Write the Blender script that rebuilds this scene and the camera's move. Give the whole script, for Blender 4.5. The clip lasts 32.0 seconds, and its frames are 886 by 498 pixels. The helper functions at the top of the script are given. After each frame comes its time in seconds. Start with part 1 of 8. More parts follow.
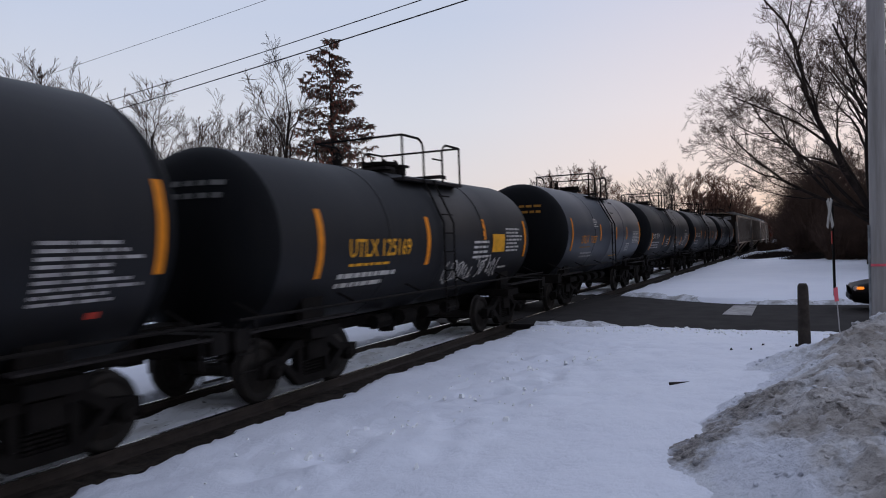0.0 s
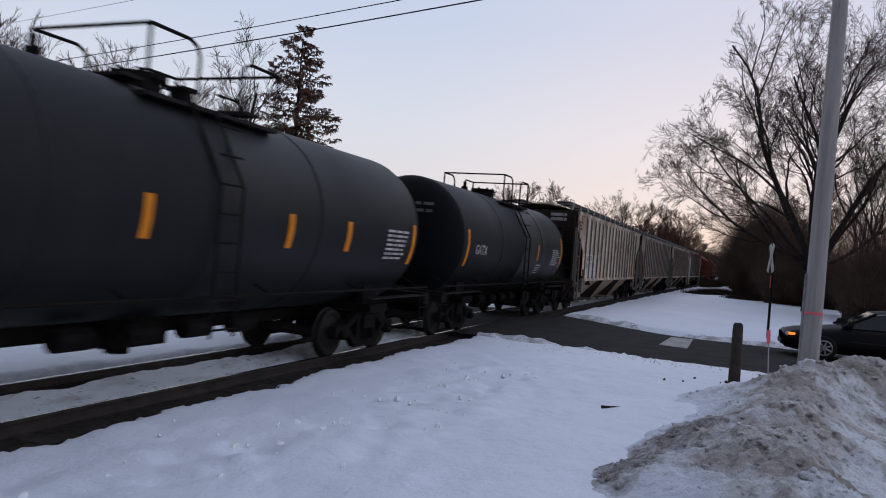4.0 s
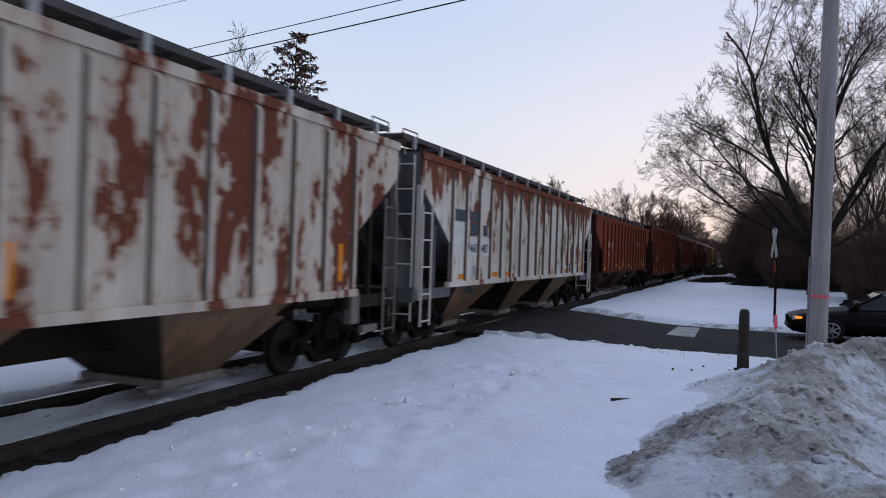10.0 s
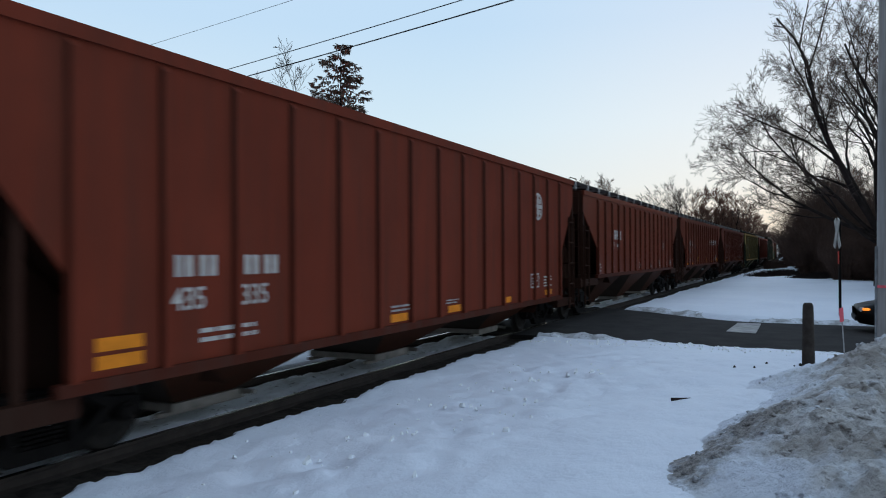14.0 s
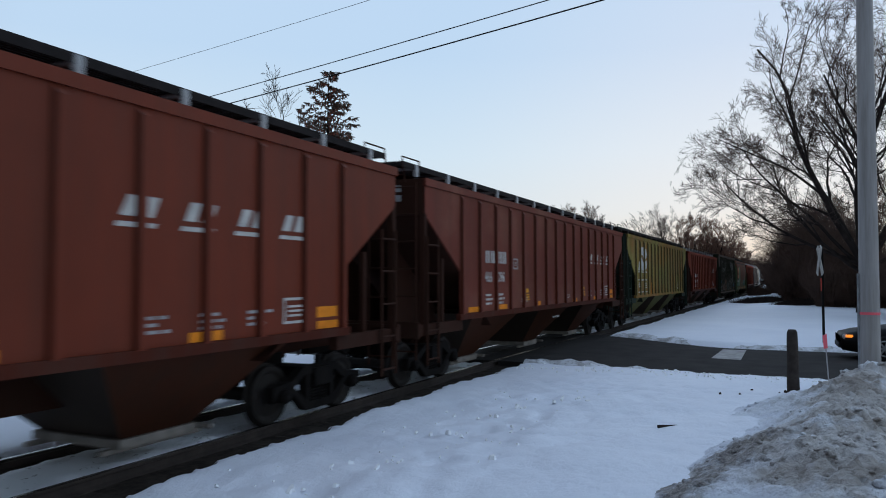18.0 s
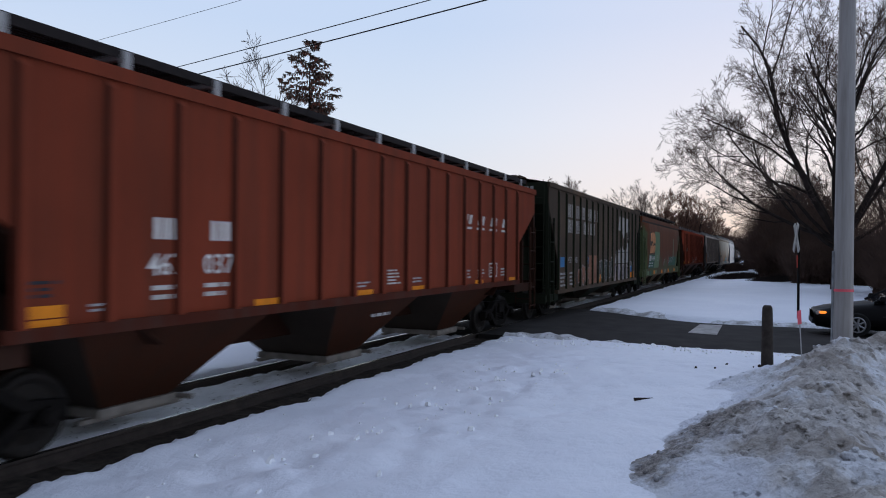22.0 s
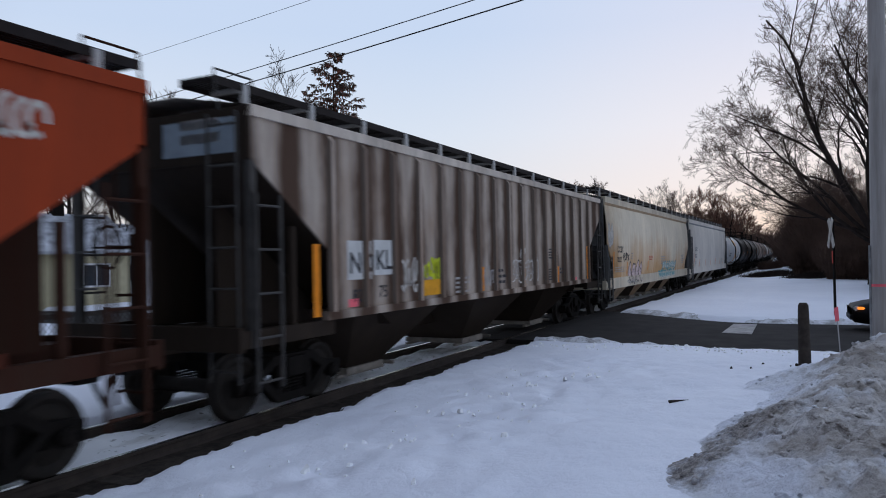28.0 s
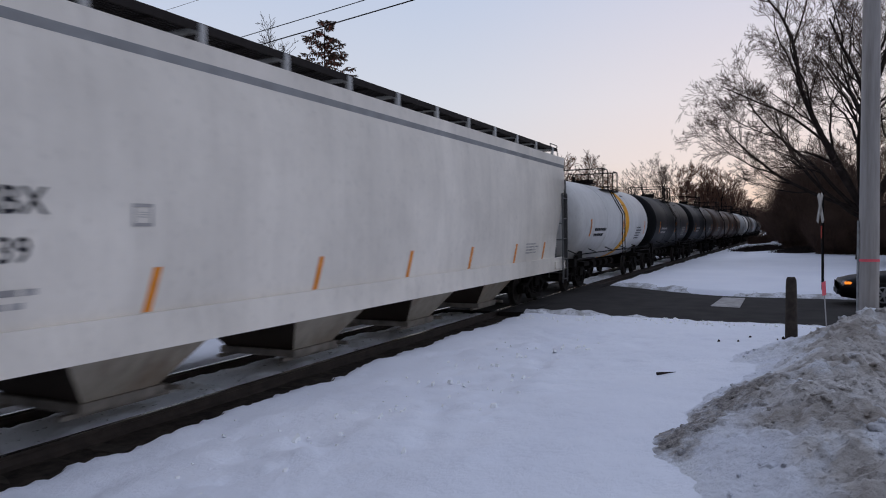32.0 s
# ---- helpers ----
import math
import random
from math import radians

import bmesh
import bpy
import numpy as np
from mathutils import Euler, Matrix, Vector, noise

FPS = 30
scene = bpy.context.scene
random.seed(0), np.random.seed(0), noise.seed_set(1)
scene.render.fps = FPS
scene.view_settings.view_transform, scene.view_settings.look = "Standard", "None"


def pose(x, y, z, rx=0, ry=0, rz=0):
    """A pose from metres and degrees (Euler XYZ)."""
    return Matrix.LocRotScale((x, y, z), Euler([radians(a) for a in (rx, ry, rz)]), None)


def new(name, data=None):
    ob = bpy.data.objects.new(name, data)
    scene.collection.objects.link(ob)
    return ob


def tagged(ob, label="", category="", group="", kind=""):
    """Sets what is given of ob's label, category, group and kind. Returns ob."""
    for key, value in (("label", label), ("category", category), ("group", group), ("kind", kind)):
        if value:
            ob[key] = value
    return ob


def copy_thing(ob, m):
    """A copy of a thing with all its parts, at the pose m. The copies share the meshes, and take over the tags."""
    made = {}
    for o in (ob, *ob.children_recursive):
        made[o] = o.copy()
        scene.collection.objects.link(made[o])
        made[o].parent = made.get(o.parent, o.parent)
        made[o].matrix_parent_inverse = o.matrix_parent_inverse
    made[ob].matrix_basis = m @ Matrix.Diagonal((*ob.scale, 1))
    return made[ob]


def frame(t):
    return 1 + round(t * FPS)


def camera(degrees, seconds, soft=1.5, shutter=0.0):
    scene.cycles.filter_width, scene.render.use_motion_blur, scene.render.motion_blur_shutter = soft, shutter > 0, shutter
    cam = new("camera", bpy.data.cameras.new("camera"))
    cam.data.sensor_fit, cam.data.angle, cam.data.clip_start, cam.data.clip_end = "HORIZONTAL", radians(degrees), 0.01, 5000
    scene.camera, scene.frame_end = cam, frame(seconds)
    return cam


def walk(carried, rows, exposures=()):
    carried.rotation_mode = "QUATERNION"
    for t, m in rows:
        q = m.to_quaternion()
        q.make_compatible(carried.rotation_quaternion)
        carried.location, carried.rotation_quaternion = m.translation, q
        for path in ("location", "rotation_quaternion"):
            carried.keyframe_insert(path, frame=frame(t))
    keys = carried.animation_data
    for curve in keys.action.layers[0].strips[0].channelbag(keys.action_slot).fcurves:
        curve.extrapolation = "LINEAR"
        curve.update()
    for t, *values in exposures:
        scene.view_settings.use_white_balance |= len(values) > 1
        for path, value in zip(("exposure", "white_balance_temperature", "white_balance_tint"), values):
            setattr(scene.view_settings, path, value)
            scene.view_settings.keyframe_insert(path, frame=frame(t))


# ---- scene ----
cam = camera(63.3, 32.0, soft=1.0, shutter=0.3)
EYE = 2.05          # eye above the rail heads; the rail heads are z = 0, the track runs along +x
# seconds and the camera's turn in degrees; it is held at one place
TURNS = [
    (0.0, 89.73, 2.03, -64.86),
    (0.5, 89.51, 2.00, -64.13),
    (1.0, 88.88, -0.36, -66.09),
    (1.5, 89.25, -1.25, -68.00),
    (2.0, 90.61, -1.93, -69.56),
    (2.5, 90.84, -2.23, -71.63),
    (3.0, 89.66, -3.85, -68.92),
    (3.5, 89.96, -4.50, -68.56),
    (5.5, 90.36, -3.13, -70.13),
    (6.0, 88.40, -1.29, -72.23),
    (6.5, 88.70, -0.88, -71.20),
    (7.0, 88.60, -0.93, -69.62),
    (7.5, 88.61, -0.63, -68.64),
    (8.0, 88.84, -0.66, -67.75),
    (8.5, 88.69, -1.52, -66.78),
    (9.0, 89.27, -1.53, -66.25),
    (9.5, 90.46, -0.56, -67.29),
    (10.0, 90.09, -1.90, -68.46),
    (10.5, 90.16, 1.42, -66.24),
    (11.0, 91.14, -0.21, -63.90),
    (11.5, 89.83, 0.34, -62.28),
    (12.0, 90.21, -0.84, -60.05),
    (12.5, 88.86, -0.78, -60.10),
    (13.0, 88.09, 1.21, -58.65),
    (13.5, 89.29, 0.01, -59.85),
    (14.0, 90.38, 0.27, -64.45),
    (14.5, 89.68, -0.08, -65.03),
    (16.5, 90.71, 0.73, -66.15),
    (17.0, 91.01, 0.23, -65.94),
    (17.5, 90.29, 0.45, -66.38),
    (18.0, 92.45, 0.12, -65.54),
    (18.5, 91.74, -0.38, -65.80),
    (19.0, 92.07, -0.40, -66.35),
    (19.5, 92.00, -0.02, -64.89),
    (20.0, 91.98, -0.48, -64.87),
    (20.5, 91.04, -0.43, -63.83),
    (21.0, 90.59, -0.47, -65.39),
    (21.5, 90.54, -0.25, -66.85),
    (22.0, 90.31, -0.49, -67.03),
    (22.5, 90.66, 0.14, -66.14),
    (23.0, 91.11, 0.31, -64.81),
    (23.5, 90.73, 0.69, -67.24),
    (24.0, 90.49, 0.35, -67.67),
    (24.5, 91.48, 0.82, -66.65),
    (25.0, 91.07, 0.48, -66.40),
    (25.5, 91.77, 1.01, -66.66),
    (27.5, 91.02, 0.88, -64.57),
    (28.0, 90.85, 1.20, -64.82),
    (28.5, 89.43, 0.96, -62.84),
    (29.0, 89.73, 0.56, -65.75),
    (29.5, 88.86, -0.02, -64.20),
    (30.0, 88.45, 0.98, -62.04),
    (30.5, 88.73, 1.50, -63.14),
    (31.0, 88.72, 1.41, -65.66),
    (31.5, 88.66, 1.11, -65.72),
    (32.0, 88.60, 0.76, -65.51),
]
walk(cam, [(t, pose(0, 0, EYE, rx, ry, rz)) for t, rx, ry, rz in TURNS],
     [(0.0, -0.14, 6660, 15), (3.0, -0.12, 6640, 15), (6.0, 0.0, 6480, 12), (9.0, 0.0, 6260, 13), (11.0, 0.0, 6240, 12), (12.0, -0.08, 6200, 9), (13.0, 0.05, 6060, 7), (14.0, 0.05, 5990, -2), (17.0, 0.0, 5980, 3), (20.0, -0.05, 5900, -5), (22.0, 0.0, 6170, 10), (25.0, 0.0, 6100, 8), (28.0, 0.0, 6280, 10), (30.0, -0.02, 6400, 14), (31.0, -0.12, 6280, 13), (32.0, -0.16, 6580, 14)])

# ---------------------------------------------------------------- sky and light
world = bpy.data.worlds.new("dusk_sky")
scene.world = world
world.use_nodes = True
wn, wl = world.node_tree.nodes, world.node_tree.links
wn.clear()
w_out = wn.new("ShaderNodeOutputWorld")
w_bg = wn.new("ShaderNodeBackground")
w_tc = wn.new("ShaderNodeTexCoord")
w_sep = wn.new("ShaderNodeSeparateXYZ")
w_ramp = wn.new("ShaderNodeValToRGB")
wl.new(w_tc.outputs["Generated"], w_sep.inputs[0])
wl.new(w_sep.outputs["Z"], w_ramp.inputs[0])
ramp = w_ramp.color_ramp
ramp.elements[0].position, ramp.elements[0].color = 0.0, (0.72, 0.60, 0.54, 1)
ramp.elements[1].position, ramp.elements[1].color = 1.0, (0.56, 0.66, 0.86, 1)
for at, col in ((0.035, (0.78, 0.70, 0.63, 1)), (0.09, (0.76, 0.765, 0.785, 1)), (0.17, (0.70, 0.76, 0.845, 1)), (0.3, (0.58, 0.68, 0.845, 1)), (0.55, (0.56, 0.66, 0.86, 1))):
    e = ramp.elements.new(at)
    e.color = col
# the afterglow lies low along the line
w_glow = wn.new("ShaderNodeVectorMath")
w_glow.operation = "DOT_PRODUCT"
w_glow.inputs[1].default_value = (0.995, -0.05, 0.05)
wl.new(w_tc.outputs["Generated"], w_glow.inputs[0])
w_map = wn.new("ShaderNodeMapRange")
w_map.inputs["From Min"].default_value, w_map.inputs["From Max"].default_value = 0.84, 1.0
wl.new(w_glow.outputs["Value"], w_map.inputs["Value"])
w_mul = wn.new("ShaderNodeMath")
w_mul.operation = "POWER"
w_mul.inputs[1].default_value = 2.0
wl.new(w_map.outputs[0], w_mul.inputs[0])
w_mix = wn.new("ShaderNodeMix")
w_mix.data_type, w_mix.blend_type = "RGBA", "ADD"
w_mix.inputs["B"].default_value = (0.2, 0.075, 0.0, 1)
wl.new(w_mul.outputs[0], w_mix.inputs["Factor"])
wl.new(w_ramp.outputs[0], w_mix.inputs["A"])
# the sky away from the afterglow is already dim
w_far = wn.new("ShaderNodeVectorMath")
w_far.operation = "DOT_PRODUCT"
w_far.inputs[1].default_value = (0.94, -0.34, 0.0)
wl.new(w_tc.outputs["Generated"], w_far.inputs[0])
w_dim = wn.new("ShaderNodeMapRange")
for w_key, w_val in (("From Min", -0.9), ("From Max", 0.25), ("To Min", 0.26), ("To Max", 1.0)):
    w_dim.inputs[w_key].default_value = w_val
wl.new(w_far.outputs["Value"], w_dim.inputs["Value"])
w_scale = wn.new("ShaderNodeVectorMath")
w_scale.operation = "SCALE"
wl.new(w_mix.outputs["Result"], w_scale.inputs[0])
wl.new(w_dim.outputs[0], w_scale.inputs["Scale"])
wl.new(w_scale.outputs[0], w_bg.inputs[0])
w_bg.inputs[1].default_value = 1.02
wl.new(w_bg.outputs[0], w_out.inputs[0])
scene.view_settings.exposure = 0.0


# ---------------------------------------------------------------- materials
class Nodes:
    """A small writer of node materials."""

    def __init__(self, name, rough=0.7, metal=0.0):
        self.m = bpy.data.materials.new(name)
        self.m.use_nodes = True
        self.t = self.m.node_tree
        self.b = self.t.nodes["Principled BSDF"]
        self.b.inputs["Roughness"].default_value = rough
        self.b.inputs["Metallic"].default_value = metal
        self.tc = self.t.nodes.new("ShaderNodeTexCoord")

    def add(self, kind, **kw):
        n = self.t.nodes.new(kind)
        for k, v in kw.items():
            n.inputs[k].default_value = v
        return n

    def link(self, a, b):
        self.t.links.new(a, b)

    def coords(self, scale=(1, 1, 1), shift=(0, 0, 0)):
        n = self.add("ShaderNodeMapping", Scale=scale, Location=shift)
        self.link(self.tc.outputs["Object"], n.inputs["Vector"])
        return n.outputs[0]

    def noise(self, size, scale=(1, 1, 1), detail=4.0, shift=(0, 0, 0), rough=0.55):
        n = self.add("ShaderNodeTexNoise", Scale=size, Detail=detail, Roughness=rough)
        self.link(self.coords(scale, shift), n.inputs["Vector"])
        return n.outputs["Fac"]

    def ramp(self, fac, lo, hi, a=0.0, b=1.0):
        n = self.add("ShaderNodeMapRange")
        for k, v in (("From Min", lo), ("From Max", hi), ("To Min", a), ("To Max", b)):
            n.inputs[k].default_value = v
        self.link(fac, n.inputs["Value"])
        return n.outputs[0]

    def math(self, op, a, b):
        n = self.t.nodes.new("ShaderNodeMath")
        n.operation = op
        for i, v in enumerate((a, b)):
            if isinstance(v, (int, float)):
                n.inputs[i].default_value = v
            else:
                self.link(v, n.inputs[i])
        return n.outputs[0]

    def mix(self, fac, a, b):
        n = self.t.nodes.new("ShaderNodeMix")
        n.data_type = "RGBA"
        for key, v in (("Factor", fac), ("A", a), ("B", b)):
            if isinstance(v, (int, float)):
                n.inputs[key].default_value = v
            elif isinstance(v, tuple):
                n.inputs[key].default_value = (*v, 1)
            else:
                self.link(v, n.inputs[key])
        return n.outputs["Result"]

    def height(self):
        s = self.t.nodes.new("ShaderNodeSeparateXYZ")
        self.link(self.tc.outputs["Object"], s.inputs[0])
        return s.outputs["Z"]

    def bump(self, fac, strength=0.3, dist=0.02):
        n = self.add("ShaderNodeBump", Strength=strength, Distance=dist)
        self.link(fac, n.inputs["Height"])
        self.link(n.outputs[0], self.b.inputs["Normal"])

    def done(self, col):
        if isinstance(col, tuple):
            self.b.inputs["Base Color"].default_value = (*col, 1)
        else:
            self.link(col, self.b.inputs["Base Color"])
        return self.m


def plain(name, col, rough=0.7, metal=0.0, var=0.25, size=6.0, glow=None):
    n = Nodes(name, rough, metal)
    if rough >= 0.6 and not metal:
        n.b.inputs["Specular IOR Level"].default_value = 0.18
    f = n.noise(size)
    dark = tuple(c * (1 - var) for c in col)
    light = tuple(min(1, c * (1 + var)) for c in col)
    n.bump(n.noise(size * 8), 0.15, 0.01)
    if glow:
        n.b.inputs["Emission Color"].default_value = (*glow[0], 1)
        n.b.inputs["Emission Strength"].default_value = glow[1]
    return n.done(n.mix(n.ramp(f, 0.3, 0.7), dark, light))


def paint(name, col, dirt=0.4, rust=0.0, soot=(0.06, 0.045, 0.035), rust_col=(0.125, 0.037, 0.02), top=0.0, seed=0.0, rough=0.7, low=0.0, patch=None, spec=0.16, cover=0.5, stain=0.0, drip=0.0, ribs=None, vary=0.0):
    """Weathered car paint: streaks that run down, blotches of rust, road dirt low on the side."""
    n = Nodes(name, rough)
    n.b.inputs["Specular IOR Level"].default_value = spec
    sh = (seed * 7.3, seed * 3.1, seed * 5.7)
    streak = n.noise(1.0, (3.5, 3.5, 0.28), 6.0, sh, 0.65)
    broad = n.noise(0.7, (1, 1, 1), 4.0, sh)
    fine = n.noise(14.0, (1, 1, 0.5), 5.0, sh)
    c = n.mix(n.ramp(broad, 0.3, 0.72), tuple(v * 0.86 for v in col), tuple(min(1, v * 1.08) for v in col))
    z = n.height()
    if patch:
        blot = n.noise(0.45, (1, 1, 1.4), 5.0, (seed * 2.7 + 3, 1, 2), 0.6)
        c = n.mix(n.ramp(blot, cover, cover + 0.16), c, patch)
    if stain:
        tea = n.noise(0.9, (1.1, 1.1, 0.55), 5.0, (seed * 1.9, 4, 7), 0.6)
        c = n.mix(n.ramp(tea, 0.46, 0.70, 0.0, stain), c, (0.27, 0.15, 0.08))
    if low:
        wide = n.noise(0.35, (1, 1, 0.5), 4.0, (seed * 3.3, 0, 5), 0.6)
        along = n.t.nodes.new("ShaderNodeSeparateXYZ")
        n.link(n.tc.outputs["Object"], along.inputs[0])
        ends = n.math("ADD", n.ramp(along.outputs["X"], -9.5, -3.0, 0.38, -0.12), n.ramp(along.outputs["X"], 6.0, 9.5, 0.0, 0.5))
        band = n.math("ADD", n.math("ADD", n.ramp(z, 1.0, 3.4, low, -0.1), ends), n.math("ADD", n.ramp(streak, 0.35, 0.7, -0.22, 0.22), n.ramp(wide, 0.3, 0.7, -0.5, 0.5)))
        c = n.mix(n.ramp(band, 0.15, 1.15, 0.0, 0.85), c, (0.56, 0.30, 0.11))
    c = n.mix(n.math("MULTIPLY", n.ramp(streak, 0.42, 0.74), dirt), c, soot)
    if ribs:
        # the soot colour lies in soft uneven bands along both sides of each post
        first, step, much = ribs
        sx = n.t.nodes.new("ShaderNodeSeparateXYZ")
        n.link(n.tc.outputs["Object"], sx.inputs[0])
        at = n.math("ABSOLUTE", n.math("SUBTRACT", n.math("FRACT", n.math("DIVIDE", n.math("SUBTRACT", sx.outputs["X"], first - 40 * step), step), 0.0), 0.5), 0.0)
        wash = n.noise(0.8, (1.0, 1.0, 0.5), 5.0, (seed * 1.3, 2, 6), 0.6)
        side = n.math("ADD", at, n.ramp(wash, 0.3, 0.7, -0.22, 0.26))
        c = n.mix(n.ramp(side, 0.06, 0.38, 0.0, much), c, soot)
    if rust:
        blob = n.noise(1.0, (1.6, 1.6, 0.3 if top else 0.8), 5.0, (seed * 5.1, 2, 1), 0.62)
        lift = n.ramp(z, 1.4, 4.0, -0.5 * top, 0.5 * top)
        v = n.math("ADD", blob, n.math("MULTIPLY", lift, 0.5))
        mask = n.ramp(v, 0.66 - 0.2 * rust, 0.68 - 0.2 * rust)
        halo = n.ramp(v, 0.60 - 0.2 * rust, 0.68 - 0.2 * rust, 0.0, 0.55)
        c = n.mix(halo, c, (0.36, 0.19, 0.09))
        c = n.mix(mask, c, n.mix(n.ramp(fine, 0.35, 0.65), rust_col, tuple(v * 1.45 for v in rust_col)))
    if drip:
        run = n.math("ADD", n.math("MULTIPLY", n.noise(1.0, (1.9, 1.9, 0.20), 5.0, (seed * 4.7, 1, 3), 0.5), 0.55), n.math("MULTIPLY", n.noise(2.2, (1.3, 1.3, 0.55), 7.0, (seed, 6, 3), 0.7), 0.45))
        big = n.noise(0.5, (0.6, 0.6, 0.15), 3.0, (seed * 2.2, 5, 1))
        edge = n.math("ADD", n.ramp(z, 1.5, 4.0, -0.85, 0.85), n.math("ADD", n.ramp(run, 0.3, 0.7, -0.9, 0.9), n.ramp(big, 0.3, 0.7, -0.35, 0.35)))
        # a second field of rust low on the side, past the middle of the car
        far = n.t.nodes.new("ShaderNodeSeparateXYZ")
        n.link(n.tc.outputs["Object"], far.inputs[0])
        low_rust = n.math("ADD", n.math("ADD", n.ramp(z, 1.35, 1.75, -0.5, 0.1), n.ramp(z, 2.2, 2.75, 0.0, -0.9)), n.math("ADD", n.ramp(far.outputs["X"], 1.5, 5.0, -0.7, 0.0), n.ramp(n.noise(1.0, (1.5, 1.5, 0.45), 7.0, (seed * 3.1, 2, 8), 0.62), 0.32, 0.66, -0.65, 0.75)))
        edge = n.math("MAXIMUM", edge, n.math("ADD", low_rust, 0.16))
        c = n.mix(n.ramp(edge, 0.44 - drip, 0.62 - drip, 0.0, 0.55), c, (0.42, 0.25, 0.14))
        c = n.mix(n.ramp(edge, 0.6 - drip, 0.66 - drip), c, n.mix(n.ramp(fine, 0.35, 0.65), rust_col, tuple(v * 1.5 for v in rust_col)))
    if vary:
        # some pieces are caked, others washed
        info = n.t.nodes.new("ShaderNodeObjectInfo")
        c = n.mix(n.ramp(info.outputs["Random"], 0.3, 0.85, 0.0, vary), c, soot)
    c = n.mix(n.ramp(fine, 0.55, 0.8, 0.0, 0.18), c, soot)
    n.bump(fine, 0.12, 0.01)
    return n.done(c)


def snow_material(name, grit):
    n = Nodes(name, 0.55)
    big = n.noise(0.35, detail=5)
    mid = n.noise(2.2, detail=6)
    fine = n.noise(16.0, detail=8, rough=0.7)
    c = n.mix(n.ramp(big, 0.3, 0.7), (0.78, 0.80, 0.89), (0.865, 0.88, 0.955))
    if grit:
        cover = n.t.nodes.new("ShaderNodeAttribute")
        cover.attribute_name = "soiling"
        sand = n.t.nodes.new("ShaderNodeAttribute")
        sand.attribute_name = "sand"
        chunk = n.noise(5.0, (1, 1, 1.3), 6.0, (2, 3, 1), 0.65)
        streak = n.noise(0.9, (1.4, 0.8, 1.6), 7.0, (4, 1, 0), 0.7)
        amount = n.math("MULTIPLY", cover.outputs["Fac"], n.ramp(mid, 0.3, 0.7, 0.55, 1.5))
        grey = n.mix(n.ramp(streak, 0.40, 0.60), (0.66, 0.625, 0.61), (0.38, 0.335, 0.30))
        c = n.mix(n.ramp(amount, 0.25, 0.75), c, grey)
        c = n.mix(n.math("MULTIPLY", n.ramp(chunk, 0.51, 0.66, 0.0, 0.75), n.ramp(amount, 0.3, 0.7)), c, (0.17, 0.145, 0.125))
        white = n.noise(1.3, (1, 1, 1), 4.0, (9, 5, 2), 0.6)
        c = n.mix(n.ramp(white, 0.52, 0.62, 0.0, 0.9), c, (0.82, 0.83, 0.88))
        dark = n.math("ADD", sand.outputs["Fac"], n.ramp(chunk, 0.3, 0.7, -0.5, 0.5))
        c = n.mix(n.ramp(dark, 0.3, 0.95, 0.0, 0.9), c, n.mix(n.ramp(fine, 0.4, 0.62), (0.09, 0.074, 0.063), (0.42, 0.37, 0.33)))
        c = n.mix(n.math("MULTIPLY", n.ramp(fine, 0.55, 0.64, 0.0, 0.55), n.ramp(amount, 0.1, 0.6)), c, (0.09, 0.075, 0.065))
        n.bump(n.math("ADD", n.math("MULTIPLY", fine, 0.7), chunk), 0.9, 0.07)
        n.b.inputs["Roughness"].default_value = 0.85
    else:
        c = n.mix(n.ramp(fine, 0.62, 0.75, 0.0, 0.25), c, (0.5, 0.5, 0.54))
        n.bump(n.math("ADD", n.noise(4.5, detail=6, rough=0.62), n.math("MULTIPLY", fine, 0.35)), 0.6, 0.06)
    return n.done(c)


SNOW = snow_material("snow", False)
DIRTY = snow_material("dirty_snow", True)
BALLAST = plain("ballast", (0.034, 0.026, 0.021), 0.9, 0, 0.6, 9.0)
ASPHALT = plain("asphalt", (0.026, 0.0225, 0.0215), 0.9, 0, 0.35, 1.5)
ASPHALT.node_tree.nodes["Principled BSDF"].inputs["Specular IOR Level"].default_value = 0.2
WETASPHALT = plain("wet_asphalt", (0.02, 0.02, 0.022), 0.45, 0, 0.5, 1.2)
RAIL = plain("rail_steel", (0.045, 0.032, 0.026), 0.7, 0.2, 0.3, 5.0)
RAILTOP = plain("rail_head_steel", (0.45, 0.45, 0.46), 0.25, 1.0, 0.1, 5.0)
TIE = plain("tie_wood", (0.05, 0.04, 0.033), 0.9, 0, 0.4, 7.0)
IRON = plain("grimy_iron", (0.009, 0.007, 0.006), 0.85, 0.0, 0.45, 5.0)
IRON.node_tree.nodes["Principled BSDF"].inputs["Specular IOR Level"].default_value = 0.15
WHEEL = plain("wheel_steel", (0.02, 0.015, 0.012), 0.75, 0.3, 0.4, 6.0)
BLACK = paint("black_paint", (0.022, 0.022, 0.024), 0.35, soot=(0.07, 0.06, 0.05), rough=0.5)
GRATE = plain("dark_grating", (0.020, 0.016, 0.0155), 0.8, 0.0, 0.3, 8.0)
PALE_GRATE = plain("worn_galvanized_grating", (0.085, 0.08, 0.078), 0.7, 0.0, 0.3, 8.0)
LADDER = plain("dull_ladder_steel", (0.042, 0.038, 0.035), 0.6, 0.2, 0.4, 5.0)
ORANGE_FADED = plain("faded_orange_emblem", (0.55, 0.235, 0.10), 0.6, 0, 0.3, 3.0)
CLEAN_GREEN = plain("washed_green_paint", (0.145, 0.215, 0.115), 0.6, 0, 0.15, 2.0)
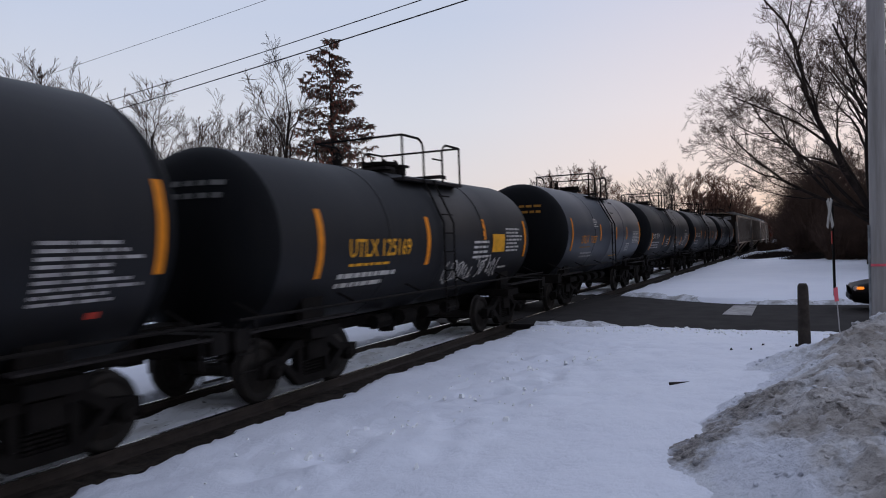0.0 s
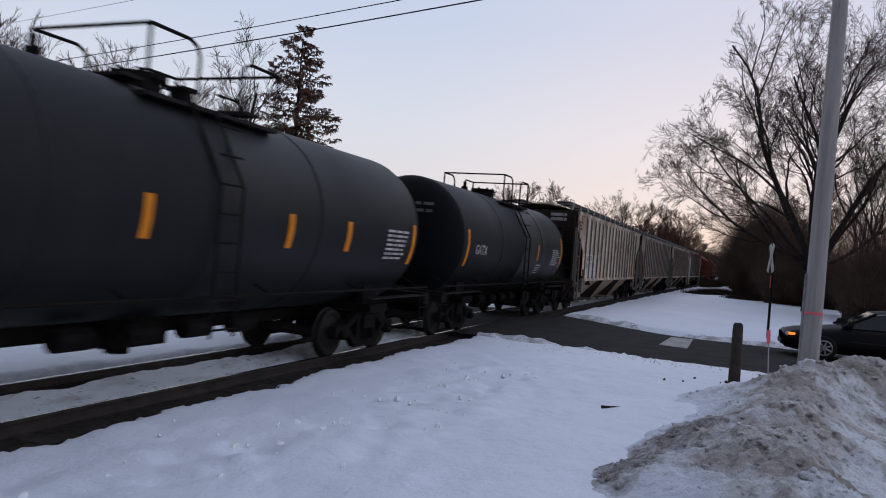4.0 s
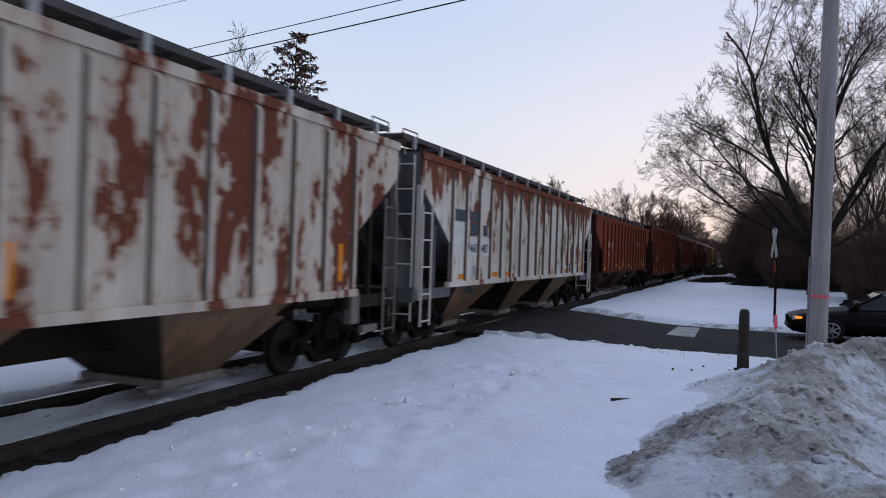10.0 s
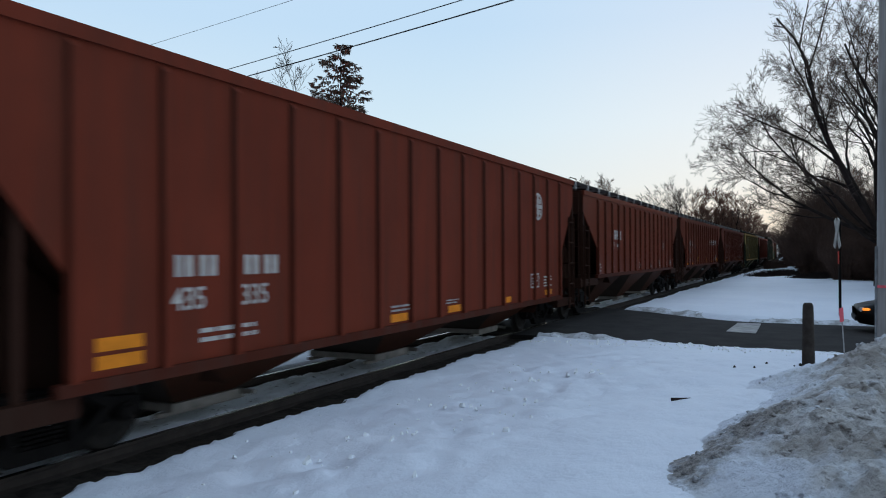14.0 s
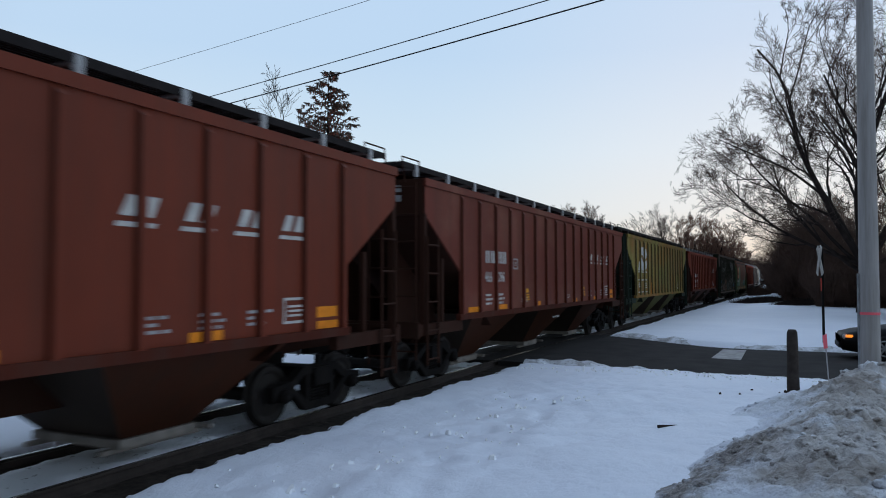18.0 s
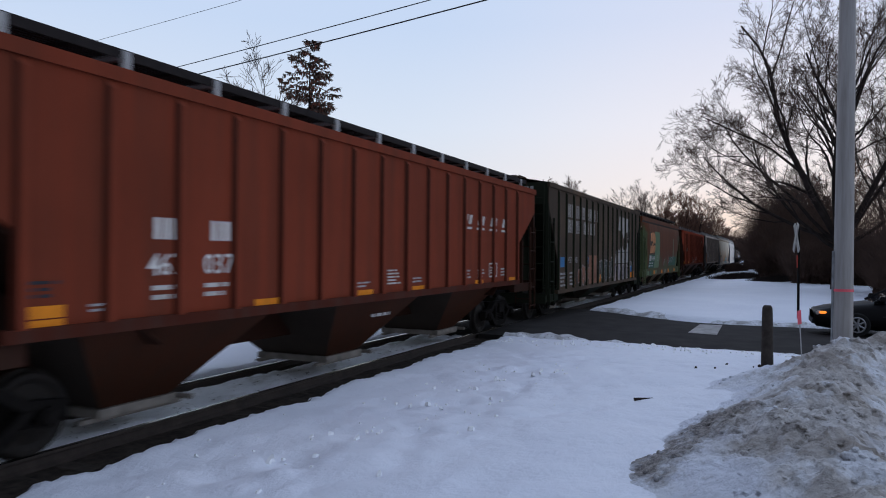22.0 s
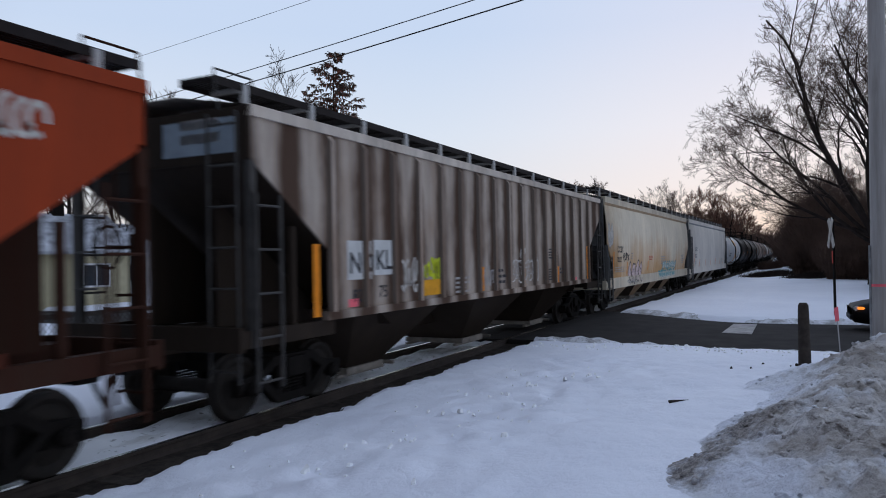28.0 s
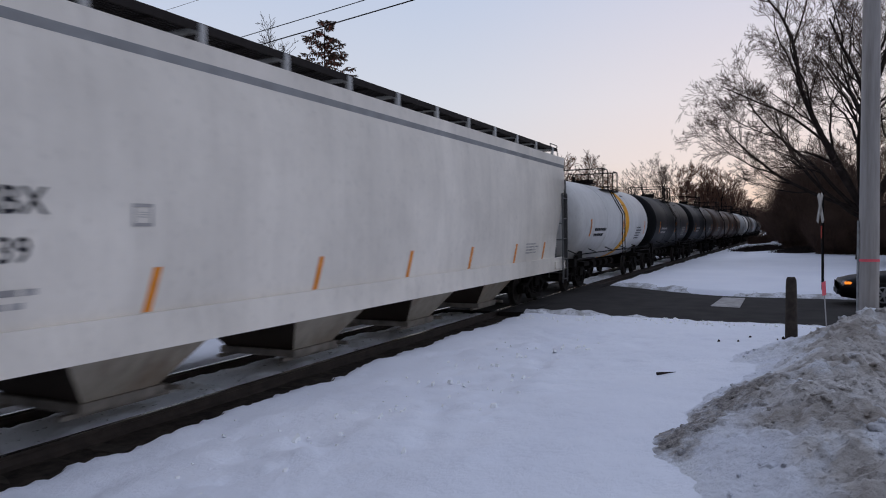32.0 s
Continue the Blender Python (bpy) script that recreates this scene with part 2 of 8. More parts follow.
PATCH_CREAM = plain("repainted_cream_patch", (0.60, 0.555, 0.49), 0.6, 0, 0.2, 2.0)
PALE_PANEL = plain("pale_sign_panel", (0.55, 0.55, 0.54), 0.5, 0, 0.1, 4.0)
CREAMBAR = paint("dull_cream_steel", (0.21, 0.185, 0.16), 0.6, seed=31)
PALEBAR = plain("pale_grey_bracket", (0.46, 0.46, 0.46), 0.6, 0, 0.25, 5.0)
BAR = plain("galvanized_bar", (0.33, 0.34, 0.35), 0.5, 0.6, 0.3, 8.0)
ORANGE = plain("orange_reflector", (0.74, 0.235, 0.012), 0.6, 0, 0.15, 6.0)
YELLOW = plain("yellow_marking", (0.72, 0.33, 0.02), 0.6, 0, 0.2, 6.0)
AMBER = plain("amber_lettering", (0.60, 0.21, 0.012), 0.6, 0, 0.25, 6.0)
WHITE = plain("white_marking", (0.52, 0.49, 0.45), 0.65, 0, 0.2, 5.0)
CREAMMARK = plain("faded_cream_marking", (0.50, 0.37, 0.21), 0.65, 0, 0.25, 4.0)
CLEANWHITE = plain("fresh_white_paint", (0.68, 0.65, 0.61), 0.65, 0, 0.15, 4.0)
GREYMARK = plain("faded_marking", (0.36, 0.34, 0.33), 0.7, 0, 0.3, 5.0)
DARKMARK = plain("black_marking", (0.03, 0.03, 0.035), 0.6, 0, 0.3, 5.0)
TEAL = plain("teal_spray", (0.06, 0.28, 0.30), 0.6, 0, 0.3, 4.0)
RED = plain("red_spray", (0.5, 0.06, 0.04), 0.6, 0, 0.2, 4.0)
LIME = plain("lime_spray", (0.55, 0.6, 0.03), 0.6, 0, 0.2, 4.0)
BLUE = plain("blue_spray", (0.06, 0.2, 0.42), 0.6, 0, 0.2, 4.0)
PINK = plain("pink_marking", (0.9, 0.16, 0.2), 0.6, 0, 0.1, 6.0)
BARK = plain("bark", (0.030, 0.022, 0.019), 0.9, 0, 0.4, 3.0)
TWIG = plain("twig", (0.075, 0.052, 0.042), 0.9, 0, 0.3, 2.0)
REDTWIG = plain("reddish_twig", (0.13, 0.066, 0.044), 0.9, 0, 0.3, 2.0)
BRUSH = plain("brush_stems", (0.088, 0.054, 0.040), 0.9, 0, 0.4, 1.0)
NEEDLE = plain("spruce_needles", (0.125, 0.082, 0.062), 0.8, 0, 0.4, 1.5)
CONE = plain("spruce_cones", (0.26, 0.09, 0.06), 0.8, 0, 0.4, 2.0)
POLEWOOD = Nodes("weathered_pole_wood", 0.85)
_g = POLEWOOD.noise(5.0, (3, 3, 0.25), 6.0, (0, 0, 0), 0.6)
POLEWOOD.bump(_g, 0.25, 0.01)
POLEWOOD = POLEWOOD.done(POLEWOOD.mix(POLEWOOD.ramp(_g, 0.3, 0.7), (0.30, 0.28, 0.265), (0.44, 0.415, 0.40)))


# ---------------------------------------------------------------- mesh helpers
def obj(name, verts, faces, mat, parent=None, label="", smooth=False):
    me = bpy.data.meshes.new(name)
    me.from_pydata(verts, [], faces)
    me.materials.append(mat)
    if smooth:
        me.shade_smooth()
    ob = new(name, me)
    if parent:
        ob.parent = parent
    if label:
        ob["label"] = label
    return ob


def part(name, bm, mat, parent, label="", smooth=False):
    """Links a bmesh as one mesh object under a thing or under a part."""
    me = bpy.data.meshes.new(name)
    bm.to_mesh(me)
    bm.free()
    me.materials.append(mat)
    if smooth:
        me.shade_smooth()
    ob = new(name, me)
    if parent:
        ob.parent = parent
    if label:
        ob["label"] = label
    return ob


def again(ob, parent, m=None):
    """Another part on the same mesh."""
    o = new(ob.name.split(".")[0], ob.data)
    o.parent = parent
    if "label" in ob:
        o["label"] = ob["label"]
    o.matrix_basis = m if m is not None else ob.matrix_basis
    return o


def box(bm, x0, x1, y0, y1, z0, z1):
    v = [bm.verts.new((x, y, z)) for x in (x0, x1) for y in (y0, y1) for z in (z0, z1)]
    for a in ((0, 1, 3, 2), (4, 6, 7, 5), (0, 4, 5, 1), (2, 3, 7, 6), (0, 2, 6, 4), (1, 5, 7, 3)):
        bm.faces.new([v[i] for i in a])
    return bm


def prism(bm, pts, y0, y1):
    """A polygon in x, z drawn out from y0 to y1."""
    a = [bm.verts.new((x, y0, z)) for x, z in pts]
    b = [bm.verts.new((x, y1, z)) for x, z in pts]
    bm.faces.new(a)
    bm.faces.new(b[::-1])
    for i in range(len(pts)):
        j = (i + 1) % len(pts)
        bm.faces.new((a[j], a[i], b[i], b[j]))
    return bm


def tube(bm, p, q, r0, r1=None, sides=8, cap=True):
    p, q = Vector(p), Vector(q)
    r1 = r0 if r1 is None else r1
    u = (q - p).normalized()
    s = u.cross(Vector((0, 0, 1)) if abs(u.z) < 0.9 else Vector((1, 0, 0))).normalized()
    w = u.cross(s)
    rings = []
    for c, r in ((p, r0), (q, r1)):
        rings.append([bm.verts.new(c + r * (math.cos(a) * s + math.sin(a) * w)) for a in (2 * math.pi * k / sides for k in range(sides))])
    for i in range(sides):
        j = (i + 1) % sides
        bm.faces.new((rings[0][i], rings[0][j], rings[1][j], rings[1][i]))
    if cap:
        bm.faces.new(rings[0][::-1])
        bm.faces.new(rings[1])
    return bm


def lathe(bm, profile, sides=24, axis="x", centre=(0, 0, 0)):
    """Turns (along, radius) pairs about an axis."""
    rings = []
    for a, r in profile:
        ring = []
        for k in range(sides):
            c, s = math.cos(2 * math.pi * k / sides), math.sin(2 * math.pi * k / sides)
            v = (a, r * c, r * s) if axis == "x" else ((r * c, a, r * s) if axis == "y" else (r * c, r * s, a))
            ring.append(bm.verts.new(Vector(v) + Vector(centre)))
        rings.append(ring)
    for A, B in zip(rings, rings[1:]):
        for i in range(sides):
            j = (i + 1) % sides
            bm.faces.new((A[i], B[i], B[j], A[j]))
    bm.faces.new(rings[0])
    bm.faces.new(rings[-1][::-1])
    bmesh.ops.recalc_face_normals(bm, faces=bm.faces)
    return bm


def B():
    return bmesh.new()


def thing(name, label, category, group="", kind=""):
    return tagged(new(name), label, category, group, kind)


# ---------------------------------------------------------------- the line of the track
BEND, EASE, CURVED = -0.0010783, 1.5074e-5, 143.0
TRACK_Y = 7.33
_S = np.arange(0.0, 420.0, 0.5)
_TH = np.where(_S < CURVED, BEND * _S + EASE * _S ** 2 / 2, 0.0)
_X = np.concatenate(([0.0], np.cumsum(np.cos(_TH) * 0.5)[:-1]))
_Y = np.concatenate(([0.0], np.cumsum(np.sin(_TH) * 0.5)[:-1]))


def on_track(s):
    """x, y and heading at s metres along the track from the point beside the camera."""
    if s <= 0:
        return s, TRACK_Y, 0.0
    return float(np.interp(s, _S, _X)), TRACK_Y + float(np.interp(s, _S, _Y)), float(np.interp(s, _S, _TH))


def travelled(t):
    """Metres that the train has gone since 16 s."""
    u = t - 16
    return 1.03 * (11.3 * u - 0.024542 * u ** 2 / 2 - 0.0027506 * u ** 3 / 6)


# ---------------------------------------------------------------- ground, road, track
def smooth01(a, b, v):
    u = np.clip((v - a) / (b - a), 0, 1)
    return u * u * (3 - 2 * u)


def road_z(y):
    return -0.12 + 0.10 * smooth01(1.0, 5.6, y) * (1 - smooth01(9.2, 16.0, y))


def road_edges(y):
    """The road's two borders, x at y."""
    flare = smooth01(1.0, 6.0, y) * (1 - smooth01(9.0, 14.0, y))
    return 16.9 + 0.5 * flare, 24.7 + 2.4 * flare


def waves(x, y, k):
    return (np.sin(1.7 * k * x + 0.6 * k * y + 1.3) * np.cos(1.1 * k * y - 0.5 * k * x + 0.4)
            + 0.5 * np.sin(3.1 * k * x - 1.9 * k * y) * np.cos(2.7 * k * y + 0.8))


def track_y_at(x):
    return np.where(x > 0, TRACK_Y + np.interp(x, _X, _Y), TRACK_Y)


def ragged(x):
    """The uneven line of the snow's border along the track."""
    return 0.075 * np.sin(3.1 * x) * np.sin(0.9 * x) + 0.04 * np.sin(7.7 * x + 1) * np.sin(1.7 * x) + 0.035 * np.sin(17.3 * x) * np.sin(2.3 * x + 0.5) + 0.02 * np.sin(29.0 * x)


def ground_z(x, y):
    off = y - track_y_at(x)
    z = 0.02 + 0.22 * smooth01(-2.2, -7.0, off) * smooth01(16.5, 12.0, x)
    z = z + 0.25 * smooth01(26.0, 60.0, x) * smooth01(-2.0, -6.0, off) * smooth01(-45, -6, y)
    z = z + 0.03 * waves(x, y, 0.55) + 0.007 * waves(x + 3, y, 2.3) + 0.003 * waves(x - 1.7, y + 2.2, 5.1)
    # ballast bed
    off = off + ragged(x)
    bed = smooth01(-1.68, -1.45, off) * (1 - smooth01(0.9, 1.12, off))
    z = z * (1 - bed) - (0.155 - 0.015 * waves(x, y, 2.0)) * bed
    # the road lies in a shallow cut
    e0, e1 = road_edges(y)
    cut = smooth01(e0 - 0.35, e0 + 0.05, x + 0.12 * np.sin(2.1 * y) * np.sin(0.9 * y + 1)) * (1 - smooth01(e1 - 0.15, e1 + 0.35, x))
    z = z * (1 - cut) + (road_z(y) - 0.10) * cut
    return z


def spaced(*runs):
    out = []
    for a, b, step in runs:
        out += list(np.arange(a, b, step))
    out = np.array(out + [runs[-1][1]])
    return out[np.concatenate(([True], np.diff(out) > 0.01))]


gx = spaced((-1500, -100, 200), (-100, -12, 8), (-12, -3, 0.5), (-3, 1, 0.1), (1, 16, 0.06), (16, 28, 0.16), (28, 90, 0.8), (90, 200, 8), (200, 2400, 200))
gy = spaced((-2400, -100, 200), (-100, -12, 5), (-12, -2, 0.5), (-2, 5.2, 0.06), (5.2, 9.8, 0.08), (9.8, 16, 0.4), (16, 60, 2.5), (60, 2400, 180))
GX, GY = np.meshgrid(gx, gy, indexing="ij")
GZ = ground_z(GX, GY)
rough_rng = np.random.RandomState(5)
foot = np.zeros_like(GZ)
for k in range(2000):
    if k < 900:
        fx, fy = rough_rng.uniform(2, 16), rough_rng.uniform(-0.5, 5.6)
    else:
        # trodden band beside the track
        fx = rough_rng.uniform(2, 14)
        fy = 3.9 - 0.12 * (fx - 4) + rough_rng.normal(0, 0.75)
    fr, fh = rough_rng.uniform(0.08, 0.24), rough_rng.uniform(-0.024, 0.022)
    i0, i1 = np.searchsorted(gx, (fx - 0.7, fx + 0.7))
    j0, j1 = np.searchsorted(gy, (fy - 0.7, fy + 0.7))
    sub = np.s_[i0:i1, j0:j1]
    foot[sub] += fh * np.exp(-((GX[sub] - fx) ** 2 + (GY[sub] - fy) ** 2) / (fr * fr))
GZ = GZ + foot
near_field = (GX > 1) & (GX < 16.5) & (GY > -2) & (GY < 5.6)
GZ = GZ + np.where(near_field, rough_rng.normal(0, 0.0015, GZ.shape), 0)
nx, ny = len(gx), len(gy)
idx = np.arange(nx * ny).reshape(nx, ny)
quads = np.stack([idx[:-1, :-1], idx[1:, :-1], idx[1:, 1:], idx[:-1, 1:]], -1).reshape(-1, 4)
ground = obj("ground", np.stack([GX, GY, GZ], -1).reshape(-1, 3).tolist(), quads.tolist(), SNOW, smooth=True)
tagged(ground, "snow-covered ground beside the railway track", "ground", kind="structure")
ground.data.materials.append(BALLAST)
off_q = (GY - track_y_at(GX)) + ragged(GX)
dark = ((off_q > -1.62) & (off_q < 0.98))[:-1, :-1].reshape(-1) & ((off_q > -1.62) & (off_q < 0.98))[1:, 1:].reshape(-1)
ground.data.polygons.foreach_set("material_index", dark.astype(np.int32))


def height_at(x, y):
    return float(ground_z(np.array(x, float), np.array(y, float)))


# the asphalt road over the line
ry = spaced((-70, -6, 2.0), (-6, 5.7, 0.3), (5.7, 9.0, 0.3), (9.0, 70, 2.0))
rv, rf = [], []
for i, y in enumerate(ry):
    e0, e1 = (float(v) for v in road_edges(np.array(y)))
    for k in range(9):
        u = k / 8
        rv.append((e0 + (e1 - e0) * u, y, float(road_z(np.array(y))) + 0.05 * (1 - (2 * u - 1) ** 2) - 0.03))
    if i:
        for k in range(8):
            a = (i - 1) * 9 + k
            rf.append((a, a + 1, a + 10, a + 9))
road = tagged(obj("road", rv, rf, ASPHALT, smooth=True), "dark asphalt road crossing the railway line", "road", kind="structure")


# rails and ties
def rail_line(side):
    prof = [(-0.065, -0.16), (0.065, -0.16), (0.065, -0.145), (0.012, -0.12), (0.012, -0.045), (0.036, -0.035), (0.036, -0.004), (0.028, 0.0),
            (-0.028, 0.0), (-0.036, -0.004), (-0.036, -0.035), (-0.012, -0.045), (-0.012, -0.12), (-0.065, -0.145)]
    v, f = [], []
    ss = list(np.arange(-60, 0, 10.0)) + list(np.arange(0, 330, 3.0))
    for i, s in enumerate(ss):
        x, y, th = on_track(s)
        for py, pz in prof:
            d = side * 0.755 + py
            v.append((x - d * math.sin(th), y + d * math.cos(th), pz))
        if i:
            n = len(prof)
            for k in range(n):
                a, b = (i - 1) * n + k, (i - 1) * n + (k + 1) % n
                f.append((a, b, b + n, a + n))
    ob = tagged(obj("rail", v, f, RAIL), "rusty steel rail with a polished running head", "rail", "rails of the line", "structure")
    ob.data.materials.append(RAILTOP)
    n = len(prof)
    for i, p in enumerate(ob.data.polygons):
        if i % n in (6, 7, 8):
            p.material_index = 1
    return ob


rail_line(-1)
rail_line(1)

tie_bm = B()
box(tie_bm, -0.115, 0.115, -1.3, 1.3, -0.36, -0.185)
bmesh.ops.bevel(tie_bm, geom=tie_bm.edges[:], offset=0.012, segments=1, affect="EDGES")
tie_bed = tagged(new("tie_row"), "dark wooden railway ties half buried in snow", "railway ties", kind="structure")
tie_mesh = part("tie", tie_bm, TIE, tie_bed)
rng = random.Random(3)
first = True
for k in range(-16, 130):
    s = k * 0.53
    x, y, th = on_track(s)
    m = pose(x, y + rng.uniform(-0.04, 0.04), 0.03 + rng.uniform(-0.012, 0.012), 0, 0, math.degrees(th) + rng.uniform(-1.5, 1.5))
    if first:
        tie_mesh.matrix_basis = m
        first = False
    else:
        again(tie_mesh, tie_bed, m)


# snow between the rails: an uneven crust with holes where the ties show
def crust():
    xs = np.concatenate([np.arange(-8, 17.2, 0.06), np.arange(28, 90, 0.5)])
    ys = np.linspace(-0.66, 0.66, 25)
    v, f = [], []
    for i, x in enumerate(xs):
        for j, d in enumerate(ys):
            n1 = noise.fractal(Vector((x * 0.9, d * 1.3, 3.0)), 1.0, 2.0, 4)
            edge = 1 - (abs(d) / 0.66) ** 4
            n2 = noise.fractal(Vector((x * 4.5, d * 4.5, 8.0)), 1.0, 2.0, 3)
            v.append((x, float(track_y_at(np.array(x))) + d, -0.17 + 0.11 * edge + 0.075 * n1 + 0.03 * n2))
        if i and xs[i] - xs[i - 1] < 1:
            for j in range(24):
                a = (i - 1) * 25 + j
                f.append((a, a + 25, a + 26, a + 1))
    ob = tagged(obj("snow_crust", v, f, CRUST, smooth=True), "grey slushy snow lying between the rails", "snow", kind="stuff")
    return ob


CRUST = Nodes("slushy_snow", 0.6)
_a, _b = CRUST.noise(1.4, (0.7, 1.6, 1), 6.0), CRUST.noise(9.0, detail=6)
CRUST.bump(_b, 0.5, 0.03)
CRUST = CRUST.done(CRUST.mix(CRUST.ramp(_b, 0.61, 0.7, 0, 0.8), CRUST.mix(CRUST.ramp(_a, 0.5, 0.7), (0.84, 0.845, 0.87), (0.50, 0.48, 0.46)), (0.06, 0.05, 0.042)))
crust()


# rubber and plank crossing panels between the rails where the road goes over
xing = thing("crossing_panels", "dark timber crossing panels between the rails at the road", "crossing panel", kind="structure")
for d0, d1 in ((-1.55, -0.82), (-0.66, -0.02), (0.02, 0.66), (0.82, 1.55)):
    for k in range(3):
        bm = B()
        x0 = 17.3 + k * 3.2
        y0 = float(track_y_at(np.array(x0 + 1.6)))
        box(bm, x0, x0 + 3.17, y0 + d0, y0 + d1, -0.2, -0.012)
        part("crossing_panel", bm, ASPHALT, xing)


# ---------------------------------------------------------------- dirty snow pile
LUMPS = [(2.0, -1.15, 0.28, 1.0), (3.1, -1.05, 0.27, 1.0), (4.3, -0.85, 0.30, 0.98), (5.6, -0.6, 0.32, 0.95), (6.8, -0.5, 0.33, 0.95), (8.0, -0.7, 0.34, 0.95), (9.2, -0.8, 0.34, 0.95), (10.4, -0.95, 0.38, 0.9),
         (11.4, -1.4, 0.42, 0.85), (12.1, -2.1, 0.44, 0.85), (12.7, -3.0, 0.43, 1.0), (13.2, -4.2, 0.36, 1.1), (13.2, -5.5, 0.32, 1.1), (10.3, -2.1, 0.14, 0.5), (7.3, -2.0, 0.16, 0.6), (8.8, -2.5, 0.12, 0.4), (6.3, 0.55, 0.10, 0.5), (7.4, 0.3, 0.10, 0.5), (8.2, 0.3, 0.08, 0.45), (10.8, 0.1, 0.10, 0.6), (11.8, -0.3, 0.12, 0.6)]


def pile_z(x, y):
    z = 0.0
    for a, b, h, r in LUMPS:
        d2 = ((x - a) ** 2 + (y - b) ** 2) / (r * r)
        z += h * math.exp(-d2 * 1.25)
    return z


def pile():
    xs, ys = np.concatenate([np.arange(0.6, 8.0, 0.03), np.arange(8.0, 15.0, 0.045)]), np.arange(-6.6, 2.0, 0.04)
    v, f, keep, soil, sand = [], [], {}, [], []
    for i, x in enumerate(xs):
        for j, y in enumerate(ys):
            h = pile_z(x, y)
            if h < 0.045:
                continue
            n1 = noise.fractal(Vector((x * 1.1, y * 1.1, 0)), 0.9, 2.1, 4)
            n2 = noise.fractal(Vector((x * 2.8, y * 2.8, 7)), 1.0, 2.1, 3)
            n3 = abs(noise.fractal(Vector((x * 6.5, y * 6.5, 3)), 1.0, 2.2, 2))
            amp = min(1.0, h / 0.42)
            keep[i, j] = len(v)
            v.append((x, y, height_at(x, y) - 0.10 + h * 1.26 + amp * (0.10 * n1 + 0.09 * abs(n2) + 0.075 * n3) + amp * 0.05 * noise.fractal(Vector((x * 13.0, y * 13.0, 5)), 0.8, 2.1, 2)))
            clean = 1 - 0.75 * float(smooth01(-0.5, 0.2, y) * smooth01(6.4, 5.4, x))
            soil.append(1.0 if y < -1.4 - 0.1 * max(0.0, x - 9) else clean * min(1.0, max(0.0, (h - 0.10) / 0.28)))
            # grit lies in a band along the foot
            u = min(1.0, max(0.0, ((x - 6.0) * 2.0 - (y - 0.85) * 0.8) / 4.64))
            d = math.hypot(x - 6.0 - 2.0 * u, y - 0.85 + 0.8 * u)
            sand.append((max(0.0, 1.0 - (d / 0.46) ** 2) * min(1.0, max(0.0, (h - 0.03) / 0.06))) + max(0.0, 0.55 - 1.2 * abs(math.hypot(x - 10.5, y + 1.0) - 0.8)) * 0.6)
    for i, j in keep:
        q = [(i, j), (i + 1, j), (i + 1, j + 1), (i, j + 1)]
        if all(k in keep for k in q):
            f.append([keep[k] for k in q])
    ob = obj("snow_bank", v, f, DIRTY, smooth=True)
    for name, vals in (("soiling", soil), ("sand", sand)):
        at = ob.data.attributes.new(name, "FLOAT", "POINT")
        at.data.foreach_set("value", vals)
    # frozen clods that the plough has broken, lying all over the heap
    r = random.Random(77)
    cv, cf, csoil, csand = [], [], [], []
    ico = bmesh.new()
    bmesh.ops.create_icosphere(ico, subdivisions=2, radius=1.0)
    base = [q.co.copy() for q in ico.verts]
    tris = [[q.index for q in fc.verts] for fc in ico.faces]
    ico.free()
    for k in range(700):
        i = r.randrange(len(v))
        x, y, z = v[i]
        h = pile_z(x, y)
        if h < 0.09 or y < -3.2:
            continue
        size = 0.016 * math.exp(abs(r.gauss(0, 0.6))) * (0.7 if x < 5 else 1.0)
        size = min(size, 0.06)
        seed = Vector((r.uniform(0, 90), r.uniform(0, 90), r.uniform(0, 90)))
        turn = Matrix.Rotation(r.uniform(0, 6.28), 3, "Z")
        b = len(cv)
        for q in base:
            w = turn @ Vector((q.x * 1.2, q.y * 0.85, q.z * 0.62))
            cv.append(Vector((x, y, z - size * 0.15)) + w * size * (1 + 0.75 * noise.noise(q * 1.7 + seed)))
        cf += [[b + q for q in t] for t in tris]
        csoil += [soil[i]] * len(base)
        csand += [sand[i]] * len(base)
    clods = obj("snow_clods", [tuple(q) for q in cv], cf, DIRTY, smooth=True)
    for name, vals in (("soiling", csoil), ("sand", csand)):
        at = clods.data.attributes.new(name, "FLOAT", "POINT")
        at.data.foreach_set("value", vals)
    tagged(clods, "frozen clods of dirty snow on the ploughed heap", "snow clods", kind="stuff")
    return tagged(ob, "ploughed pile of dirty grey snow with grit", "snow pile")


pile()

